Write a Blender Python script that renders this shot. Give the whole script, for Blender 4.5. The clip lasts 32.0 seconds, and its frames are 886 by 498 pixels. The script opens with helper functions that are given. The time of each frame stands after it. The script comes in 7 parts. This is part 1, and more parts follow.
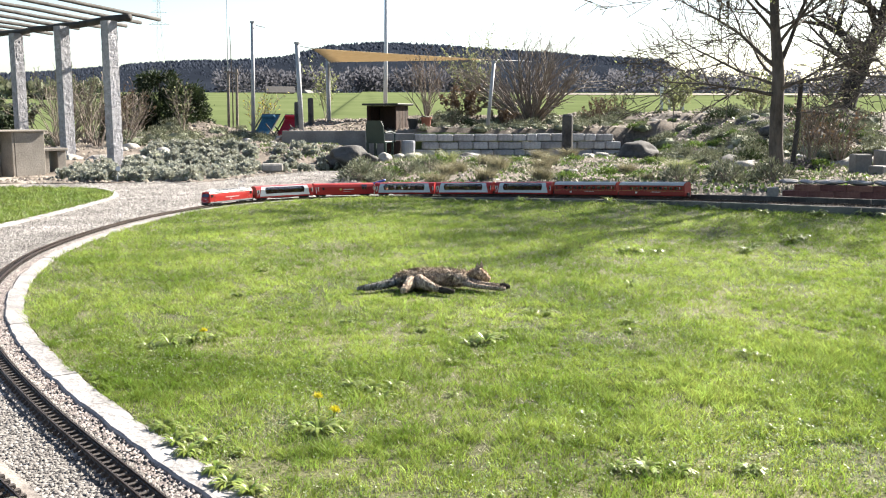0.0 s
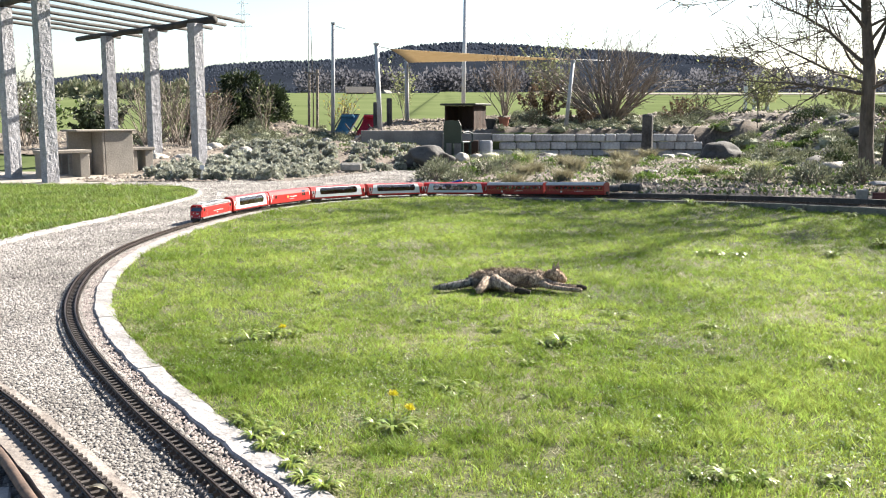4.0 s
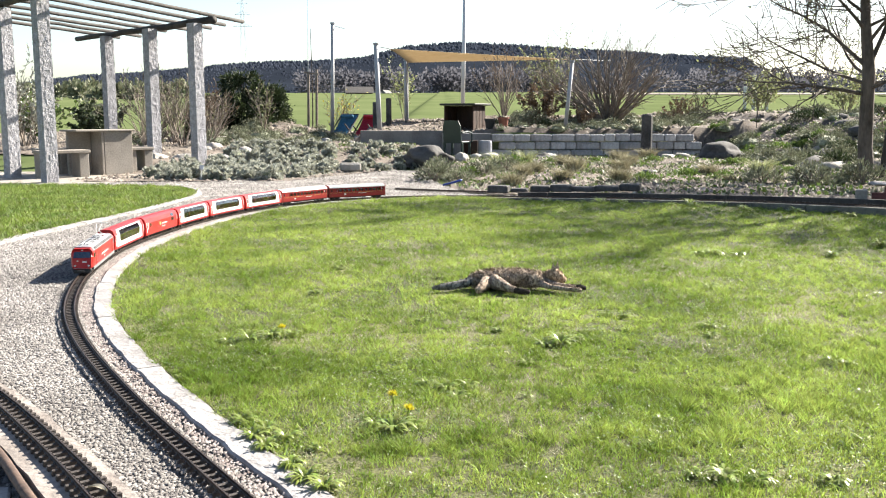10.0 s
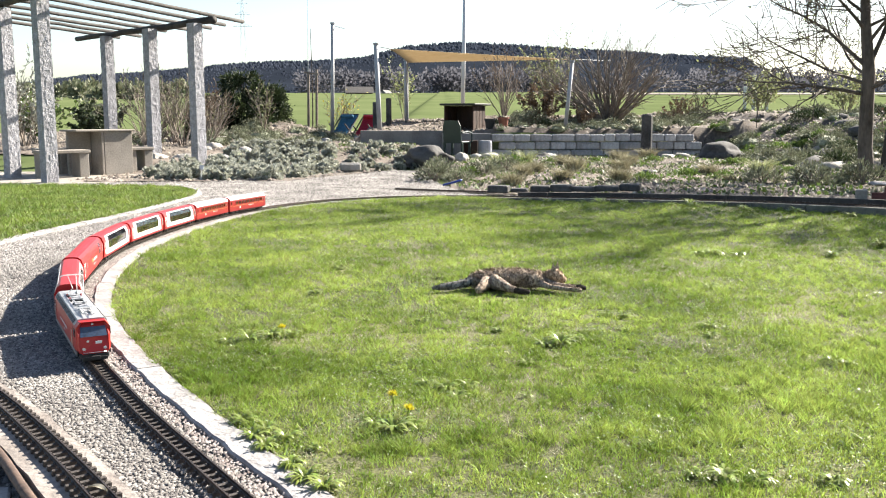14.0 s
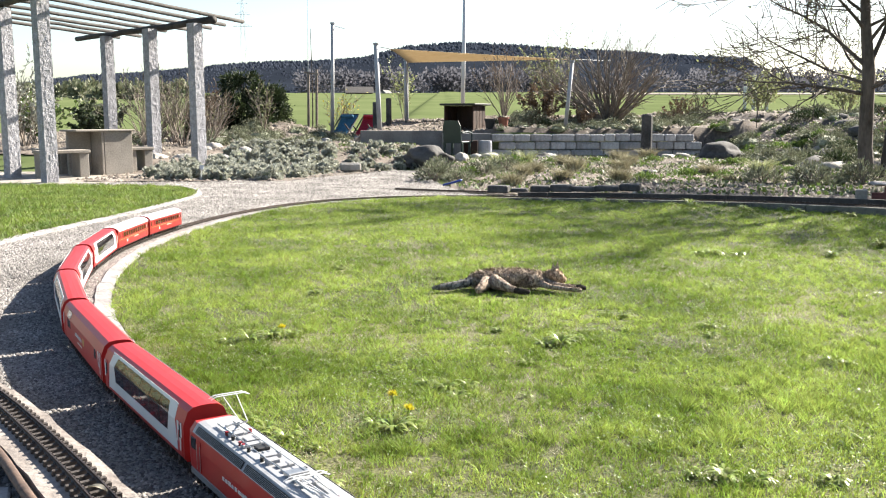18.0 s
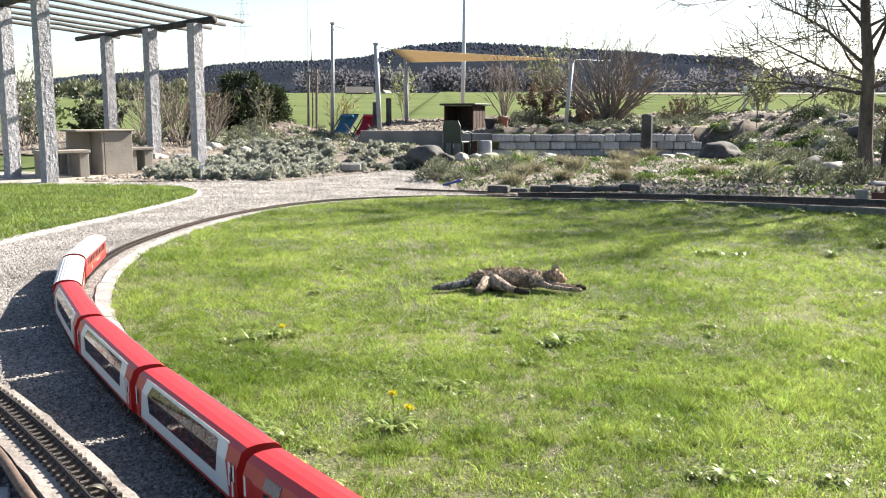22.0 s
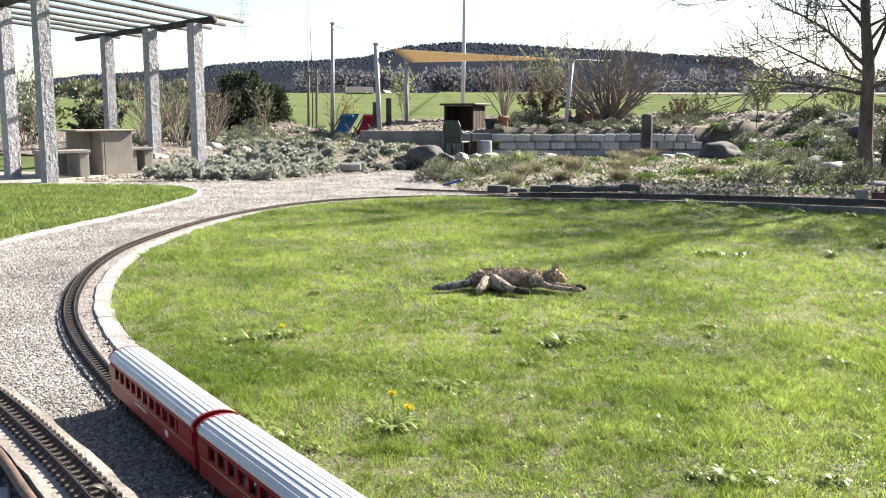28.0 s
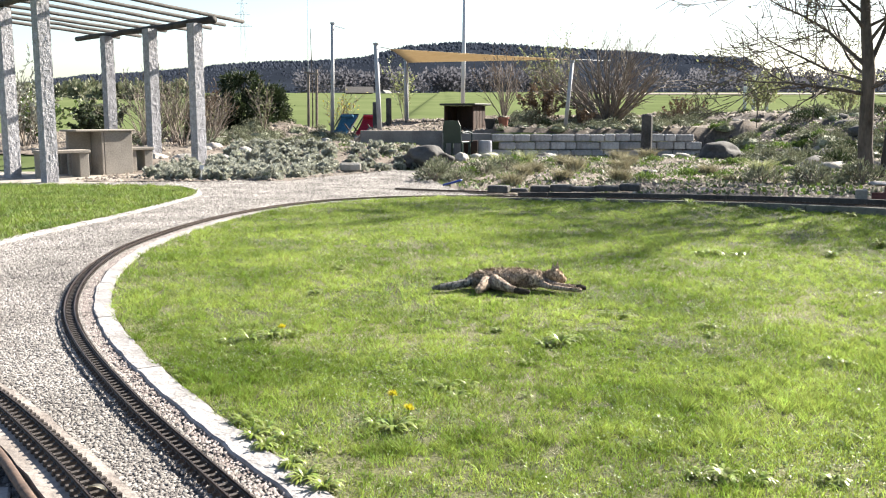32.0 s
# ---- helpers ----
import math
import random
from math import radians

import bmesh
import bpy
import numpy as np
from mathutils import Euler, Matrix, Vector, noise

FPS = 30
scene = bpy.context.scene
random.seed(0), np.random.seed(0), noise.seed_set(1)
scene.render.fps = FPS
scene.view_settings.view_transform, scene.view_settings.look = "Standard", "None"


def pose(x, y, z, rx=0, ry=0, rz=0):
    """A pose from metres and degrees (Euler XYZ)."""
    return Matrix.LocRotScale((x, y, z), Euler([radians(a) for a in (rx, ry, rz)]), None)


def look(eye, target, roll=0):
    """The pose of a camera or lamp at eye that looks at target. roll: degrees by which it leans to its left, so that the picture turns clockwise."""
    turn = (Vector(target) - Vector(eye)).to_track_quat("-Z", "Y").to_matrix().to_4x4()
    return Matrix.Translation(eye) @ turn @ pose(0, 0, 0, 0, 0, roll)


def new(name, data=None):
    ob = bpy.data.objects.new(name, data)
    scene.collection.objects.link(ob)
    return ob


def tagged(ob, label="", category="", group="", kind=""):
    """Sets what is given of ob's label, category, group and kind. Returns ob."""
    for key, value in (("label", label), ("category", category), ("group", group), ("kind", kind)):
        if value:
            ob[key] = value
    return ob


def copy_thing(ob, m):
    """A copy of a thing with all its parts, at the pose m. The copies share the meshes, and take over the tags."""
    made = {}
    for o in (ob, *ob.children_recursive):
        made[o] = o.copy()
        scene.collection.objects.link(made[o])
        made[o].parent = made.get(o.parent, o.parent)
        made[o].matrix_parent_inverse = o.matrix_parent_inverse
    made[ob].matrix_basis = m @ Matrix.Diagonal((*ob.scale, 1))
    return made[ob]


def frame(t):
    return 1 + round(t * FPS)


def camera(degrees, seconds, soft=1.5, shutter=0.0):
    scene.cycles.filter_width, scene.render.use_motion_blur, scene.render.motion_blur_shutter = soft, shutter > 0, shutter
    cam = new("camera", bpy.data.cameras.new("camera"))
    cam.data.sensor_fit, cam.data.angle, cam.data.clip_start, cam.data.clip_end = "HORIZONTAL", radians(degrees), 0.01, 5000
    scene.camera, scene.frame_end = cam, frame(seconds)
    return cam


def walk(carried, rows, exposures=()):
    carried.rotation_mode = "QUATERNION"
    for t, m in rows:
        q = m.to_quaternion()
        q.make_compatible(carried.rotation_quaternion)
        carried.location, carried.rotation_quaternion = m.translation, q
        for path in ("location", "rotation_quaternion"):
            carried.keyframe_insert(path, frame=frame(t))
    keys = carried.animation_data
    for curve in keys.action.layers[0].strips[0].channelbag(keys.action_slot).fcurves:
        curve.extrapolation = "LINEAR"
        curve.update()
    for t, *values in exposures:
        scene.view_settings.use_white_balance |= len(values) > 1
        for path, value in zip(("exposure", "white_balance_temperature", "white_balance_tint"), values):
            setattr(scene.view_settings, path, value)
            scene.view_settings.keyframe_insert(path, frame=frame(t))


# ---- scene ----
cam = camera(51.1, 32.0, soft=1.1)
SITE = 1.15  # metres to one unit of the garden's plan
EYE = (0.0, 0.0, 0.87 * SITE)


def facing(yaw):
    return pose(*EYE, 81.9, 0, yaw)


walk(cam, [(0.0, facing(-4.72)), (0.5, facing(-2.97)), (1.0, facing(-1.19)), (1.5, facing(-0.36)), (2.0, facing(0.14)),
           (2.5, facing(0.14)), (3.0, facing(0.09)), (3.5, facing(0.05)), (5.5, facing(0.02)), (6.5, facing(0.0)), (32.0, facing(0.0))],
     exposures=[(0.0, 2.2), (32.0, 2.2)])

# ---- daylight ----
SUN_TURN, SUN_HEIGHT = radians(54), radians(35)
world = bpy.data.worlds.new("sky")
scene.world = world
world.use_nodes = True
wn = world.node_tree
sky = wn.nodes.new("ShaderNodeTexSky")
sky.sky_type, sky.sun_disc = "NISHITA", False
sky.sun_elevation, sky.sun_rotation = SUN_HEIGHT, SUN_TURN
sky.air_density, sky.dust_density, sky.ozone_density = 1.0, 1.0, 1.0
wn.links.new(sky.outputs[0], wn.nodes["Background"].inputs[0])
wn.nodes["Background"].inputs[1].default_value = 0.05
sun_data = bpy.data.lights.new("sun", "SUN")
sun_data.energy, sun_data.angle, sun_data.color = 5.0, radians(0.5), (1.0, 0.93, 0.82)
sun = new("sun", sun_data)
to_sun = Vector((math.sin(SUN_TURN) * math.cos(SUN_HEIGHT), math.cos(SUN_TURN) * math.cos(SUN_HEIGHT), math.sin(SUN_HEIGHT)))
sun.matrix_world = look(to_sun * 40, (0, 0, 0))


# ---- materials ----
def surface(name, dark, light, scale=8.0, rough=0.8, bump=0.0, fine=0.0, metal=0.0, vary=0.0, island=False, through_light=0.0, stretch=(1, 1, 1), spec=0.4, coat=0.0):
    """Two colours mixed by a coarse and a fine grain; vary shifts the value from piece to piece."""
    m = bpy.data.materials.new(name)
    m.use_nodes = True
    nt = m.node_tree
    bsdf = nt.nodes["Principled BSDF"]
    out = nt.nodes["Material Output"]
    tc = nt.nodes.new("ShaderNodeTexCoord")
    mp = nt.nodes.new("ShaderNodeMapping")
    mp.inputs["Scale"].default_value = stretch
    nt.links.new(tc.outputs["Object"], mp.inputs[0])
    n1 = nt.nodes.new("ShaderNodeTexNoise")
    n1.inputs["Scale"].default_value, n1.inputs["Detail"].default_value = scale, 6
    n2 = nt.nodes.new("ShaderNodeTexNoise")
    n2.inputs["Scale"].default_value, n2.inputs["Detail"].default_value = fine or scale * 9, 4
    nt.links.new(mp.outputs[0], n1.inputs[0])
    nt.links.new(mp.outputs[0], n2.inputs[0])
    add = nt.nodes.new("ShaderNodeMath")
    add.operation = "MULTIPLY_ADD"
    nt.links.new(n2.outputs[0], add.inputs[0])
    add.inputs[1].default_value = 0.55
    nt.links.new(n1.outputs[0], add.inputs[2])
    ramp = nt.nodes.new("ShaderNodeValToRGB")
    ramp.color_ramp.elements[0].position, ramp.color_ramp.elements[0].color = 0.55, (*dark, 1)
    ramp.color_ramp.elements[1].position, ramp.color_ramp.elements[1].color = 0.98, (*light, 1)
    nt.links.new(add.outputs[0], ramp.inputs[0])
    colour = ramp.outputs[0]
    if vary:
        if island:
            info = nt.nodes.new("ShaderNodeNewGeometry")
            chance = info.outputs["Random Per Island"]
        else:
            info = nt.nodes.new("ShaderNodeObjectInfo")
            chance = info.outputs["Random"]
        hsv = nt.nodes.new("ShaderNodeHueSaturation")
        rng = nt.nodes.new("ShaderNodeMapRange")
        rng.inputs["To Min"].default_value, rng.inputs["To Max"].default_value = 1 - vary, 1 + vary
        nt.links.new(chance, rng.inputs[0])
        nt.links.new(rng.outputs[0], hsv.inputs["Value"])
        hue = nt.nodes.new("ShaderNodeMapRange")
        hue.inputs["To Min"].default_value, hue.inputs["To Max"].default_value = 0.5 - vary * 0.04, 0.5 + vary * 0.04
        nt.links.new(chance, hue.inputs[0])
        nt.links.new(hue.outputs[0], hsv.inputs["Hue"])
        nt.links.new(colour, hsv.inputs["Color"])
        colour = hsv.outputs[0]
    nt.links.new(colour, bsdf.inputs["Base Color"])
    bsdf.inputs["Roughness"].default_value = rough
    bsdf.inputs["Metallic"].default_value = metal
    bsdf.inputs["Specular IOR Level"].default_value = spec
    bsdf.inputs["Coat Weight"].default_value = coat
    if bump:
        b = nt.nodes.new("ShaderNodeBump")
        b.inputs["Strength"].default_value, b.inputs["Distance"].default_value = min(1.0, bump), 0.02
        nt.links.new(add.outputs[0], b.inputs["Height"])
        nt.links.new(b.outputs[0], bsdf.inputs["Normal"])
    if through_light:
        tr = nt.nodes.new("ShaderNodeBsdfTranslucent")
        nt.links.new(colour, tr.inputs[0])
        mix = nt.nodes.new("ShaderNodeMixShader")
        mix.inputs[0].default_value = through_light
        nt.links.new(bsdf.outputs[0], mix.inputs[1])
        nt.links.new(tr.outputs[0], mix.inputs[2])
        nt.links.new(mix.outputs[0], out.inputs[0])
    return m


def glass(name, tint=(0.9, 0.95, 0.95), rough=0.03):
    m = bpy.data.materials.new(name)
    m.use_nodes = True
    b = m.node_tree.nodes["Principled BSDF"]
    b.inputs["Base Color"].default_value = (*tint, 1)
    b.inputs["Roughness"].default_value, b.inputs["Transmission Weight"].default_value, b.inputs["IOR"].default_value = rough, 1.0, 1.45
    return m


def pebbled(m, scale):
    """Small stones pressed together: a tone of its own and a rounded top for each."""
    nt = m.node_tree
    bsdf = nt.nodes["Principled BSDF"]
    base = bsdf.inputs["Base Color"].links[0].from_socket
    coord = nt.nodes.new("ShaderNodeTexCoord")
    cell = nt.nodes.new("ShaderNodeTexVoronoi")
    cell.inputs["Scale"].default_value = scale
    nt.links.new(coord.outputs["Object"], cell.inputs["Vector"])
    split = nt.nodes.new("ShaderNodeSeparateColor")
    nt.links.new(cell.outputs["Color"], split.inputs[0])
    tone = nt.nodes.new("ShaderNodeMapRange")
    tone.inputs["To Min"].default_value, tone.inputs["To Max"].default_value = 0.45, 1.55
    nt.links.new(split.outputs[0], tone.inputs[0])
    hsv = nt.nodes.new("ShaderNodeHueSaturation")
    nt.links.new(tone.outputs[0], hsv.inputs["Value"])
    nt.links.new(base, hsv.inputs["Color"])
    nt.links.new(hsv.outputs[0], bsdf.inputs["Base Color"])
    high = nt.nodes.new("ShaderNodeMath")
    high.operation = "MULTIPLY"
    nt.links.new(cell.outputs["Distance"], high.inputs[0])
    high.inputs[1].default_value = -1.0
    relief = nt.nodes.new("ShaderNodeBump")
    relief.inputs["Strength"].default_value, relief.inputs["Distance"].default_value = 1.0, 0.012
    nt.links.new(high.outputs[0], relief.inputs["Height"])
    nt.links.new(relief.outputs[0], bsdf.inputs["Normal"])
    return m


GRASS = surface("grass_blades", (0.112, 0.165, 0.022), (0.27, 0.338, 0.07), 1.6, 0.6, 0, 9, vary=0.55, island=True, through_light=0.5, spec=0.15)
for stop, where in zip(GRASS.node_tree.nodes["Color Ramp"].color_ramp.elements, (0.64, 0.9)):
    stop.position = where
LUSH = surface("lush_lawn_blades", (0.068, 0.115, 0.013), (0.185, 0.235, 0.04), 2.6, 0.55, 0, 9, vary=0.65, island=True, through_light=0.4)
TUFT_GREEN = surface("deep_green_tufts", (0.083, 0.139, 0.015), (0.205, 0.278, 0.043), 4, 0.6, 0, 9, vary=0.6, island=True, through_light=0.45, spec=0.15)
STRAW = surface("dry_grass", (0.189, 0.173, 0.0945), (0.378, 0.353, 0.239), 3, 0.6, vary=0.3, island=True, through_light=0.3)
TURF = surface("lawn_turf", (0.0284, 0.0347, 0.0113), (0.132, 0.129, 0.0536), 2.0, 0.95, 1.0, 110)
WEED = surface("weed_leaf", (0.126, 0.176, 0.0221), (0.29, 0.347, 0.0882), 9, 0.33, 0.2, vary=0.4, island=True, through_light=0.4, spec=0.55)
GRAVEL_BED = pebbled(surface("gravel_bed", (0.104, 0.0951, 0.0888), (0.189, 0.176, 0.165), 1.3, 0.95, 0.0, 30), 85.0)
GRAVEL = surface("gravel_stones", (0.106, 0.0964, 0.0895), (0.243, 0.226, 0.212), 2.2, 0.85, 0, 90, vary=0.6, island=True)
RED_GRAVEL = surface("reddish_chippings", (0.139, 0.113, 0.104), (0.29, 0.255, 0.239), 20, 0.85, 0, 90, vary=0.4, island=True)
SOIL = surface("garden_soil", (0.047, 0.037, 0.029), (0.185, 0.15, 0.12), 1.2, 0.95, 0.8, 25)
GROUND = surface("meadow_ground", (0.0693, 0.0895, 0.0378), (0.11, 0.13, 0.0599), 0.05, 1.0, 0.2, 0.6, spec=0.0)
KERB_STONE = surface("pale_kerb_stone", (0.158, 0.147, 0.142), (0.29, 0.277, 0.27), 9, 0.85, 0.7, 60, vary=0.05)
GRANITE = surface("split_granite", (0.176, 0.173, 0.186), (0.328, 0.324, 0.34), 13, 0.85, 1.0, 60, vary=0.08)
CONCRETE = surface("fair_concrete", (0.17, 0.148, 0.126), (0.265, 0.239, 0.208), 2.5, 0.85, 0.3, 40, vary=0.06)
CONCRETE_GREY = surface("grey_concrete", (0.126, 0.12, 0.113), (0.227, 0.217, 0.208), 2.5, 0.9, 0.4, 30, vary=0.1)
BLOCK = surface("wall_block_stone", (0.218, 0.207, 0.204), (0.406, 0.39, 0.382), 4, 0.9, 0.8, 30, vary=0.2)
BEAM = surface("grey_weathered_timber", (0.0202, 0.0183, 0.017), (0.058, 0.0523, 0.0473), 5, 0.85, 0.6, 50, vary=0.15, stretch=(1, 1, 0.3))
RAIL = surface("weathered_brass_rail", (0.0315, 0.0221, 0.0176), (0.0756, 0.0536, 0.041), 30, 0.45, 0.1, metal=0.6)
SLEEPER = surface("dark_brown_plastic_sleeper", (0.0227, 0.0176, 0.0151), (0.0536, 0.0428, 0.0365), 40, 0.7, 0.3, vary=0.2)
RED = surface("red_train_paint", (0.296, 0.00882, 0.00819), (0.347, 0.0151, 0.0126), 3, 0.42, vary=0.0, spec=0.35, coat=0.08)
RED_OLD = surface("deep_red_train_paint", (0.17, 0.00567, 0.0063), (0.208, 0.00882, 0.00882), 3, 0.42, spec=0.35, coat=0.08)
WHITE = surface("white_train_paint", (0.428, 0.454, 0.473), (0.479, 0.498, 0.504), 3, 0.35, spec=0.5)
GREY_ROOF = surface("light_grey_roof_paint", (0.347, 0.353, 0.365), (0.416, 0.422, 0.435), 6, 0.4, spec=0.5)
DARK = surface("dark_underframe", (0.00756, 0.00756, 0.00756), (0.0189, 0.0189, 0.0189), 30, 0.6)
TRIM_SILVER = surface("bright_metal", (0.315, 0.315, 0.315), (0.41, 0.41, 0.41), 20, 0.35, metal=0.8)
PANE = surface("dark_window_glass", (0.0126, 0.0151, 0.0189), (0.0221, 0.0252, 0.0302), 4, 0.06, spec=0.7)
STEEL = surface("galvanised_steel", (0.239, 0.243, 0.252), (0.328, 0.331, 0.34), 6, 0.6, metal=0.1)
WHITE_POLE = surface("white_coated_pole", (0.441, 0.441, 0.441), (0.504, 0.504, 0.504), 4, 0.4)
SAIL = surface("sand_sailcloth", (0.479, 0.391, 0.265), (0.542, 0.46, 0.334), 5, 0.8, 0.1, 90, through_light=0.6)
BARK = surface("grey_brown_bark", (0.0429, 0.0359, 0.0304), (0.14, 0.117, 0.0983), 8, 0.95, 1.0, 40, stretch=(1, 1, 0.3))
DARK_BARK = surface("black_wet_bark", (0.0126, 0.0107, 0.00945), (0.0378, 0.0315, 0.0284), 8, 0.95, 0.8, 40)
TWIG = surface("pale_bare_twigs", (0.101, 0.0796, 0.064), (0.242, 0.203, 0.168), 8, 0.9)
CONIFER = surface("conifer_foliage", (0.014, 0.0234, 0.00936), (0.0468, 0.064, 0.0234), 3, 0.7, vary=0.4, island=True, through_light=0.15)
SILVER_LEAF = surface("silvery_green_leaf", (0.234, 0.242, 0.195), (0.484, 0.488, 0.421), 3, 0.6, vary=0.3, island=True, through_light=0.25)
GREEN_LEAF = surface("fresh_green_leaf", (0.0468, 0.0858, 0.0156), (0.117, 0.164, 0.039), 4, 0.5, vary=0.4, island=True, through_light=0.4)
BUD_LEAF = surface("pale_yellow_green_buds", (0.148, 0.168, 0.0702), (0.265, 0.285, 0.14), 4, 0.5, vary=0.3, island=True, through_light=0.45)
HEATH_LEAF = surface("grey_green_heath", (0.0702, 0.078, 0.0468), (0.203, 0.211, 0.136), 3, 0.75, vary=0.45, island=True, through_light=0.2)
RUSSET_LEAF = surface("russet_foliage", (0.078, 0.0468, 0.0273), (0.164, 0.109, 0.0663), 4, 0.7, vary=0.35, island=True, through_light=0.25)
BROWN_LITTER = surface("bark_litter", (0.062, 0.05, 0.04), (0.205, 0.172, 0.142), 6, 0.9, vary=0.5, island=True)
DRY_TUFT = surface("dry_ornamental_grass", (0.148, 0.133, 0.078), (0.281, 0.257, 0.164), 5, 0.8, vary=0.3, island=True, through_light=0.3)
ROCK = surface("grey_brown_boulder", (0.0273, 0.0257, 0.025), (0.0858, 0.0803, 0.0757), 3, 0.9, 1.0, 22, vary=0.2)
PALE_ROCK = surface("pale_field_stone", (0.17, 0.158, 0.142), (0.31, 0.29, 0.265), 5, 0.9, 0.8, 30, vary=0.25, island=True)


# ---- building blocks ----
class Geo:
    """Gathers corners and faces of one part."""

    def __init__(self):
        self.v, self.f = [], []

    def add(self, verts, faces):
        n = len(self.v)
        self.v.extend(tuple(p) for p in verts)
        self.f.extend(tuple(i + n for i in q) for q in faces)
        return self

    def box(self, x0, x1, y0, y1, z0, z1, m=None, chamfer=0.0):
        c = min(chamfer, (x1 - x0) * 0.45, (y1 - y0) * 0.45, (z1 - z0) * 0.45)
        if c <= 0:
            vs = [Vector((x, y, z)) for z in (z0, z1) for y in (y0, y1) for x in (x0, x1)]
            fs = [(0, 2, 3, 1), (4, 5, 7, 6), (0, 1, 5, 4), (2, 6, 7, 3), (0, 4, 6, 2), (1, 3, 7, 5)]
        else:
            bm = bmesh.new()
            bmesh.ops.create_cube(bm, size=1.0)
            for v in bm.verts:
                v.co = Vector(((x0 + x1) / 2 + v.co.x * (x1 - x0), (y0 + y1) / 2 + v.co.y * (y1 - y0), (z0 + z1) / 2 + v.co.z * (z1 - z0)))
            bmesh.ops.bevel(bm, geom=bm.edges[:], offset=c, segments=1, affect="EDGES")
            bm.verts.index_update()
            vs = [v.co.copy() for v in bm.verts]
            fs = [[v.index for v in q.verts] for q in bm.faces]
            bm.free()
        if m is not None:
            vs = [m @ v for v in vs]
        return self.add(vs, fs)

    def tube(self, pts, radii, n=8, caps=True):
        pts = [Vector(p) for p in pts]
        if isinstance(radii, (int, float)):
            radii = [radii] * len(pts)
        rings, faces = [], []
        for i, p in enumerate(pts):
            d = (pts[min(i + 1, len(pts) - 1)] - pts[max(i - 1, 0)]).normalized()
            side = d.cross(Vector((0, 0, 1)) if abs(d.z) < 0.9 else Vector((1, 0, 0))).normalized()
            up = side.cross(d)
            for k in range(n):
                a = 2 * math.pi * k / n
                rings.append(p + (side * math.cos(a) + up * math.sin(a)) * radii[i])
        for i in range(len(pts) - 1):
            for k in range(n):
                faces.append((i * n + k, i * n + (k + 1) % n, (i + 1) * n + (k + 1) % n, (i + 1) * n + k))
        if caps:
            faces.append(tuple(range(n - 1, -1, -1)))
            faces.append(tuple(range((len(pts) - 1) * n, len(pts) * n)))
        return self.add(rings, faces)

    def loft(self, rings, closed_ends=True):
        n = len(rings[0])
        vs = [p for r in rings for p in r]
        fs = [(i * n + k, i * n + (k + 1) % n, (i + 1) * n + (k + 1) % n, (i + 1) * n + k) for i in range(len(rings) - 1) for k in range(n)]
        if closed_ends:
            fs += [tuple(range(n - 1, -1, -1)), tuple(range((len(rings) - 1) * n, len(rings) * n))]
        return self.add(vs, fs)

    def blob(self, centre, size, rough=0.15, seed=0, detail=2, freq=2.0):
        bm = bmesh.new()
        bmesh.ops.create_icosphere(bm, subdivisions=detail, radius=1.0)
        bm.verts.index_update()
        vs = []
        for v in bm.verts:
            k = 1 + rough * noise.noise(v.co * freq + Vector((seed * 7.1, seed * 3.3, seed)))
            vs.append(Vector((centre[0] + v.co.x * size[0] * k, centre[1] + v.co.y * size[1] * k, centre[2] + v.co.z * size[2] * k)))
        fs = [[v.index for v in q.verts] for q in bm.faces]
        bm.free()
        return self.add(vs, fs)


def part(name, g, material, parent=None, label="", smooth=False, kind="", at=None):
    me = bpy.data.meshes.new(name)
    if isinstance(g, Geo):
        me.from_pydata(g.v, [], g.f)
        bm = bmesh.new()
        bm.from_mesh(me)
        bmesh.ops.recalc_face_normals(bm, faces=bm.faces)
        bm.to_mesh(me)
        bm.free()
    else:
        verts, faces = g
        me.vertices.add(len(verts))
        me.vertices.foreach_set("co", np.asarray(verts, np.float32).ravel())
        k = faces.shape[1]
        me.loops.add(faces.size)
        me.loops.foreach_set("vertex_index", faces.astype(np.int32).ravel())
        me.polygons.add(len(faces))
        me.polygons.foreach_set("loop_start", np.arange(0, faces.size, k, dtype=np.int32))
        me.update(calc_edges=True)
    me.materials.append(material)
    if smooth:
        me.polygons.foreach_set("use_smooth", [True] * len(me.polygons))
    ob = new(name, me)
    if parent is not None:
        ob.parent = parent
    if at is not None:
        ob.matrix_basis = at
    return tagged(ob, label, kind=kind)


def thing(name, label, category, group="", at=None, kind=""):
    ob = new(name)
    ob.empty_display_size = 0.1
    if at is not None:
        ob.matrix_basis = at
    return tagged(ob, label, category, group, kind)


def step(a, b, t):
    t = min(1.0, max(0.0, (t - a) / (b - a)))
    return t * t * (3 - 2 * t)


def inside(poly, x, y):
    """Which of the points lie in the polygon."""
    hit = np.zeros(len(x), bool)
    px, py = poly[:, 0], poly[:, 1]
    for i in range(len(poly)):
        x0, y0, x1, y1 = px[i - 1], py[i - 1], px[i], py[i]
        if y0 != y1:
            cross = (y0 > y) != (y1 > y)
            hit ^= cross & (x < (x1 - x0) * (y - y0) / (y1 - y0) + x0)
    return hit


# ---- the track's line ----
FALL_Y = (-40, 0.7, 1.4, 2.0, 2.5, 3.2, 4.0, 4.8, 5.8, 7.3, 8.4, 9.4, 10.2, 12.5)
FALL_Z = (0.7445, 0.1457, 0.1275, 0.1135, 0.106, 0.1015, 0.0985, 0.0955, 0.085, 0.0605, 0.0455, 0.0315, 0.0185, -0.0148)


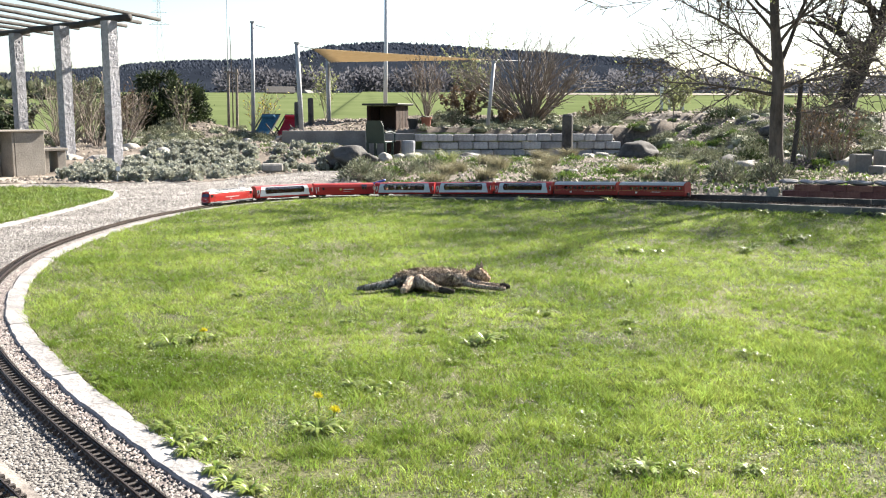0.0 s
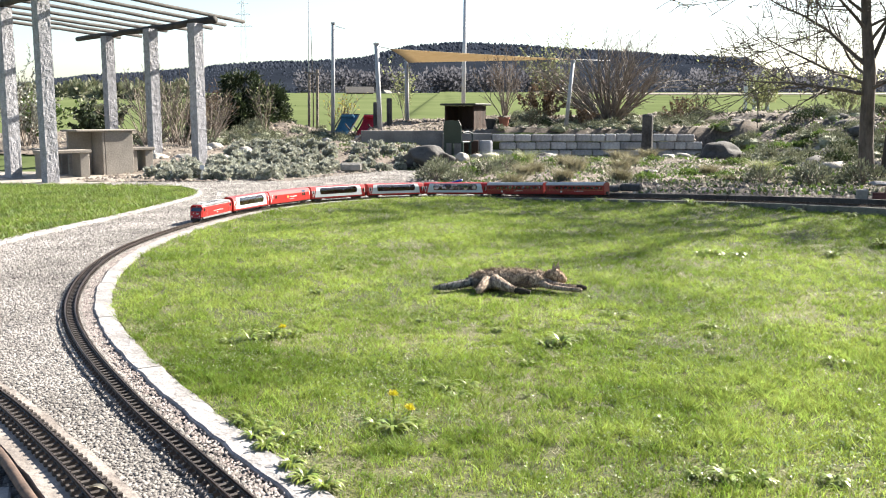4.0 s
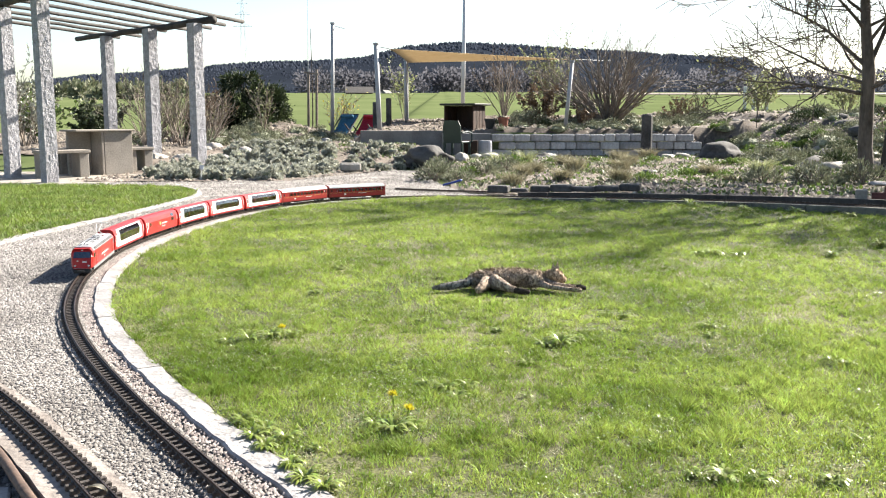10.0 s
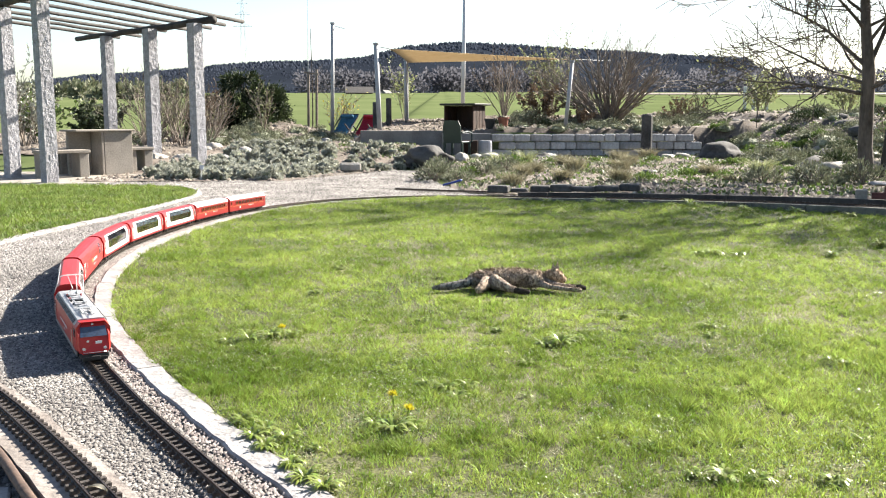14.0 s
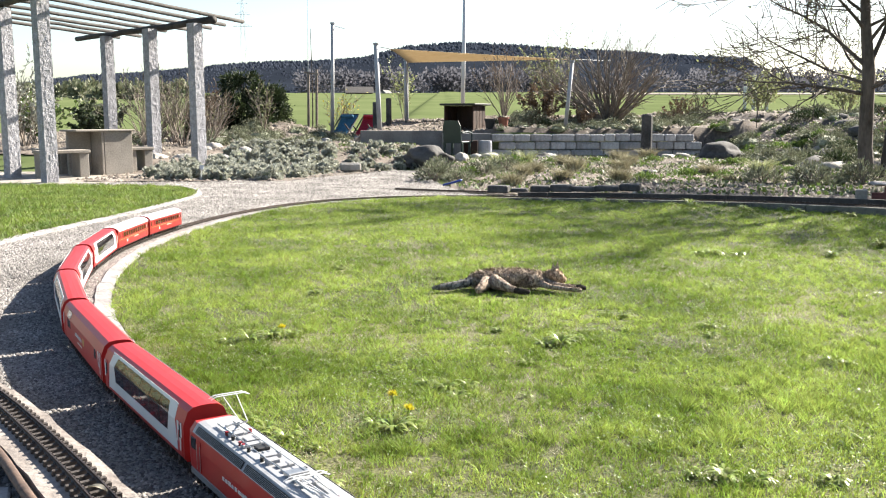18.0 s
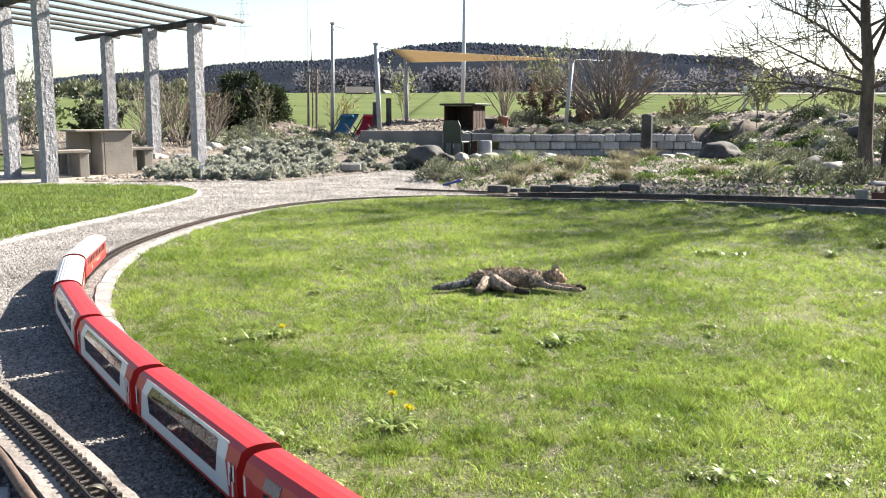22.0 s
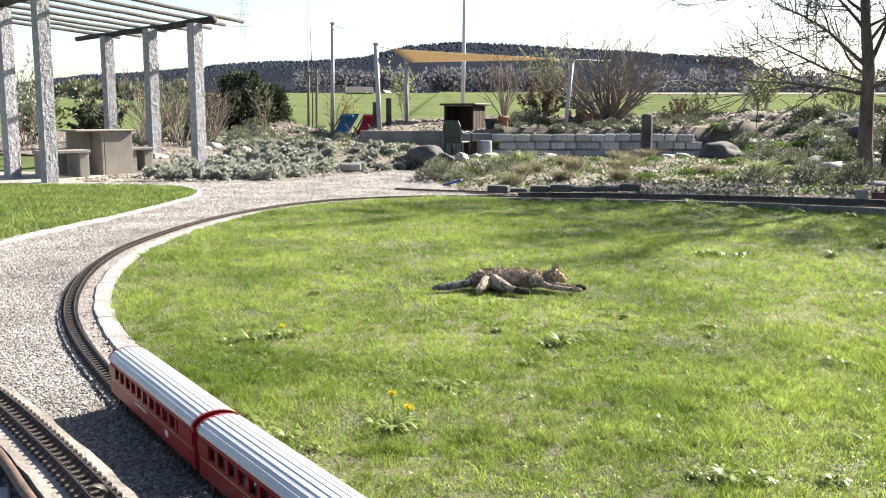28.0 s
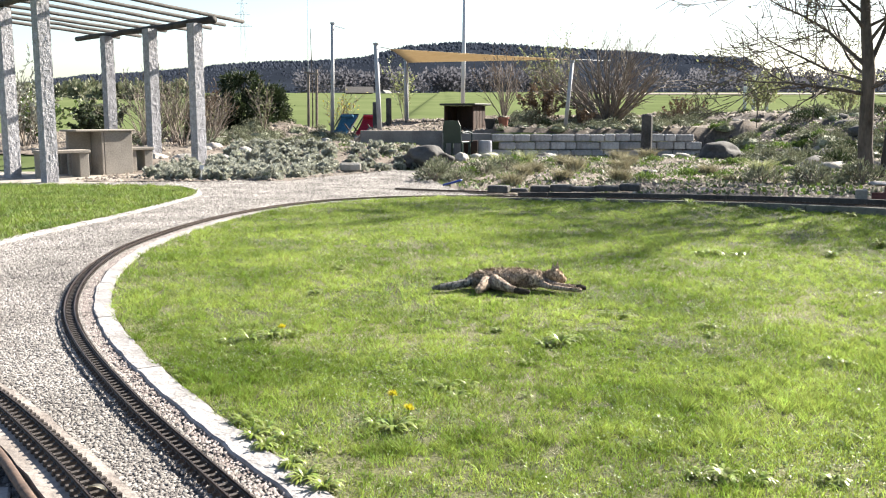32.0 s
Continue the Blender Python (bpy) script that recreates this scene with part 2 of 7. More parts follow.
def level(y):
    """The lawn and path fall gently away from the camera."""
    return np.interp(y, FALL_Y, FALL_Z)


TRACK = [(6.798, 4.479, 0.148), (4.923, 5.702, 0.141), (3.148, 7.114, 0.13), (2.72, 7.706, 0.108), (2.271, 8.281, 0.082), (1.816, 8.771, 0.059), (1.343, 9.247, 0.035),
         (0.416, 9.931, -0.003), (-0.147, 9.981, -0.006), (-0.532, 9.752, 0.002), (-1.057, 9.35, 0.003), (-1.361, 8.985, -0), (-1.613, 8.399, -0.002), (-1.864, 7.275, -0.001),
         (-1.921, 5.772, 0.001), (-1.802, 4.717, 0.006), (-1.584, 3.87, -0.003), (-1.291, 3.192, -0.001), (-0.886, 2.486, -0.001), (-0.59, 2.029, -0.003), (-0.377, 1.7, -0.001),
         (-0.167, 1.375, 0.001), (0.07, 1.055, 0.001), (0.32, 0.7, 0), (0.637, 0.299, 0.003), (1.095, -0.149, 0.003), (1.793, -0.647, 0.002), (2.988, -1.145, 0.003),
         (4.979, -1.494, 0.003), (10.954, -1.593, 0.003)]
TRACK = [(x, y, z + level(y)) for x, y, z in TRACK]


class Line:
    """A smooth line through a few points, known by the way along it."""

    def __init__(self, ctrl, window=0.35):
        p = np.array(ctrl, float)
        dense = []
        for i in range(len(p) - 1):
            a, b, c, d = p[max(i - 1, 0)], p[i], p[i + 1], p[min(i + 2, len(p) - 1)]
            for u in np.linspace(0, 1, 40, endpoint=False):
                dense.append(0.5 * ((2 * b) + (c - a) * u + (2 * a - 5 * b + 4 * c - d) * u * u + (3 * b - a - 3 * c + d) * u ** 3))
        q = np.array(dense + [p[-1]])
        s = np.r_[0, np.cumsum(np.linalg.norm(np.diff(q, axis=0), axis=1))]
        even = np.arange(0, s[-1], 0.02)
        q = np.stack([np.interp(even, s, q[:, k]) for k in range(3)], 1)
        k = max(1, int(window / 0.02))
        pad = np.pad(q, ((k, k), (0, 0)), mode="edge")
        kernel = np.hanning(2 * k + 3)[1:-1]
        kernel /= kernel.sum()
        q = np.stack([np.convolve(pad[:, j], kernel, "valid") for j in range(3)], 1)
        self.q = q[k:-k]
        self.s = np.r_[0, np.cumsum(np.linalg.norm(np.diff(self.q, axis=0), axis=1))]
        self.length = self.s[-1]

    def at(self, s):
        return np.stack([np.interp(s, self.s, self.q[:, k]) for k in range(3)], -1)

    def heading(self, s):
        d = self.at(np.asarray(s) + 0.03) - self.at(np.asarray(s) - 0.03)
        return d / np.linalg.norm(d, axis=-1, keepdims=True)

    def beside(self, s, off):
        """The point off metres to the left of the way."""
        d = self.heading(s)
        nrm = np.stack([-d[..., 1], d[..., 0], 0 * d[..., 0]], -1)
        return self.at(s) + nrm * np.asarray(off)[..., None]


main_line = Line(TRACK)


# ---- the lie of the land ----
def land(x, y):
    """Height of the bare ground."""
    z = -0.03 + float(level(y)) + 0.028 * step(15.5, 17.5, y)
    z += 0.10 * step(10.0, 12.5, y) * step(0.0, 1.5, x) + 0.08 * step(1.2, 2.4, x) * step(8.1, 9.0, y + 0.52 * (x - 2.4)) * (1 - step(10, 12.5, y))
    z += 0.78 * step(12.0, 20.5, y - 0.2 * (x - 6)) * step(5.8, 8.0, x) * (1 - 0.4 * step(26, 34, y))
    back = 20.38 if x > 0 else 21.05
    z += 0.50 * step(back, back + 0.2, y) * (1 - step(5.8, 8.0, x)) * step(-2.2, -1.7, x) * (1 - 0.54 * (1 - step(-0.7, 0.0, x)))
    late = 1.3 * step(-2.4, -1.6, x)
    z += 0.27 * step(14.4 + late, 18.0 + 0.4 * late, y) * (1 - step(-0.7, 0.0, x))
    z += 0.42 * math.exp(-((x + 4.3) / 1.2) ** 2 - ((y - 24.0) / 2.6) ** 2)
    z += 0.25 * step(21.0, 26.0, y) * (1 - step(5.8, 8.0, x)) * (0.2 + 0.8 * step(-2.2, -1.2, x))
    z -= 0.09 * step(15.5, 19.5, y) * step(0.3, 1.5, x) * (1 - step(5.2, 6.0, x)) * (1 - step(20.2, 20.4, y))
    far = max(0.0, y - 34.0)
    z += far * 0.0292 if y < 450 else 416 * 0.0292 + (y - 450) * 0.004
    bump = noise.noise(Vector((x * 0.8, y * 0.8, 0.0))) * 0.05 * (step(15.5, 17.5, y) if x < 0.3 else step(12.5, 15, y))
    bump += noise.noise(Vector((x * 1.3, y * 1.3, 7.0))) * 0.22 * step(5.6, 6.6, x) * step(12.5, 14, y)
    return z + bump * (1 - step(40, 60, y))


def spaced(near, far, count, power):
    u = np.linspace(-1, 1, count)
    return np.sign(u) * (near * np.abs(u) + (far - near) * np.abs(u) ** power)


gx = np.unique(np.r_[spaced(14, 1600, 121, 5)])
gy = np.r_[np.linspace(-40, 6, 12), np.linspace(6.4, 36, 110), 36 + np.linspace(0.02, 1, 50) ** 2.5 * 1800]
verts = np.array([(x, y, land(x, y) - (0.12 if 5.0 < x < 14 and 10.5 < y < 32 else 0.0)) for y in gy for x in gx])
ii, jj = np.meshgrid(np.arange(len(gx) - 1), np.arange(len(gy) - 1))
base = (jj * len(gx) + ii).ravel()
faces = np.stack([base, base + 1, base + 1 + len(gx), base + len(gx)], 1)
ground = part("ground", (verts, faces), GROUND, None, smooth=True, kind="structure")
tagged(ground, "green meadow and garden ground reaching to the wooded hills", "ground")

# lawn in the bend of the track
s_all = np.arange(1.5, main_line.length - 1.0, 0.06)


def lawn_gap(x, y):
    far = 0.1 + 0.164 * np.clip((x - 0.2) / 1.2, 0, 1)
    return far + (0.163 - far) * (1 - step(7.6, 8.6, y))


er = random.Random(71)
edge = np.array([main_line.beside(s, lawn_gap(*main_line.at(s)[:2]) + er.uniform(-0.012, 0.01)) for s in s_all])[:, :2]
lawn_poly = edge
LEFT_LAWN = np.array([(-2.68, 3.52), (-2.8, 5.68), (-2.78, 6.62), (-2.7, 7.7), (-2.67, 9.06), (-2.69, 9.99), (-2.86, 10.8), (-3.3, 11.7), (-4.2, 12.05), (-6.2, 12.15), (-10.5, 12.0), (-9.7, 3.52)])
PATH_EDGE = [(-2.68, 3.52, 0), (-2.8, 5.68, 0), (-2.78, 6.62, 0), (-2.7, 7.7, 0), (-2.67, 9.06, 0), (-2.69, 9.99, 0), (-2.86, 10.8, 0), (-3.3, 11.7, 0), (-4.2, 12.05, 0)]


def lawn_rise(x, y):
    """The lawn climbs towards the raised track behind it."""
    d = np.clip((0.71 * (1.343 - x) + 0.704 * (9.247 - y) - 0.1) / 2.6, 0, 1)
    along = np.clip((x - 0.6) / 2.2, 0, 1)
    return 0.088 * (1 - d * d * (3 - 2 * d)) * along * along * (3 - 2 * along) * (np.asarray(y) > 2.5)


def turf(x, y):
    return level(y) + lawn_rise(x, y)


def sheet(name, poly, z, material, label):
    """A thick flat sheet inside an outline that follows the fall of the ground."""
    bm = bmesh.new()
    bm.faces.new([bm.verts.new((p[0], p[1], 0)) for p in poly])
    bmesh.ops.triangulate(bm, faces=bm.faces[:])
    for y in FALL_Y[1:]:
        bmesh.ops.bisect_plane(bm, geom=bm.verts[:] + bm.edges[:] + bm.faces[:], plane_co=(0, y, 0), plane_no=(0, 1, 0))
    climbs = name == "lawn"
    if climbs:
        for k in range(12):
            bmesh.ops.bisect_plane(bm, geom=bm.verts[:] + bm.edges[:] + bm.faces[:], plane_co=(0.5 + 0.4 * k, 0, 0), plane_no=(1, 0, 0))
            bmesh.ops.bisect_plane(bm, geom=bm.verts[:] + bm.edges[:] + bm.faces[:], plane_co=(0, 4.0 + 0.45 * k, 0), plane_no=(0, 1, 0))
    for v in bm.verts:
        v.co.z = z + float(turf(v.co.x, v.co.y) if climbs else level(v.co.y))
    rim_edges = [e for e in bm.edges if e.is_boundary]
    low = bmesh.ops.extrude_edge_only(bm, edges=rim_edges)["geom"]
    for v in low:
        if isinstance(v, bmesh.types.BMVert):
            v.co.z -= 0.05
    bmesh.ops.recalc_face_normals(bm, faces=bm.faces[:])
    me = bpy.data.meshes.new(name)
    bm.to_mesh(me)
    bm.free()
    me.materials.append(material)
    return tagged(new(name, me), label, "lawn" if "lawn" in name else "path", kind="structure")


lawn = sheet("lawn", lawn_poly, 0.0, TURF, "sunlit green lawn with patches of moss and dry grass")
left_lawn = sheet("lawn_left", LEFT_LAWN, 0.0, TURF, "short green lawn beside the gravel path")
GRAVEL_POLY = np.array([(-3.4, -4.0), (12.0, -4.0), (12.0, -1.0), (3.0, -0.6), (1.5, 0.2), (0.84, 1.09), (-0.43, 1.96), (-1.42, 4.09), (-1.64, 7.05), (-1.07, 9.17), (-0.2, 9.76), (1.27, 9.17), (6.07, 5.89), (6.41, 6.41),
                        (1.58, 9.88), (0.3, 10.6), (0.0, 12.2), (-0.4, 15.5), (-1.6, 15.8), (-2.6, 14.2), (-5.6, 13.3), (-7.0, 12.5), (-6.2, 3.52)])
path = sheet("gravel_path", GRAVEL_POLY, -0.012, GRAVEL_BED, "pale grey gravel garden path curving between the lawns")


def scatter(poly, count, rng, keep=None):
    lo, hi = poly.min(0), poly.max(0)
    out = []
    got = 0
    while got < count:
        p = lo + rng.random((count * 2, 2)) * (hi - lo)
        ok = inside(poly, p[:, 0], p[:, 1])
        if keep is not None:
            ok &= keep(p[:, 0], p[:, 1], rng.random(len(p)))
        out.append(p[ok])
        got += ok.sum()
    return np.concatenate(out)[:count]


def in_sight(x, y, r):
    """The stretch that lies before the camera, thinned with distance."""
    return (np.abs(x + 0.06 * np.abs(y)) < 0.58 * y + 0.5) & (y > 1.5) & (r < np.minimum(1, (2.3 / np.maximum(y, 0.5)) ** 1.5))


def patchy(x, y, scale, seed):
    return np.array([noise.noise(Vector((a * scale, b * scale, seed))) for a, b in zip(x, y)])


def blades(xy, z, height, width, lean, rng, kinked=True):
    """Bent grass blades: two pieces with a kink each, or plain short spikes."""
    n = len(xy)
    a = rng.random(n) * 2 * np.pi
    b = rng.random(n) * 2 * np.pi
    h = height * (0.55 + 0.9 * rng.random(n))
    l = h * lean * (0.3 + rng.random(n))
    w = width * (0.7 + 0.6 * rng.random(n))
    c, s = np.cos(a) * w, np.sin(a) * w
    root = np.c_[xy, np.broadcast_to(z, n)]
    tip = root + np.c_[np.cos(b) * l, np.sin(b) * l, h]
    off = np.c_[c, s, 0 * c]
    if not kinked:
        v = np.stack([root - off, root + off, tip], 1).reshape(-1, 3)
        return v, np.arange(n)[:, None] * 3 + np.array([0, 1, 2])
    mid = root + np.c_[np.cos(b) * l * 0.3, np.sin(b) * l * 0.3, h * 0.6]
    v = np.stack([root - off, root + off, mid + off * 0.8, mid - off * 0.8, tip], 1).reshape(-1, 3)
    k = np.arange(n)[:, None] * 5
    f = np.concatenate([k + [0, 1, 2], k + [0, 2, 3], k + [3, 2, 4]])
    return v, f


rng = np.random.default_rng(5)
rim = edge[(edge[:, 0] < 0.6) & (edge[:, 1] < 7.5)]


def thin_turf(xy):
    """Where the lawn is worn and dry: in patches, and along the kerb."""
    bare = patchy(xy[:, 0], xy[:, 1], 2.4, 50.0) + 0.55 * patchy(xy[:, 0], xy[:, 1], 7.0, 51.0) + 0.35 * patchy(xy[:, 0], xy[:, 1], 19.0, 52.0)
    near_rim = np.full(len(xy), 9.0)
    close = (xy[:, 0] < 0.7) & (xy[:, 1] < 7.6)
    near_rim[close] = [np.min(np.hypot(rim[:, 0] - a, rim[:, 1] - b)) for a, b in xy[close]]
    return bare + 0.5 * np.clip(1 - near_rim / 0.16, 0, 1)


def sward(name, count, keep, height, width, lean, kinked, material, label):
    xy = scatter(lawn_poly, count, rng, keep)
    bare = thin_turf(xy)
    xy = xy[(bare < 0.22) | (rng.random(len(xy)) < 0.35)]
    lush = patchy(xy[:, 0], xy[:, 1], 1.1, 3.0) + 0.6 * patchy(xy[:, 0], xy[:, 1], 4.0, 8.0)
    clump = patchy(xy[:, 0], xy[:, 1], 15.0, 31.0)
    speck = patchy(xy[:, 0], xy[:, 1], 46.0 if kinked else 30.0, 77.0)
    stay = (speck + 0.5 * clump > -0.12) | (rng.random(len(xy)) < 0.25)
    xy, lush, clump, speck = xy[stay], lush[stay], clump[stay], speck[stay]
    hgt = height * (1 + 0.6 * np.clip(lush, -0.5, 0.9) + 1.3 * np.clip(clump, -0.4, 0.8) + 0.9 * np.clip(speck, -0.5, 0.6))
    hgt = hgt * np.where(((xy[:, 0] - 0.34) / 0.36) ** 2 + ((xy[:, 1] - 4.02) / 0.24) ** 2 < 1, 0.5, 1.0)  # pressed down round the cat
    v, f = blades(xy, turf(xy[:, 0], xy[:, 1]), hgt, width + 0.00017 * xy[:, 1], lean, rng, kinked)
    return tagged(part(name, (v, f), material, kind="stuff"), label, "grass")


sward("grass", 150000, lambda x, y, r: in_sight(x, y, r) & (y < 3.3), 0.0105, 0.0005, 1.3, True, GRASS, "fresh green blades of the near lawn")
sward("grass", 460000, lambda x, y, r: in_sight(x, y, r * 0.8) & (y > 2.0), 0.0155, 0.0008, 1.3, False, GRASS, "short green blades of the sunlit lawn")
xy = scatter(lawn_poly, 200000, rng, lambda x, y, r: in_sight(x, y, r * 0.85))
deep = patchy(xy[:, 0], xy[:, 1], 13.0, 91.0) + 0.5 * patchy(xy[:, 0], xy[:, 1], 3.0, 92.0)
xy, deep = xy[deep > 0.16], deep[deep > 0.16]
v, f = blades(xy, turf(xy[:, 0], xy[:, 1]), 0.012 + 0.022 * np.clip(deep, 0, 0.7), 0.0007 + 0.00017 * xy[:, 1], 1.0, rng, False)
tagged(part("grass_tufts", (v, f), TUFT_GREEN, kind="stuff"), "thicker tufts of deep green grass in the lawn", "grass")
pick = scatter(lawn_poly, 130000, rng, in_sight)
pick = pick[thin_turf(pick) > 1.1 * rng.random(len(pick)) - 0.16]
v, f = blades(pick, turf(pick[:, 0], pick[:, 1]) + 0.003 * rng.random(len(pick)), 0.0095, 0.0006 + 0.00016 * pick[:, 1], 2.0, rng, False)
dry_grass = tagged(part("dry_grass", (v, f), STRAW, kind="stuff"), "dry straw coloured blades in thin patches of the lawn", "grass")
wide = scatter(lawn_poly, 40000, rng, lambda x, y, r: ~in_sight(x, y, 0 * r))
v, f = blades(wide, turf(wide[:, 0], wide[:, 1]), 0.022, 0.007, 0.9, rng, False)
tagged(part("grass", (v, f), GRASS, kind="stuff"), "green lawn grass beside the track's return", "grass")
xy = scatter(LEFT_LAWN, 110000, rng, lambda x, y, r: (x > -6.8) & (y > 5.5))
v, f = blades(xy, level(xy[:, 1]), 0.026 * (1 + 1.1 * patchy(xy[:, 0], xy[:, 1], 6.0, 2.0) + 0.5 * patchy(xy[:, 0], xy[:, 1], 17.0, 5.0)), 0.0034, 1.2, rng, False)
left_grass = tagged(part("grass", (v, f), LUSH, kind="stuff"), "green blades of the lawn by the path", "grass")


def stones(xy, z, size, rng):
    """Rough little stones that sit half in the ground."""
    n = len(xy)
    unit = np.array([(1, 0, 0), (0, 1, 0), (-1, 0, 0), (0, -1, 0), (0.2, 0.1, 0.8)])
    r = size * (0.5 + rng.random((n, 1, 1))) * (0.65 + 0.7 * rng.random((n, 5, 1)))
    a = rng.random(n) * 6.28
    ca, sa = np.cos(a), np.sin(a)
    p = unit[None] * r
    x = p[..., 0] * ca[:, None] - p[..., 1] * sa[:, None]
    y = p[..., 0] * sa[:, None] + p[..., 1] * ca[:, None]
    v = np.stack([x, y, p[..., 2]], -1) + np.c_[xy, np.broadcast_to(z, n)][:, None]
    k = np.arange(n)[:, None] * 5
    f = np.concatenate([k + t for t in ([0, 1, 4], [1, 2, 4], [2, 3, 4], [3, 0, 4])])
    return v.reshape(-1, 3), f


def gravel_keep(x, y, r):
    return (np.abs(x) < 0.56 * y + 0.3) & (y > 1.5) & (r < np.minimum(1, (2.6 / np.maximum(y, 0.5)) ** 1.25)) & ~inside(lawn_poly, x, y) & ~inside(LEFT_LAWN, x, y)


xy = scatter(GRAVEL_POLY, 130000, rng, gravel_keep)
v, f = stones(xy, level(xy[:, 1]) - 0.0105, 0.004 + 0.0009 * np.maximum(0, xy[:, 1] - 3)[:, None, None], rng)
gravel = tagged(part("gravel", (v, f), GRAVEL, kind="stuff"), "loose pale grey and buff gravel stones", "gravel")

# reddish chippings between the rails and the kerb
s_near = rng.uniform(2.0, main_line.length - 12, 16000)
near = main_line.at(s_near)
ok = (near[:, 1] < 8.2) & (near[:, 0] < 0.3)
offs = rng.uniform(0.027, 0.095, ok.sum())
p = main_line.beside(s_near[ok], offs)
v, f = stones(p[:, :2], p[:, 2] - 0.003, 0.0042 + 0 * offs[:, None, None], rng)
chippings = tagged(part("chippings", (v, f), RED_GRAVEL, kind="stuff"), "fine reddish stone chippings along the rails", "gravel")

# ---- kerb stones along the lawn ----
kerb = thing("kerb", "pale stone kerb bounding the lawn beside the track", "kerb", kind="structure")
arc = np.array([main_line.at(s)[:2] for s in np.arange(0, main_line.length, 0.02)])
s_begin = 0.02 * np.argmin(np.hypot(arc[:, 0] + 0.2, arc[:, 1] - 10.07))
s_end = 0.02 * np.argmin(np.hypot(arc[:, 0] - 0.0, arc[:, 1] - 1.26))
s = s_begin
kr = random.Random(4)
while s < s_end:
    length = kr.uniform(0.3, 0.62)
    g = Geo()
    rows = []
    for u in np.linspace(s + 0.001, s + length - 0.001, 9):
        worn = 0.009 * noise.noise(Vector((u * 6.0, 1.0, 0))) + kr.uniform(-0.004, 0.003)
        lip = 0.012 * noise.noise(Vector((u * 9.0, 5.0, 0)))
        slim = 0.02 * step(7.0, 8.4, main_line.at(u)[1])
        a, b = main_line.beside(u, 0.09 + worn), main_line.beside(u, 0.163 + lip - slim)
        zt = a[2] + 0.006 + kr.uniform(-0.0015, 0.0015)
        rows.append([(a[0], a[1], zt - 0.06), (a[0], a[1], zt - 0.005), (a[0] * 0.93 + b[0] * 0.07, a[1] * 0.93 + b[1] * 0.07, zt), (b[0], b[1], zt - 0.001), (b[0], b[1], zt - 0.06)])
    g.loft(rows)
    part("kerb_stone", g, KERB_STONE, kerb)
    s += length
edge_line = Line(PATH_EDGE, 0.3)
s = 0.0
while s < edge_line.length - 0.3:
    g = Geo()
    rows = []
    for u in np.linspace(s + 0.004, s + 0.396, 4):
        a, b = edge_line.beside(u, -0.035), edge_line.beside(u, 0.03)
        zt = level(a[1])
        rows.append([(a[0], a[1], zt - 0.05), (a[0], a[1], zt + 0.01), (b[0], b[1], zt + 0.012), (b[0], b[1], zt - 0.05)])
    g.loft(rows)
    part("kerb_stone", g, KERB_STONE, kerb)
    s += 0.4


# ---- tracks ----
def build_track(name, line, a, b, zbase, label, near_limit, reach=0.0325):
    track = thing(name, label, "railway track")
    us = np.arange(a, b, 0.05)
    for side in (-1, 1):
        g = Geo()
        rows = []
        for u in us:
            o = 0.0192 * side
            prof = ((-0.0032, 0.008), (-0.0032, 0.0092), (-0.0011, 0.0102), (-0.0011, 0.0132), (-0.0016, 0.014), (-0.0016, 0.0162), (0.0016, 0.0162), (0.0016, 0.014), (0.0011, 0.0132), (0.0011, 0.0102), (0.0032, 0.0092), (0.0032, 0.008))
            c = line.at(u)
            d = line.heading(u)
            nrm = np.array((-d[1], d[0], 0))
            rows.append([tuple(c + nrm * (o + q[0]) + np.array((0, 0, zbase + q[1]))) for q in prof])
        g.loft(rows)
        part("rail", g, RAIL, track)
    tie = Geo()
    tie.box(-0.005, 0.005, -reach, reach, -0.004, 0.0085, chamfer=0.0012)
    for sd in (-1, 1):
        for k in (-1, 1):
            tie.box(-0.004, 0.004, sd * 0.0192 + k * 0.0055 - 0.0018, sd * 0.0192 + k * 0.0055 + 0.0018, 0.008, 0.012)
    rest = Geo()
    shared = None
    for u in np.arange(a, b, 0.0326):
        c, d = line.at(u), line.heading(u)
        m = Matrix.Translation((c[0], c[1], c[2] + zbase)) @ Matrix.Rotation(math.atan2(d[1], d[0]), 4, "Z")
        if near_limit[0] < c[1] < near_limit[1] and c[0] < 0.3:
            if shared is None:
                first = part("sleeper", tie, SLEEPER, track, at=m)
                shared = first.data
            else:
                ob = new("sleeper", shared)
                ob.parent, ob.matrix_basis = track, m
        else:
            rest.box(-0.005, 0.005, -reach, reach, -0.004, 0.0085, m=m)
    if rest.v:
        part("sleepers_beyond", rest, SLEEPER, track, kind="stuff")
    return track


main_track = build_track("garden_railway_track", main_line, 0.3, main_line.length - 4, 0.0, "narrow garden railway track with dark sleepers in gravel", (1.5, 6.8))
s_fill = rng.uniform(main_line.length - 22, main_line.length - 9, 26000)
fill = main_line.at(s_fill)
s_fill = s_fill[(fill[:, 1] > 1.4) & (fill[:, 1] < 8.5) & (fill[:, 0] < 0.3)]
p = main_line.beside(s_fill, rng.uniform(-0.045, 0.045, len(s_fill)))
v, f = stones(p[:, :2], p[:, 2] - 0.001, 0.0036 + np.zeros((len(p), 1, 1)), rng)
tagged(part("ballast", (v, f), GRAVEL, kind="stuff"), "fine pale ballast between the sleepers", "gravel")
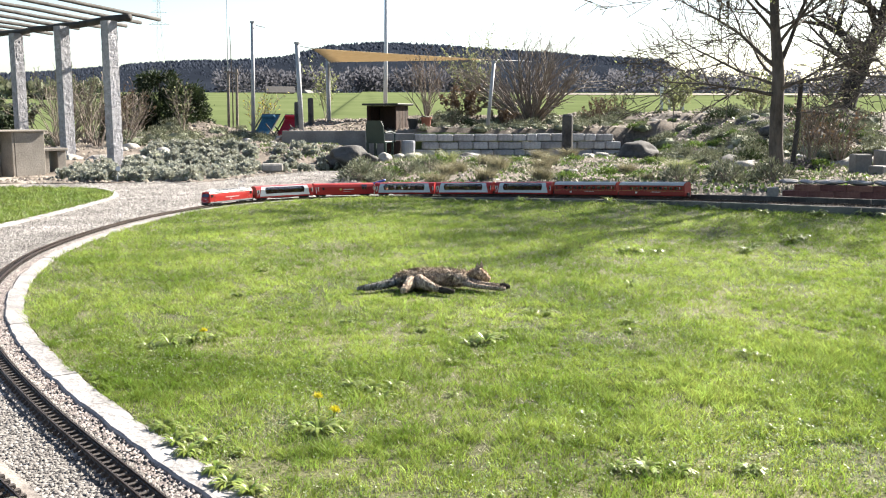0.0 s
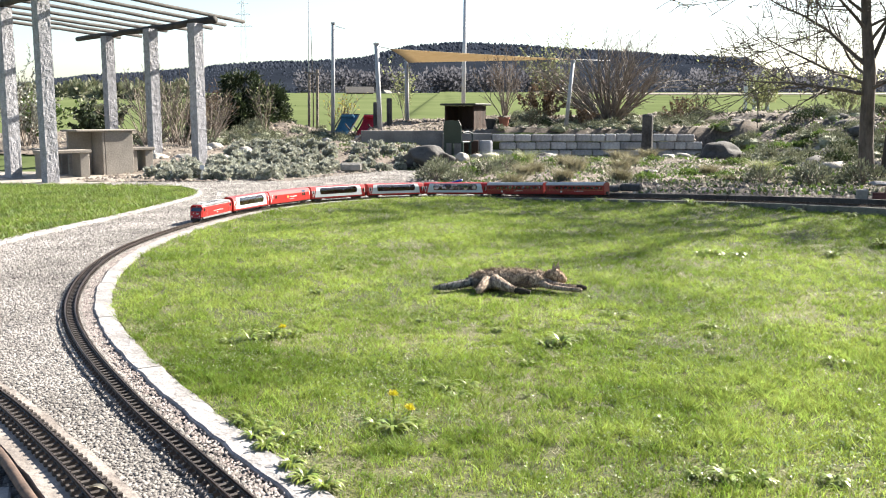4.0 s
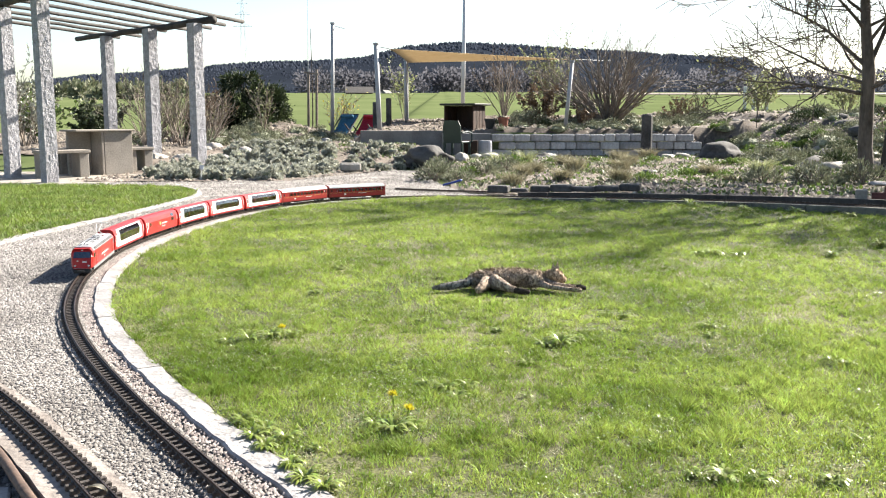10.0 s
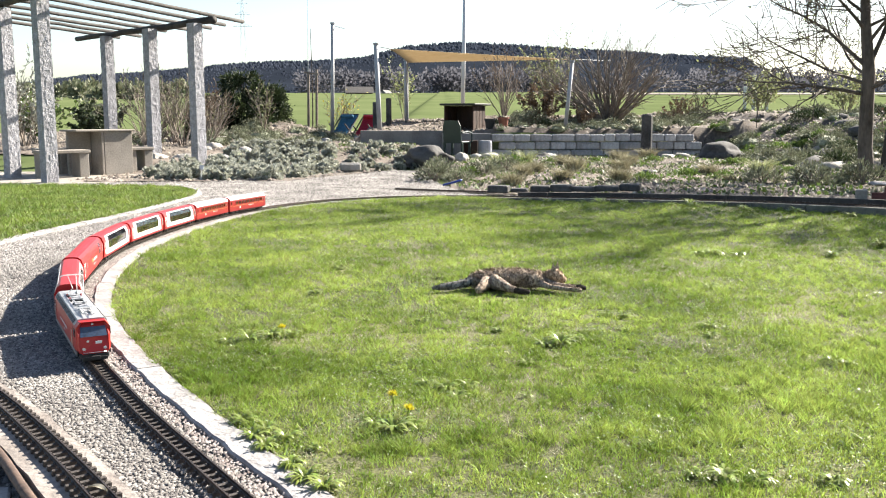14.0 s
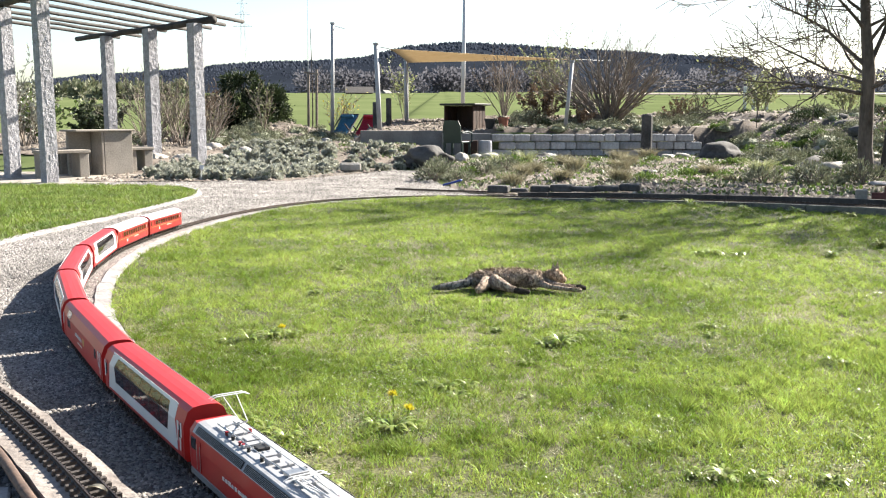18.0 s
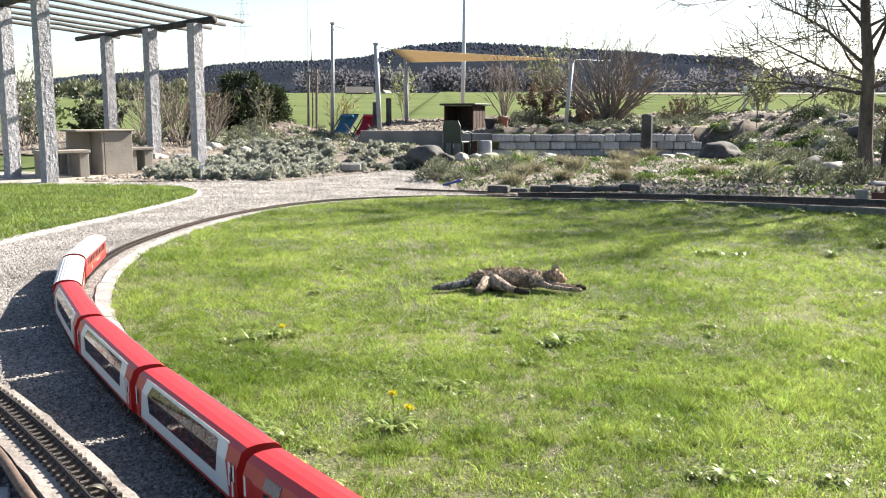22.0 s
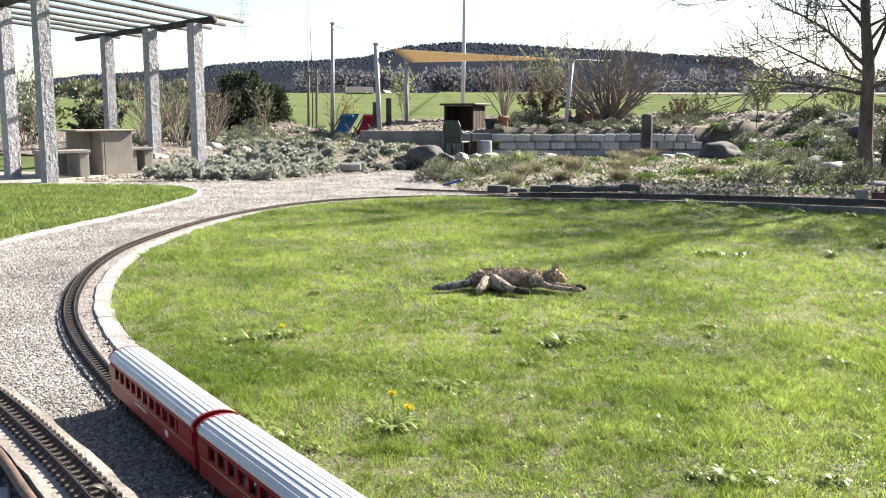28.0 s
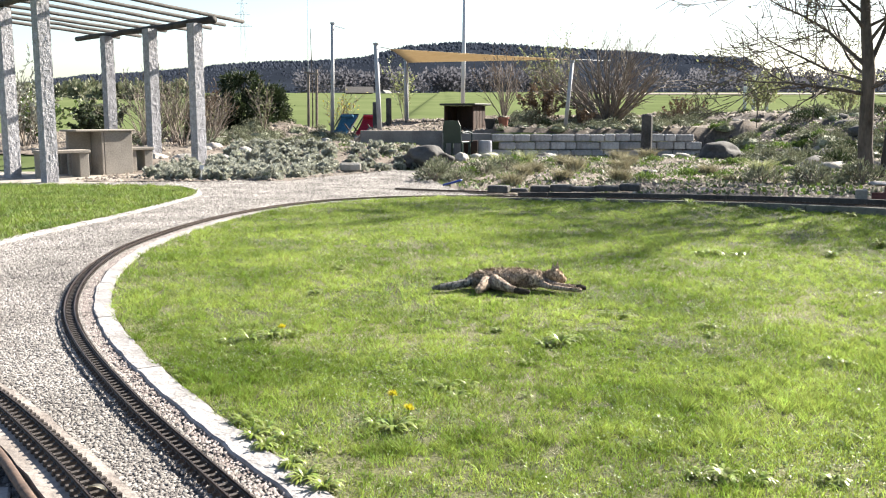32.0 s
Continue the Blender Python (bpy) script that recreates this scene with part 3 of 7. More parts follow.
SIDING = [(-2.75, 4.12), (-1.85, 3.07), (-1.185, 2.335), (-1.019, 2.137), (-0.868, 1.944), (-0.743, 1.781), (-0.639, 1.64), (-0.45, 1.37), (-0.25, 1.06), (0.161, 0.42), (0.645, -0.36), (1.2, -1.25), (2.0, -2.35), (3.0, -3.35)]
siding_line = Line([(x, y, 0.191 - 0.0147 * y) for x, y in SIDING], 0.2)
siding = build_track("siding_track", siding_line, 0.2, siding_line.length - 0.2, 0.0, "second railway track with dark sleepers on a concrete ledge", (1.4, 3.4), 0.039)
LEDGE = surface("worn_ledge_concrete", (0.126, 0.106, 0.0932), (0.252, 0.224, 0.202), 5, 0.9, 0.6, 60, vary=0.06)
ledge = thing("track_ledge", "long pale concrete slabs carrying the second track", "ledge", kind="structure")
fr1 = random.Random(44)
for u in np.arange(0.2, siding_line.length - 1.1, 0.98):
    g = Geo()
    rows = []
    for w in np.linspace(u, u + 0.978, 14):
        c = siding_line.at(w)
        a, b = siding_line.beside(w, -0.076 + fr1.uniform(-0.003, 0.003)), siding_line.beside(w, 0.066 + fr1.uniform(-0.004, 0.004))
        zt = c[2] - 0.004
        rows.append([(a[0], a[1], zt - 0.08), (a[0], a[1], zt), (b[0], b[1], zt), (b[0], b[1], zt - 0.08)])
    g.loft(rows)
    part("slab", g, LEDGE, ledge)

# rusty pipe and paving beyond the ledge
RUST = surface("rusty_brown_pipe", (0.0441, 0.0284, 0.0208), (0.107, 0.0693, 0.0504), 12, 0.7, 0.3, 60)
g = Geo()
us = np.arange(0.8, siding_line.length - 0.3, 0.08)
g.tube([tuple(siding_line.beside(u, -0.092 - 0.005 * math.sin(u * 9)) + np.array((0, 0, -0.012))) for u in us], 0.011, 10)
tagged(part("pipe", g, RUST, smooth=True), "brown rusty pipe along the second track", "pipe")
paving = thing("paving", "irregular pale flagstones beside the second track", "paving", kind="structure")
fr0 = random.Random(2)
for i in range(9):
    for j in range(3):
        u = 1.6 + i * 0.21 + 0.07 * j
        c = siding_line.beside(u, -0.195 - 0.2 * j)
        g = Geo()
        ring = []
        for k in range(6):
            a = k * math.pi / 3 + fr0.uniform(-0.25, 0.25)
            rr = 0.1 * fr0.uniform(0.8, 1.12)
            ring.append((c[0] + rr * math.cos(a), c[1] + rr * math.sin(a)))
        zt = c[2] - 0.03 + fr0.uniform(-0.003, 0.003)
        g.loft([[(x, y, zt - 0.04) for x, y in ring], [(x, y, zt - 0.004) for x, y in ring], [(c[0] + (x - c[0]) * 0.94, c[1] + (y - c[1]) * 0.94, zt) for x, y in ring]])
        part("flagstone", g, KERB_STONE, paving)

# a fallen leaf between the second track's rails
LEAF_DRY = surface("dry_fallen_leaf", (0.315, 0.277, 0.208), (0.441, 0.403, 0.315), 60, 0.7, through_light=0.3)
g = Geo()
rows = []
for i in range(9):
    u = i / 8
    w = 0.007 * math.sin(math.pi * (0.06 + 0.9 * u)) + 0.0004
    rows.append([(0.05 * u, -w, 0.006 * math.sin(3 * u) + 0.004), (0.05 * u, 0, 0.006 * math.sin(3 * u)), (0.05 * u, w, 0.006 * math.sin(3 * u) + 0.004), (0.05 * u, 0, 0.006 * math.sin(3 * u) + 0.0006)])
g.loft(rows)
tagged(part("fallen_leaf", g, LEAF_DRY, at=pose(-0.668, 1.665, 0.191 - 0.0147 * 1.66 + 0.012, 0, 0, -28)), "dry pale curled leaf lying between the rails", "leaf")

# ---- the train ----
CLEAR = glass("tinted_window_glass", (0.45, 0.47, 0.54))
SEAT_RED = surface("brown_red_seat_cloth", (0.284, 0.0567, 0.0378), (0.473, 0.164, 0.113), 60, 0.85)
SEAT_BACK = surface("pale_headrest_cloth", (0.315, 0.284, 0.265), (0.473, 0.441, 0.416), 60, 0.85)
LETTER = surface("white_lettering_paint", (0.491, 0.491, 0.479), (0.529, 0.529, 0.517), 40, 0.5)
YELLOW_PAINT = surface("yellow_line_paint", (0.378, 0.265, 0.063), (0.441, 0.315, 0.101), 40, 0.5)
SCREEN_BLUE = surface("blue_grey_windscreen", (0.0189, 0.0284, 0.0504), (0.0441, 0.0599, 0.0945), 12, 0.05, spec=0.8)
LAMP_WHITE = surface("headlight_glass", (0.441, 0.441, 0.416), (0.535, 0.535, 0.504), 50, 0.15)
TRAIN = []
LONG, WIDE, TALL = 1.022, 0.8, 0.86
LOCO_SIZE = (1.03, 0.87, 0.80)


def run(g, poly, x0, x1, n=1):
    """A closed outline (y, z) drawn out along x."""
    return g.loft([[(x0 + (x1 - x0) * i / n, y, z) for y, z in poly] for i in range(n + 1)])


def mirrored(half):
    return half + [(-y, z) for y, z in reversed(half)]


def true_round(g, x, name):
    """Undo the coach's proportions for its running gear."""
    k, w, h = LOCO_SIZE if name == "loco" else (LONG, WIDE, TALL)
    g.v = [(x + (a - x) / k, b / w, c / h) for a, b, c in g.v]
    return g


def bogie(car, x, name="coach"):
    g = Geo()
    for sd in (-1, 1):
        g.box(x - 0.05, x + 0.05, sd * 0.033 - 0.003, sd * 0.033 + 0.003, 0.010, 0.026, chamfer=0.001)
        for k in (-0.03, 0.03):
            g.box(x + k - 0.007, x + k + 0.007, sd * 0.04 - 0.004, sd * 0.04 + 0.004, 0.008, 0.022, chamfer=0.001)
    g.box(x - 0.012, x + 0.012, -0.036, 0.036, 0.02, 0.034)
    b = part("bogie", true_round(g, x, name), DARK, car)
    for k in (-0.03, 0.03):
        for sd in (-1, 1):
            w = Geo()
            w.tube([(x + k, sd * 0.0183, 0.0135), (x + k, sd * 0.0243, 0.0135)], 0.0145, 18)
            w.tube([(x + k, sd * 0.0173, 0.0135), (x + k, sd * 0.0186, 0.0135)], 0.0165, 18)
            part("wheel", true_round(w, x, name), DARK, b)
    return b


def coupler(car, x, sign):
    g = Geo()
    g.box(min(x, x + sign * 0.025), max(x, x + sign * 0.025), -0.006, 0.006, 0.016, 0.024, chamfer=0.001)
    g.box(min(x + sign * 0.02, x + sign * 0.026), max(x + sign * 0.02, x + sign * 0.026), -0.015, 0.015, 0.014, 0.027, chamfer=0.001)
    part("coupler", g, DARK, car)


def bellows(car, x, sign, top):
    g = Geo()
    for i in range(3):
        a = x + sign * (0.001 + 0.005 * i)
        g.box(min(a, a + sign * 0.004), max(a, a + sign * 0.004), -0.022, 0.022, 0.03, top - 0.075, chamfer=0.001)
    part("gangway", g, DARK, car)


def bars(name, car, x0, x1, y, z0, z1, count, material, rngseed, sd):
    """Plain bars in place of lettering."""
    g = Geo()
    r = random.Random(rngseed)
    for i in range(count):
        a = x0 + (x1 - x0) * i / count
        b = a + (x1 - x0) / count * r.uniform(0.55, 0.8)
        g.box(a, b, y - 0.0006, y + 0.0006, z0, z1 - r.uniform(0, 0.3) * (z1 - z0))
    return part(name, g, material, car)


LOCO_ROOF = surface("silver_grey_roof_paint", (0.208, 0.208, 0.214), (0.296, 0.296, 0.302), 25, 0.4, 0.1, spec=0.5)
SKIRT = surface("dull_grey_skirt", (0.101, 0.101, 0.104), (0.164, 0.164, 0.167), 20, 0.6)


def build_loco():
    car = thing("electric_locomotive", "bright red model electric locomotive with grey roof and raised pantograph", "model locomotive")
    L = 0.31
    side = [(0.052, 0.030), (0.0605, 0.042), (0.0615, 0.10), (0.059, 0.132), (0.045, 0.152)]
    g = Geo()
    rows = []
    for x, inset, low, top in ((-L, 0.010, 0.0, -0.004), (-L + 0.012, 0.003, 0.0, 0.0), (-L + 0.03, 0, 0, 0), (L - 0.045, 0, 0, 0), (L - 0.018, 0.003, 0, 0), (L, 0.011, 0.0, -0.006)):
        half = [(y - inset, z + (top if z > 0.1 else low)) for y, z in side]
        slope = -0.034 if x >= L - 0.001 else (0.034 if x <= -L + 0.001 else 0)
        rows.append([(x + slope * max(0, (z - 0.085)) / 0.065, y, z) for y, z in mirrored(half)])
    g.loft(rows)
    body = part("body", g, RED, car)
    g = Geo()
    run(g, mirrored([(0.0585, 0.134), (0.0445, 0.1555), (0.03, 0.158)]), -L + 0.035, L - 0.05)
    part("roof", g, LOCO_ROOF, car)
    for sd in (-1, 1):
        for a0, a1 in ((-L + 0.055, -0.012), (0.002, L - 0.075)):
            g = Geo()
            g.add([(a0, sd * 0.0584, 0.1372), (a1, sd * 0.0584, 0.1372), (a1, sd * 0.049, 0.1516), (a0, sd * 0.049, 0.1516),
                   (a0, sd * 0.0597, 0.1382), (a1, sd * 0.0597, 0.1382), (a1, sd * 0.0503, 0.1528), (a0, sd * 0.0503, 0.1528)],
                  [(0, 1, 2, 3), (4, 5, 6, 7), (0, 1, 5, 4), (2, 3, 7, 6), (0, 3, 7, 4), (1, 2, 6, 5)])
            band = part("louvre_band", g, DARK, car, "dark ventilation louvres")
            h = Geo()
            for q in np.linspace(0.15, 0.85, 5):
                h.tube([(a0, sd * (0.0597 + (0.0503 - 0.0597) * q + 0.0006), 0.1382 + 0.0146 * q), (a1, sd * (0.0597 + (0.0503 - 0.0597) * q + 0.0006), 0.1382 + 0.0146 * q)], 0.0006, 5)
            part("slat", h, SKIRT, band)
        g = Geo()
        g.box(-L + 0.02, L - 0.02, sd * 0.0575 - 0.003, sd * 0.0575 + 0.003, 0.022, 0.040, chamfer=0.002)
        part("skirt", g, SKIRT, car, "dull grey lower skirt")
        for k in (-1, 1):
            x = k * (L - 0.045)
            w = Geo()
            w.box(x - 0.014, x + 0.014, sd * 0.0608 - 0.001, sd * 0.0608 + 0.0016, 0.093, 0.123, chamfer=0.0005)
            part("cab_window", w, PANE, car)
            w = Geo()
            w.box(x - 0.036 * k - 0.008, x - 0.036 * k + 0.008, sd * 0.0617 - 0.0006, sd * 0.0617 + 0.0008, 0.045, 0.124, chamfer=0.0003)
            part("cab_door", w, RED, car)
            h = Geo()
            for q in (-0.0095, 0.0095):
                h.tube([(x - 0.036 * k + q, sd * 0.0645, 0.05), (x - 0.036 * k + q, sd * 0.0645, 0.115)], 0.0007, 5)
            part("handrail", h, TRIM_SILVER, car)
        bars("lettering", car, -0.1, 0.09, sd * 0.0622, 0.078, 0.088, 12, LETTER, 3, sd)
        bars("lettering", car, 0.0, 0.03, sd * 0.0622, 0.058, 0.07, 3, LETTER, 5, sd)
    for k in (-1, 1):
        g = Geo()
        x = k * (L + 0.0005)
        pts = [(x - k * 0.0045, -0.0455, 0.096), (x - k * 0.0045, 0.0455, 0.096), (x - k * 0.0225, 0.0425, 0.131), (x - k * 0.0225, -0.0425, 0.131)]
        g.add(pts + [(px - k * 0.006, py, pz) for px, py, pz in pts], [(0, 1, 2, 3), (4, 5, 6, 7), (0, 1, 5, 4), (1, 2, 6, 5), (2, 3, 7, 6), (3, 0, 4, 7)])
        part("windscreen", g, SCREEN_BLUE, car, "wide blue-grey windscreen")
        g = Geo()
        g.tube([(x - k * 0.004, 0.006, 0.0965), (x - k * 0.0155, 0.022, 0.119)], 0.0007, 4)
        g.tube([(x - k * 0.004, -0.03, 0.0965), (x - k * 0.0155, -0.014, 0.119)], 0.0007, 4)
        part("wiper", g, DARK, car)
        for y, z in ((-0.036, 0.05), (0.036, 0.05), (0, 0.1395)):
            g = Geo()
            xx = k * (L + 0.001) - (k * 0.0275 if z > 0.1 else 0)
            g.tube([(xx - k * 0.004, y, z), (xx + k * 0.0015, y, z)], 0.0055 if z < 0.1 else 0.004, 12)
            part("headlight", g, LAMP_WHITE, car)
        g = Geo()
        g.box(x - 0.0008, x + 0.0008, 0.004, 0.026, 0.068, 0.078)
        g.box(x - 0.0008, x + 0.0008, -0.026, -0.018, 0.076, 0.083)
        part("front_emblem", g, LETTER, car, "white badge on the nose")
        g = Geo()
        g.box(x - 0.022 if k > 0 else x, x if k > 0 else x + 0.022, -0.05, 0.05, 0.010, 0.032, chamfer=0.004)
        g.box(x - 0.004, x + 0.004, -0.044, 0.044, 0.004, 0.018, chamfer=0.001)
        part("plough", g, DARK, car, "black snow plough and buffer beam")
        h = Geo()
        h.tube([(x, -0.04, 0.036), (x + k * 0.006, -0.03, 0.036), (x + k * 0.006, 0.03, 0.036), (x, 0.04, 0.036)], 0.0012, 5)
        part("buffer_bar", h, TRIM_SILVER, car)
        coupler(car, k * L, k)
        bogie(car, k * 0.175, "loco")
    r = random.Random(8)
    for i in range(15):
        x = -0.2 + i * 0.026
        g = Geo()
        w, l, hgt = r.uniform(0.008, 0.026), r.uniform(0.007, 0.012), r.uniform(0.004, 0.012)
        y = r.uniform(-0.014, 0.014)
        g.box(x - l, x + l, y - w, y + w, 0.157, 0.158 + hgt, chamfer=0.0015)
        part("roof_box", g, r.choice((LOCO_ROOF, DARK, TRIM_SILVER, LOCO_ROOF)), car)
    for i in range(8):
        g = Geo()
        x, y = r.uniform(-0.2, 0.18), r.choice((-0.025, 0.025))
        for q in range(3):
            g.tube([(x, y, 0.157 + q * 0.004), (x, y, 0.1595 + q * 0.004)], 0.0042, 8)
        part("insulator", g, DARK if i % 2 else RED_OLD, car)
    g = Geo()
    g.tube([(-0.17, -0.02, 0.168), (0.17, -0.02, 0.168)], 0.0011, 5)
    g.tube([(-0.15, 0.014, 0.170), (0.12, 0.014, 0.170)], 0.0011, 5)
    part("roof_conductor", g, TRIM_SILVER, car)
    # raised pantograph at the rear, folded one in front
    for x, up in ((-0.19, 1), (0.165, 0)):
        g = Geo()
        hi = 0.245 if up else 0.176
        knee = (x + (0.07 if up else 0.09), 0.2 if up else 0.172)
        for y in (-0.016, 0.016):
            g.tube([(x, y, 0.166), (knee[0], y * 0.5, knee[1])], 0.0017, 6)
            g.tube([(knee[0], y * 0.5, knee[1]), (x + (-0.005 if up else -0.01), y, hi)], 0.0013, 6)
        xx = x + (-0.005 if up else -0.01)
        for q in (-0.006, 0.006):
            g.tube([(xx + q, -0.045, hi - 0.006), (xx + q, -0.032, hi), (xx + q, 0.032, hi), (xx + q, 0.045, hi - 0.006)], 0.0014, 6)
        g.box(x - 0.03, x + 0.05, -0.02, -0.016, 0.163, 0.168)
        g.box(x - 0.03, x + 0.05, 0.016, 0.02, 0.163, 0.168)
        part("pantograph", g, WHITE_POLE, car, "pale pantograph with double contact strips", smooth=False)
    return car, L


def coach_common(car, L, top):
    for k in (-1, 1):
        bogie(car, k * (L - 0.085))
        coupler(car, k * L, k)
        bellows(car, k * L, k, top)
    g = Geo()
    g.box(-0.12, 0.13, -0.04, 0.04, 0.014, 0.032, chamfer=0.004)
    g.box(-0.2, -0.14, -0.036, 0.036, 0.018, 0.032, chamfer=0.003)
    part("underfloor_box", g, DARK, car)


def build_panorama():
    car = thing("panorama_coach", "red and white model panorama railway coach with large curved windows", "model coach", "panorama coaches of the train")
    L = 0.333
    half = [(0.054, 0.026), (0.061, 0.034), (0.062, 0.118), (0.049, 0.150), (0.034, 0.160), (0.012, 0.163)]
    g = Geo()
    for a, b in ((-L, -0.245), (0.245, L)):
        run(g, mirrored(half), a, b)
    run(g, mirrored([(0.054, 0.026), (0.061, 0.034), (0.062, 0.071), (0.05, 0.071)]), -0.245, 0.245)
    run(g, mirrored([(0.0475, 0.1475), (0.049, 0.150), (0.034, 0.160), (0.012, 0.163)]), -0.245, 0.245)
    part("body", g, RED, car, "red body shell and roof")
    for sd in (-1, 1):
        y = sd * 0.0628
        g = Geo()
        ring_out = [(-0.291, 0.0435), (0.291, 0.0435), (0.277, 0.118), (-0.277, 0.118)]
        ring_in = [(-0.222, 0.073), (0.222, 0.073), (0.232, 0.118), (-0.232, 0.118)]
        vs = [(x, y, z) for x, z in ring_out + ring_in] + [(x, y - sd * 0.0012, z) for x, z in ring_out + ring_in]
        g.add(vs, [(0, 1, 5, 4), (1, 2, 6, 5), (3, 0, 4, 7), (8, 9, 13, 12), (9, 10, 14, 13), (11, 8, 12, 15), (0, 1, 9, 8), (1, 2, 10, 9), (3, 0, 8, 11), (4, 5, 13, 12), (5, 6, 14, 13), (7, 4, 12, 15)])
        up_out = [(-0.277, 0.0628, 0.118), (0.277, 0.0628, 0.118), (0.268, 0.0470, 0.1545), (-0.268, 0.0470, 0.1545)]
        up_in = [(-0.232, 0.0628, 0.118), (0.232, 0.0628, 0.118), (0.218, 0.0510, 0.1465), (-0.218, 0.0510, 0.1465)]
        vs = [(x, sd * yy, z) for x, yy, z in up_out + up_in] + [(x, sd * (yy - 0.0012), z - 0.0005) for x, yy, z in up_out + up_in]
        g.add(vs, [(1, 2, 6, 5), (2, 3, 7, 6), (3, 0, 4, 7), (9, 10, 14, 13), (10, 11, 15, 14), (11, 8, 12, 15), (1, 2, 10, 9), (2, 3, 11, 10), (3, 0, 8, 11), (5, 6, 14, 13), (6, 7, 15, 14), (7, 4, 12, 15)])
        part("window_surround", g, WHITE, car, "white surround of the windows")
        for i in range(6):
            a, b = -0.236 + i * 0.0787, -0.236 + (i + 1) * 0.0787 - 0.003
            w = Geo()
            w.box(a, b, sd * 0.0612 - 0.0007, sd * 0.0612 + 0.0007, 0.070, 0.1165)
            part("window_pane", w, CLEAR, car)
            w = Geo()
            w.add([(a, sd * 0.0616, 0.1185), (b, sd * 0.0616, 0.1185), (b, sd * 0.0505, 0.1462), (a, sd * 0.0505, 0.1462),
                   (a, sd * 0.0604, 0.118), (b, sd * 0.0604, 0.118), (b, sd * 0.0493, 0.1457), (a, sd * 0.0493, 0.1457)],
                  [(0, 1, 2, 3), (4, 5, 6, 7), (0, 1, 5, 4), (1, 2, 6, 5), (2, 3, 7, 6), (3, 0, 4, 7)])
            part("roof_window", w, CLEAR, car)
        g = Geo()
        for i in range(7):
            a = -0.2375 + i * 0.0787
            g.box(a - 0.0016, a + 0.0016, sd * 0.0605 - 0.0012, sd * 0.0605 + 0.0012, 0.064, 0.1175)
        g.box(-0.24, 0.24, sd * 0.0608 - 0.0012, sd * 0.0608 + 0.0012, 0.1165, 0.119)
        part("mullions", g, DARK, car, "dark window bars")
        for k in (-1, 1):
            d = Geo()
            d.box(k * 0.311 - 0.012, k * 0.311 + 0.012, sd * 0.0622 - 0.0006, sd * 0.0622 + 0.0008, 0.036, 0.122, chamfer=0.0003)
            door = part("door", d, RED, car)
            w = Geo()
            w.box(k * 0.311 - 0.006, k * 0.311 + 0.006, sd * 0.0632 - 0.0005, sd * 0.0632 + 0.0005, 0.078, 0.114, chamfer=0.0002)
            part("door_window", w, PANE, door)
        for a, b, z0 in ((0.2935, 0.2985, 0.07), (0.2985, 0.305, 0.1), (0.316, 0.3235, 0.085), (0.309, 0.3165, 0.05), (-0.326, -0.319, 0.07)):
            g = Geo()
            g.box(a, b, sd * 0.0636 - 0.0004, sd * 0.0636 + 0.0004, z0, 0.122 if z0 > 0.06 else 0.083)
            part("class_mark", g, LETTER, car, "white painted class stripe")
    g = Geo()
    g.box(-0.244, 0.244, -0.048, 0.048, 0.058, 0.064)
    part("floor", g, DARK, car)
    g, h = Geo(), Geo()
    for i in range(12):
        x = -0.216 + i * 0.0393
        f = 1 if i % 2 else -1
        for y in (-0.038, -0.017, 0.017, 0.038):
            g.box(x - 0.009, x + 0.009, y - 0.009, y + 0.009, 0.068, 0.084)
            g.box(x + f * 0.009 - 0.003, x + f * 0.009 + 0.003, y - 0.0098, y + 0.0098, 0.075, 0.116)
            h.box(x + f * 0.009 - 0.0036, x + f * 0.009 + 0.0036, y - 0.007, y + 0.007, 0.11, 0.122)
    part("seats", g, SEAT_RED, car)
    part("headrests", h, SEAT_BACK, car)
    coach_common(car, L, 0.14)
    return car, L


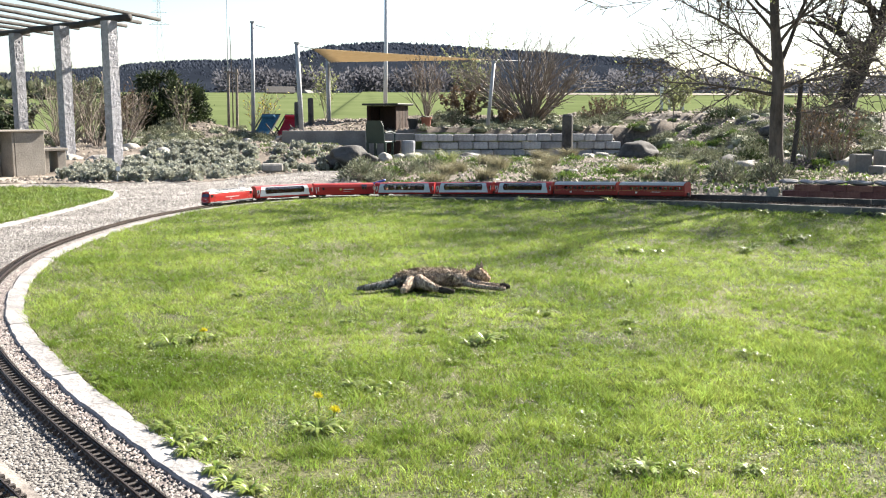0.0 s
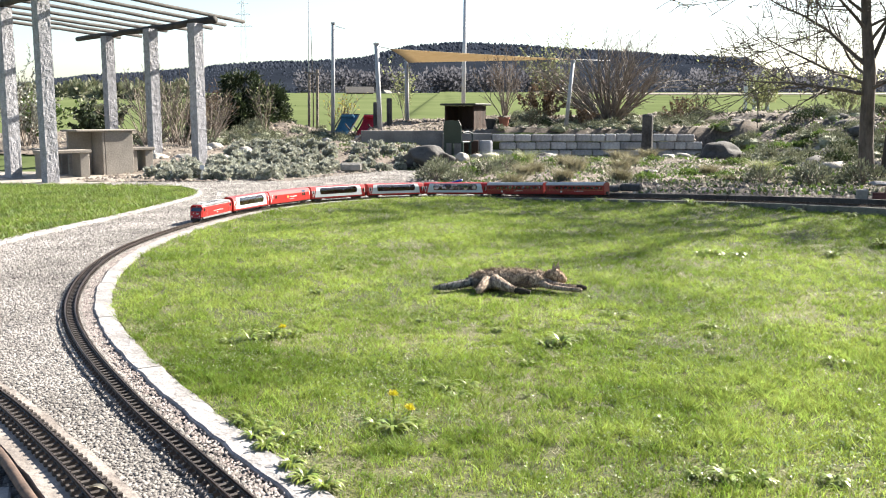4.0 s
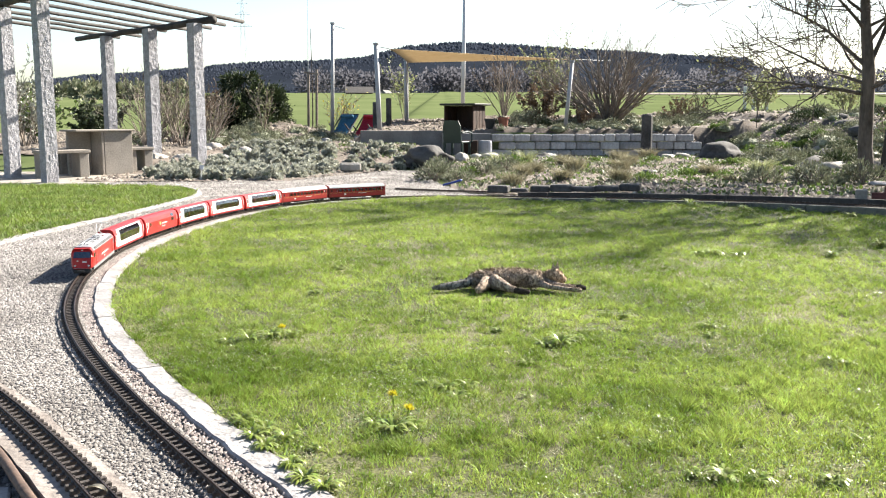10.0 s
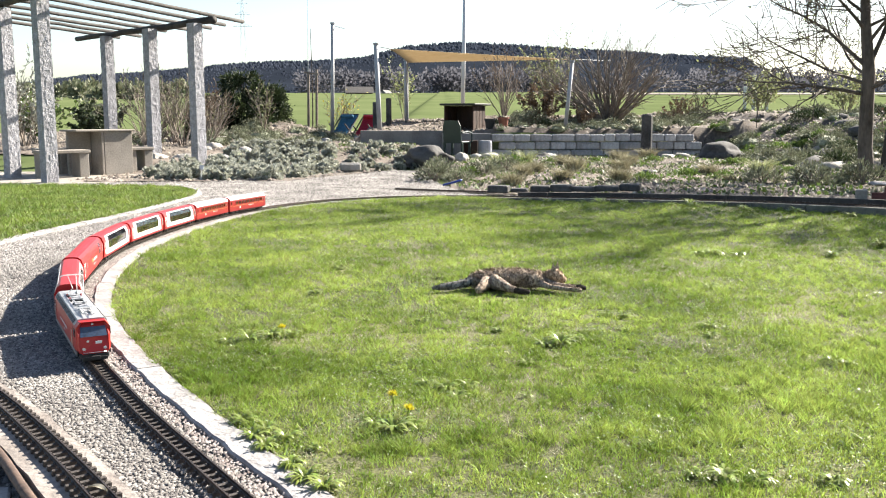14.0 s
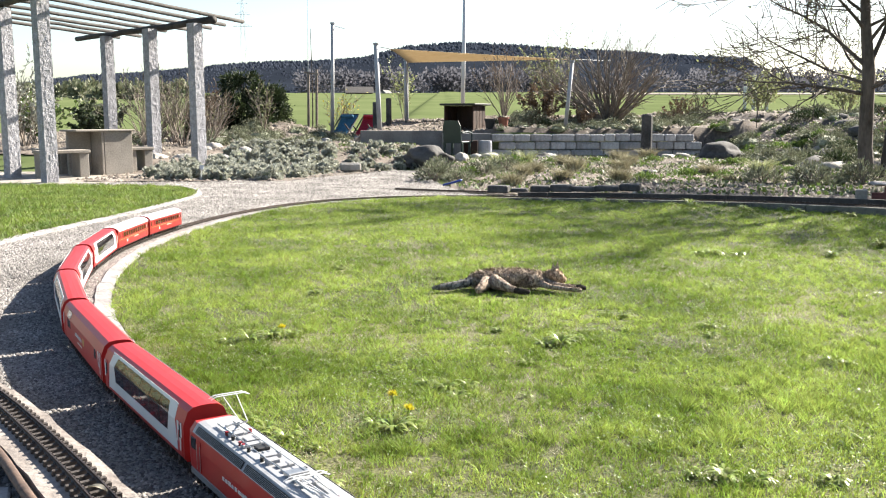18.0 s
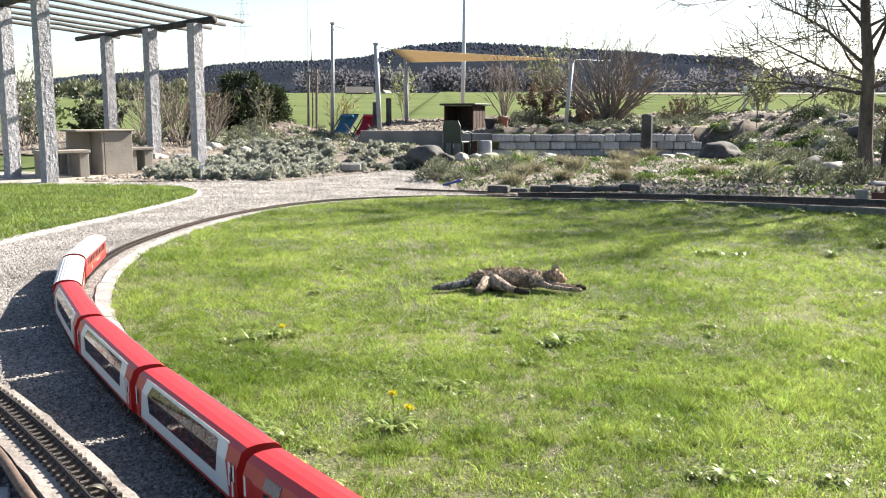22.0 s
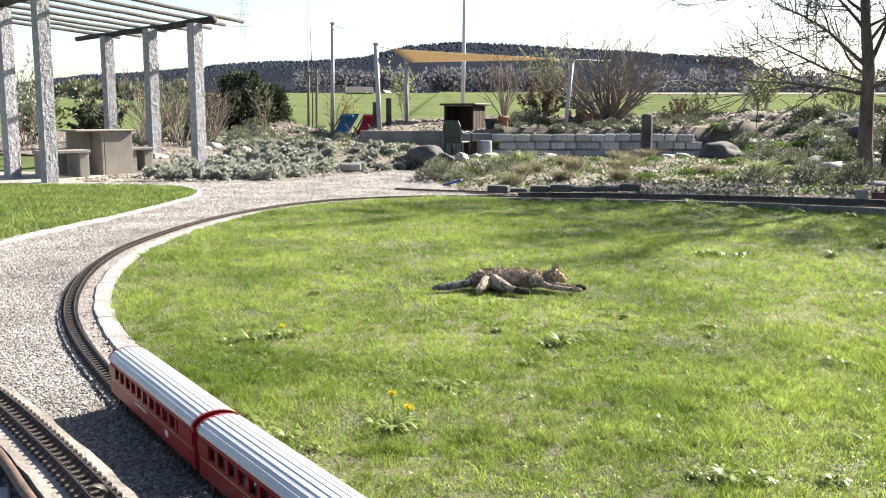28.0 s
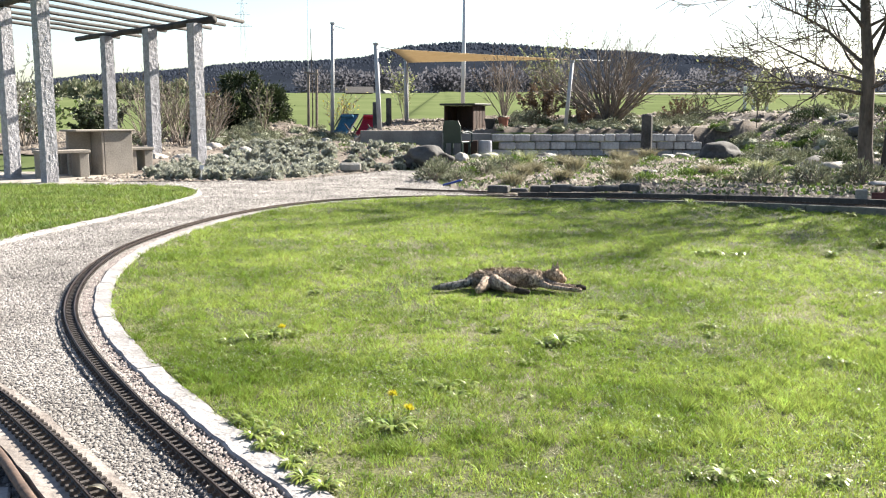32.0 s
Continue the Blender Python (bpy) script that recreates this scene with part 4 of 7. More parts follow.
def build_service():
    car = thing("service_coach", "all red model railway service coach with white lettering", "model coach")
    L = 0.333
    half = [(0.054, 0.026), (0.061, 0.034), (0.062, 0.118), (0.05, 0.148), (0.034, 0.160), (0.012, 0.163)]
    g = Geo()
    run(g, mirrored(half), -L, L)
    part("body", g, RED, car)
    for sd in (-1, 1):
        for i, x in enumerate((-0.235, -0.205, 0.235)):
            w = Geo()
            w.box(x - 0.012, x + 0.012, sd * 0.0622 - 0.0006, sd * 0.0622 + 0.0008, 0.085, 0.115, chamfer=0.0003)
            part("window", w, PANE, car)
        w = Geo()
        w.add([(-0.25, sd * 0.0622, 0.121), (-0.19, sd * 0.0622, 0.121), (-0.19, sd * 0.0528, 0.145), (-0.25, sd * 0.0528, 0.145),
               (-0.25, sd * 0.061, 0.1205), (-0.19, sd * 0.061, 0.1205), (-0.19, sd * 0.0515, 0.1445), (-0.25, sd * 0.0515, 0.1445)],
              [(0, 1, 2, 3), (4, 5, 6, 7), (0, 1, 5, 4), (1, 2, 6, 5), (2, 3, 7, 6), (3, 0, 4, 7)])
        part("roof_window", w, SCREEN_BLUE, car)
        bars("lettering", car, -0.1, 0.02, sd * 0.0627, 0.082, 0.096, 7, LETTER, 11, sd)
        bars("lettering", car, -0.06, 0.02, sd * 0.0627, 0.062, 0.068, 8, LETTER, 12, sd)
        g = Geo()
        g.tube([(0.045, sd * 0.0622, 0.09), (0.045, sd * 0.0629, 0.09)], 0.014, 14)
        part("emblem", g, YELLOW_PAINT, car, "yellow and white round emblem")
        for k in (-1, 1):
            d = Geo()
            d.box(k * 0.308 - 0.012, k * 0.308 + 0.012, sd * 0.0622 - 0.0006, sd * 0.0622 + 0.0008, 0.036, 0.122, chamfer=0.0003)
            part("door", d, RED, car)
        for a, b, z0 in ((0.284, 0.29, 0.07), (0.29, 0.297, 0.1), (0.312, 0.32, 0.085), (0.305, 0.3125, 0.05), (-0.326, -0.319, 0.08)):
            g = Geo()
            g.box(a, b, sd * 0.0632 - 0.0004, sd * 0.0632 + 0.0004, z0, 0.122 if z0 > 0.06 else 0.083)
            part("class_mark", g, LETTER, car, "white painted class stripe")
    coach_common(car, L, 0.14)
    return car, L


def build_old():
    car = thing("compartment_coach", "deep red model railway coach with ribbed grey roof", "model coach", "ribbed-roof coaches of the train")
    L = 0.333
    g = Geo()
    run(g, mirrored([(0.056, 0.026), (0.0605, 0.034), (0.0605, 0.088), (0.054, 0.088)]), -L, L)
    run(g, mirrored([(0.0605, 0.119), (0.0605, 0.132), (0.05, 0.134), (0.05, 0.119)]), -L, L)
    for sd in (-1, 1):
        for a, b in [(-L, -0.27), (0.245, L)] + [(-0.2335 + i * 0.0505, -0.2195 + i * 0.0505) for i in range(10)]:
            g.box(a, b, sd * 0.0605 - 0.004, sd * 0.0605 + 0.004 * (sd < 0) - 0 * sd if sd < 0 else sd * 0.0605, 0.087, 0.12)
    for k in (-1, 1):
        g.box(k * L - 0.004, k * L + 0.004, -0.0595, 0.0595, 0.03, 0.135)
    part("body", g, RED_OLD, car)
    arch = [(0.0635 * math.cos(a), 0.133 + 0.032 * math.sin(a)) for a in np.linspace(0, math.pi, 15)]
    g = Geo()
    run(g, arch, -L - 0.003, L + 0.003)
    roof = part("roof", g, GREY_ROOF, car, "light grey roof")
    for a in np.linspace(0.32, math.pi - 0.32, 11):
        r = Geo()
        y, z = 0.0635 * math.cos(a), 0.133 + 0.032 * math.sin(a)
        r.tube([(-L - 0.001, y, z), (L + 0.001, y, z)], 0.0017, 6)
        part("roof_rib", r, GREY_ROOF, roof)
    for k in (-1, 1):
        e = Geo()
        run(e, [(y * 1.02, z + 0.001) for y, z in arch], k * (L + 0.001) - 0.004, k * (L + 0.001) + 0.004)
        part("roof_end", e, RED_OLD, car, "red painted end rim of the roof")
    for sd in (-1, 1):
        for i in range(10):
            a = -0.27 + i * 0.0505
            w = Geo()
            w.box(a, a + 0.0365, sd * 0.0575 - 0.0006, sd * 0.0575 + 0.0006, 0.0885, 0.1185)
            part("window_pane", w, CLEAR, car)
        g = Geo()
        g.box(-L + 0.004, L - 0.004, sd * 0.061 - 0.0004, sd * 0.061 + 0.0004, 0.0755, 0.0775)
        part("waist_line", g, YELLOW_PAINT, car)
        bars("lettering", car, -0.1, 0.0, sd * 0.0612, 0.062, 0.069, 10, LETTER, 21, sd)
        g = Geo()
        g.box(0.14, 0.16, sd * 0.0612 - 0.0005, sd * 0.0612 + 0.0005, 0.05, 0.066)
        part("sign_plate", g, LETTER, car, "small white plate")
        g = Geo()
        g.box(-0.292, -0.288, sd * 0.0612 - 0.0005, sd * 0.0612 + 0.0005, 0.095, 0.118)
        part("sign_plate", g, LETTER, car, "small white plate")
        for k in (-1, 1):
            d = Geo()
            d.box(k * 0.305 - 0.011, k * 0.305 + 0.011, sd * 0.0608 - 0.0004, sd * 0.0608 + 0.0006, 0.036, 0.126, chamfer=0.0002)
            door = part("door", d, RED_OLD, car)
            w = Geo()
            w.box(k * 0.305 - 0.006, k * 0.305 + 0.006, sd * 0.0615 - 0.0004, sd * 0.0615 + 0.0005, 0.09, 0.116)
            part("door_window", w, PANE, door)
    g, h = Geo(), Geo()
    g.box(-0.3, 0.3, -0.05, 0.05, 0.07, 0.074)
    for i in range(13):
        x = -0.25 + i * 0.0405
        for y in (-0.028, 0.028):
            h.box(x - 0.004, x + 0.004, y - 0.018, y + 0.018, 0.074, 0.104)
    part("floor", g, DARK, car)
    part("seats", h, SEAT_BACK, car)
    coach_common(car, L, 0.135)
    return car, L


WAY = ((0, 32), (10.562, 24.591))  # seconds, way of the train's front along the track: an even pace
PITCH = 0.7206
loco, loco_half = build_loco()
TRAIN.append((loco, loco_half * LOCO_SIZE[0], 0.175))
far_away = pose(0, 0, 0)
panorama, half_length = build_panorama()
service, _ = build_service()
old_coach, _ = build_old()
order = [panorama, service, copy_thing(panorama, far_away), copy_thing(panorama, far_away), copy_thing(panorama, far_away), old_coach, copy_thing(old_coach, far_away)]
for i, car in enumerate(order):
    TRAIN.append((car, 2 * loco_half * LOCO_SIZE[0] + 0.012 + PITCH * (i + 0.5), 0.257))
    car.scale = (LONG, WIDE, TALL)
loco.scale = LOCO_SIZE

# ---- pergola ----
pergola = thing("pergola", "pergola of split granite pillars with round grey timber beams", "pergola")


def pillar(x, y, z0, z1, w, seed):
    r = random.Random(seed)
    g = Geo()
    rows = []
    turn = 0.88 + r.uniform(-0.05, 0.05)
    for i in range(131):
        z = z0 + (z1 - z0) * i / 130
        ring = []
        for k in range(32):
            q = k / 8.0
            sd, u = int(q), (q - int(q)) * 2 - 1
            px, py = [(u, -1), (1, u), (-u, 1), (-1, -u)][sd]
            rr = w / 2 * (1 + 0.03 * noise.noise(Vector((px * 2 + seed * 5, py * 2, z * 7))) + 0.045 * noise.noise(Vector((px * 3, py * 3 + seed, z * 17))) + 0.05 * noise.noise(Vector((px * 5, py * 5 + seed, z * 27))))
            px, py = px * rr, py * rr
            ring.append((x + px * math.cos(turn) - py * math.sin(turn), y + px * math.sin(turn) + py * math.cos(turn), z))
        rows.append(ring)
    g.loft(rows)
    return part("pillar", g, GRANITE, pergola, "rough split granite pillar")


PILLARS = [(-6.3, 13.6, -0.03), (-5.36, 12.65, -0.03), (-6.5, 18.3, 0.0), (-5.2, 16.8, 0.0), (-4.14, 15.8, 0.0), (-7.4, 14.75, -0.03)]
for i, (x, y, z) in enumerate(PILLARS):
    pillar(x, y, z, 2.415, 0.172 if y < 15 else 0.182, i + 2)


def pole(name, pts, r, material, parent, n=9, label=""):
    g = Geo()
    k = 10
    pts = [Vector(p) for p in pts]
    line = [pts[0].lerp(pts[1], i / k) for i in range(k + 1)]
    line = [p + Vector((noise.noise(p * 1.3), noise.noise(p * 1.7 + Vector((5, 5, 5))), noise.noise(p * 1.9 + Vector((9, 2, 1))))) * r * 0.5 for p in line]
    g.tube(line, [r * (1.1 - 0.25 * i / k) for i in range(k + 1)], n)
    return part(name, g, material, parent, label, smooth=True)


pole("beam", [(-3.8, 15.75, 2.475), (-7.5, 19.4, 2.44)], 0.056, BEAM, pergola)
pole("beam", [(-4.95, 12.2, 2.5), (-8.0, 15.4, 2.46)], 0.056, BEAM, pergola)
for i in range(8):
    p0 = Vector((-3.88, 16.1, 2.565)) + Vector((-0.73, 0.68, 0.0)) * 0.66 * i
    way = Vector((0.29, 0.956, 0.0))
    pole("rafter", [p0 + way * (1.0, 1.1, 1.3, 1.1)[i % 4], p0 - way * (5.0 + 0.25 * (i % 3)) + Vector((0, 0, 0.03))], 0.031, BEAM, pergola)

# ---- beds ----
def drape(name, poly, lift, material, label, cell=0.2):
    """A sheet of soil that follows the ground inside an outline."""
    poly = np.array(poly)
    lo, hi = poly.min(0), poly.max(0)
    xs, ys = np.arange(lo[0], hi[0] + cell, cell), np.arange(lo[1], hi[1] + cell, cell)
    nx = len(xs)
    cx, cy = np.meshgrid(xs[:-1] + cell / 2, ys[:-1] + cell / 2)
    ok = inside(poly, cx.ravel(), cy.ravel())
    i, j = np.meshgrid(np.arange(nx - 1), np.arange(len(ys) - 1))
    b = (j * nx + i).ravel()[ok]
    f = np.stack([b, b + 1, b + 1 + nx, b + nx], 1)
    v = np.array([(x, y, land(x, y) + lift + 0.03 * noise.noise(Vector((x * 3, y * 3, 4)))) for y in ys for x in xs])
    used = np.unique(f)
    remap = np.zeros(len(v), int)
    remap[used] = np.arange(len(used))
    ob = part(name, (v[used], remap[f]), material, kind="structure", smooth=True)
    return tagged(ob, label, "flower bed")


RIGHT_BED = np.array([(0.25, 10.65), (1.45, 9.72), (3.3, 8.42), (7.2, 5.9), (14, 5.9), (15, 20.35), (0.0, 20.35), (0.0, 21.1), (-2.3, 21.1), (-2.0, 17.5), (-1.3, 16.9), (-0.5, 16.5), (-0.2, 15.6), (0.12, 12.4)])
LEFT_BED = np.array([(-5.2, 12.75), (-2.2, 13.0), (-1.3, 14.7), (-0.6, 16.2), (-0.3, 20.8), (-1.4, 22.0), (-14, 24), (-14, 16.8), (-7.6, 16.8), (-5.0, 16.0)])
BACK_BED = np.array([(-14, 22), (-1.3, 21.6), (-1.0, 20.9), (-0.1, 20.6), (0.0, 20.25), (5.8, 20.25), (6.2, 19.8), (15, 19.8), (16, 33), (-14, 33)])
right_bed = drape("flower_bed_right", RIGHT_BED, 0.03, SOIL, "rock garden bed of bark mulch and low plants behind the track")
left_bed = drape("flower_bed_left", LEFT_BED, 0.03, SOIL, "planted bed of dark soil beside the gravel path", 0.12)
back_bed = drape("flower_bed_back", BACK_BED, 0.03, SOIL, "raised planting bank along the garden's far edge", 0.22)


def on_land(p):
    return np.array([land(a, b) for a, b in p])


def litter(name, poly, count, size, material, label, category, keep=None, lift=0.035):
    p = scatter(poly, count, rng, keep)
    v, f = stones(p, on_land(p) + lift, size, rng)
    return tagged(part(name, (v, f), material, kind="stuff"), label, category)


front_most = lambda x, y, r: (r < np.minimum(1, (11.0 / y) ** 1.3)) & (x < 0.5 * y + 1.5)
litter("bark_mulch", RIGHT_BED, 34000, 0.022, BROWN_LITTER, "brown bark mulch and dead leaves on the rock garden", "mulch", front_most)
litter("bed_stones", RIGHT_BED, 1300, 0.026, PALE_ROCK, "small pale stones strewn over the rock garden", "stones", front_most)
litter("bark_mulch", LEFT_BED, 6000, 0.03, BROWN_LITTER, "brown leaf litter under the bushes", "mulch")
litter("bank_stones", BACK_BED, 11000, 0.05, BROWN_LITTER, "brown litter and stones on the planted bank", "mulch")


def leaves(pos, aim, length, width, rng, curl=0.3):
    """Leaf-shaped quads that point along aim."""
    n = len(pos)
    aim = aim / np.linalg.norm(aim, axis=1, keepdims=True)
    other = rng.normal(size=(n, 3))
    side = np.cross(aim, other)
    side /= np.linalg.norm(side, axis=1, keepdims=True)
    up = np.cross(side, aim)
    l = (length * (0.6 + 0.8 * rng.random(n)))[:, None]
    w = (width * (0.6 + 0.8 * rng.random(n)))[:, None]
    a = pos
    b = pos + aim * l * 0.5 + side * w
    c = pos + aim * l + up * l * curl * rng.normal(size=(n, 1))
    d = pos + aim * l * 0.5 - side * w
    v = np.stack([a, b, c, d], 1).reshape(-1, 3)
    f = np.arange(n)[:, None] * 4 + np.array([0, 1, 2, 3])
    return v, f


def mound(n_sub, per, rx, ry, rz, leaf, width, seed, sub=0.4, flat=0.25):
    """A cushion of leafy tufts."""
    r = np.random.default_rng(seed)
    u = r.normal(size=(n_sub, 3))
    u[:, 2] = np.abs(u[:, 2]) * 0.9 + flat * r.random(n_sub)
    u /= np.linalg.norm(u, axis=1, keepdims=True)
    k = 0.62 + 0.38 * r.random((n_sub, 1))
    c = u * k * np.array([rx, ry, rz])
    pos, aim = [], []
    for q, w in zip(c, u):
        d = r.normal(size=(per, 3)) + w * 0.9
        d /= np.linalg.norm(d, axis=1, keepdims=True)
        spread = sub * rx * r.random((per, 1)) ** 0.6
        pos.append(q + d * spread)
        aim.append(d + w * 0.5 + np.array([0, 0, 0.25]))
    pos, aim = np.concatenate(pos), np.concatenate(aim)
    pos[:, 2] = np.maximum(pos[:, 2], 0.0)
    return leaves(pos, aim, leaf, width, r)


def plant(name, geo, material, label, category, group, stems=None):
    ob = thing(name, label, category, group)
    part("foliage", geo, material, ob)
    if stems is not None:
        part("stem", stems, TWIG, ob)
    return ob


def strew(kinds, spots, sink=0.02):
    """Plants of a few shapes set out one by one; each spot is x, y, size, turn."""
    used = set()
    for i, (x, y, size, turn) in enumerate(spots):
        ob = kinds[i % len(kinds)]
        m = pose(x, y, land(x, y) + 0.03 - sink, 0, 0, turn)
        if i % len(kinds) not in used:
            used.add(i % len(kinds))
            ob.matrix_basis = m
            made = ob
        else:
            made = copy_thing(ob, m)
        made.scale = (size, size, size * (0.9 + 0.2 * ((i * 37) % 10) / 10))


def crossed_stems(seed, n, r, h):
    g = Geo()
    q = random.Random(seed)
    for _ in range(n):
        a = q.uniform(0, 6.28)
        d = q.uniform(0.3, 1) * r
        g.tube([(0, 0, 0), (d * 0.5 * math.cos(a), d * 0.5 * math.sin(a), h * 0.6), (d * math.cos(a), d * math.sin(a), h)], [0.012, 0.009, 0.004], 4, caps=False)
    return g


pr = random.Random(12)
silver = [plant("lavender_bush", mound(30, 46, 0.15, 0.15, 0.18, 0.034, 0.012, 40 + i, 0.2, 0.1), SILVER_LEAF, "rounded silvery green lavender bush in the bed", "bush", "lavender bushes by the path", crossed_stems(i, 6, 0.1, 0.1)) for i in range(5)]
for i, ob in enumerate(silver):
    # Core in the darker heath tone: shade between the shoots put into colour.
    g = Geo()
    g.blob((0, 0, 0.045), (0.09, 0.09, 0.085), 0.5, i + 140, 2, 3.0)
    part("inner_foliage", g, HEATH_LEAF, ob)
spots = []
for row, (y0, x0, x1, n) in enumerate([(13.3, -4.1, -2.3, 6), (13.75, -4.4, -2.1, 7), (14.25, -4.55, -1.95, 8), (14.8, -4.55, -1.8, 8), (15.4, -4.4, -1.75, 7), (16.0, -4.1, -1.75, 7), (16.7, -3.9, -1.8, 6), (17.5, -3.9, -2.0, 6)]):
    for i in range(n):
        spots.append((x0 + (x1 - x0) * (i + 0.5) / n + pr.uniform(-0.1, 0.1), y0 + pr.uniform(-0.12, 0.12), pr.uniform(0.95, 1.22), pr.uniform(0, 360)))
spots += [(-1.35, 15.3, 0.85, 10), (-1.0, 15.5, 0.9, 80), (-0.75, 16.0, 0.75, 50), (-1.25, 16.0, 0.95, 200), (-0.75, 16.7, 0.9, 120), (-1.6, 16.6, 0.9, 220), (-0.45, 16.2, 0.6, 20), (-5.2, 16.4, 0.7, 3), (-1.3, 17.0, 1.0, 3), (-1.0, 17.4, 1.0, 30), (-1.6, 17.6, 1.0, 60), (-0.7, 17.9, 0.9, 90), (-1.3, 18.2, 1.0, 120)]
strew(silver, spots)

heath = [plant("heath_cushion", mound(20, 42, 0.34, 0.34, 0.2, 0.05, 0.011, 60 + i, 0.45), HEATH_LEAF, "low dark grey-green heath cushion on the bank", "ground cover", "heath cushions on the bank", crossed_stems(i + 9, 10, 0.2, 0.12)) for i in range(3)]
for i, ob in enumerate(heath):
    g = Geo()
    g.blob((0, 0, 0.03), (0.3, 0.3, 0.15), 0.6, i + 160, 2, 3.0)
    part("inner_foliage", g, HEATH_LEAF, ob)
spots = []
for _ in range(18):
    spots.append((pr.uniform(1.2, 5.6), pr.uniform(20.55, 21.1), pr.uniform(0.3, 0.55), pr.uniform(0, 360)))
for _ in range(95):
    y = pr.uniform(13.6, 24)
    x = pr.uniform(5.6, 0.48 * y + 1.5)
    spots.append((x, y, pr.uniform(0.4, 0.9), pr.uniform(0, 360)))
for _ in range(34):
    spots.append((pr.uniform(1.3, 6.5), pr.uniform(21.0, 25.0), pr.uniform(0.45, 0.9), pr.uniform(0, 360)))
for _ in range(40):
    spots.append((pr.uniform(-7.5, -1.6), pr.uniform(18.0, 25.0), pr.uniform(0.5, 0.95), pr.uniform(0, 360)))
strew(heath, spots)

green = [plant("green_cushion", mound(16, 40, 0.26, 0.26, 0.12, 0.055, 0.014, 80 + i, 0.45), GREEN_LEAF, "fresh green low perennial in the rock garden", "perennial", "green perennials in the beds") for i in range(3)]
spots = []
for _ in range(24):
    y = pr.uniform(10.6, 18.5)
    spots.append((pr.uniform(max(0.3, 6.2 - 0.52 * y), min(6.0, 0.45 * y)), y, pr.uniform(0.3, 0.65), pr.uniform(0, 360)))
for _ in range(40):
    y = pr.uniform(13, 22)
    spots.append((pr.uniform(5.8, 0.48 * y + 1.5), y, pr.uniform(0.35, 0.75), pr.uniform(0, 360)))
spots += [(0.35, 13.6, 0.8, 0), (1.1, 14.6, 0.9, 90)]
strew(green, spots)

mats = [plant("juniper_mat", mound(22, 60, 0.4, 0.36, 0.15, 0.05, 0.013, 110 + i, 0.4), CONIFER, "dark green spreading juniper mat on the bank", "ground cover", "juniper mats on the bank", crossed_stems(i + 50, 8, 0.3, 0.1)) for i in range(2)]
spots = []
for _ in range(46):
    y = pr.uniform(14.5, 25)
    spots.append((pr.uniform(5.8, 0.48 * y + 1.5), y, pr.uniform(0.4, 0.85), pr.uniform(0, 360)))
for _ in range(8):
    spots.append((pr.uniform(1.3, 6.0), pr.uniform(21.2, 23.5), pr.uniform(0.4, 0.8), pr.uniform(0, 360)))
strew(mats, spots)

dull = [plant("rosemary_bush", mound(22, 40, 0.28, 0.26, 0.24, 0.06, 0.008, 90 + i, 0.42), HEATH_LEAF, "dull green rosemary bush beside the track", "bush", "rosemary bushes near the track", crossed_stems(i + 30, 10, 0.2, 0.2)) for i in range(2)]
strew(dull, [(4.2, 10.55, 0.95, 0), (4.75, 10.5, 0.9, 60), (3.75, 10.9, 0.8, 110), (-0.1, 13.0, 1.0, 30), (0.25, 12.5, 0.7, 200), (4.5, 11.3, 0.8, 100), (0.6, 13.8, 0.9, 20), (-0.05, 13.5, 0.9, 50), (0.95, 14.2, 0.8, 80)])


def tuft(seed, n, h):
    r = np.random.default_rng(seed)
    return blades(r.normal(0, 0.05, (n, 2)), 0.0, h, 0.004, 1.3, r)


tufts = [plant("ornamental_grass_tuft", tuft(20 + i, 520, 0.15), DRY_TUFT, "round tuft of dry ornamental grass", "grass tuft", "dry grass tufts in the rock garden") for i in range(2)]
strew(tufts, [(0.85, 11.35, 1.0, 0), (1.5, 11.6, 0.9, 40), (2.15, 11.3, 1.0, 80), (3.45, 11.2, 0.55, 0), (1.9, 13.4, 1.1, 10), (2.6, 13.6, 1.0, 50), (1.3, 13.2, 1.0, 90), (3.0, 15.0, 1.0, 20), (2.0, 15.3, 1.1, 70), (3.6, 12.6, 0.9, 120), (4.45, 13.0, 0.9, 33), (1.1, 12.6, 0.9, 140), (3.3, 17.5, 1.2, 3), (4.0, 18.2, 1.2, 60)], 0.0)
fresh = plant("fresh_grass_tuft", tuft(33, 300, 0.24), BUD_LEAF, "yellow-green fresh grass tuft among the stones", "grass tuft", "fresh tufts")
strew([fresh], [(4.3, 12.6, 0.95, 0), (1.4, 15.8, 0.9, 30), (0.9, 15.2, 0.9, 60)], 0.0)


# creeping plants between the stones
for bed, count, material, label in ((RIGHT_BED, 12000, GREEN_LEAF, "creeping green ground cover in the rock garden"), (RIGHT_BED, 22000, HEATH_LEAF, "grey-green creeping thyme in the rock garden"), (BACK_BED, 5000, HEATH_LEAF, "dull ground cover on the planted bank")):
    q = scatter(bed, count, rng, lambda x, y, r: x < 0.5 * y + 1.5)
    q = q[(patchy(q[:, 0], q[:, 1], 1.6, count * 0.001) + 0.4 * patchy(q[:, 0], q[:, 1], 5.0, 2.0)) > -0.02]
    d = rng.normal(size=(len(q), 3)) * [1, 1, 0.5] + [0, 0, 0.6]
    v, f = leaves(np.c_[q, on_land(q) + 0.04], d, 0.055, 0.016, rng)
    tagged(part("ground_cover", (v, f), material, kind="stuff"), label, "ground cover")


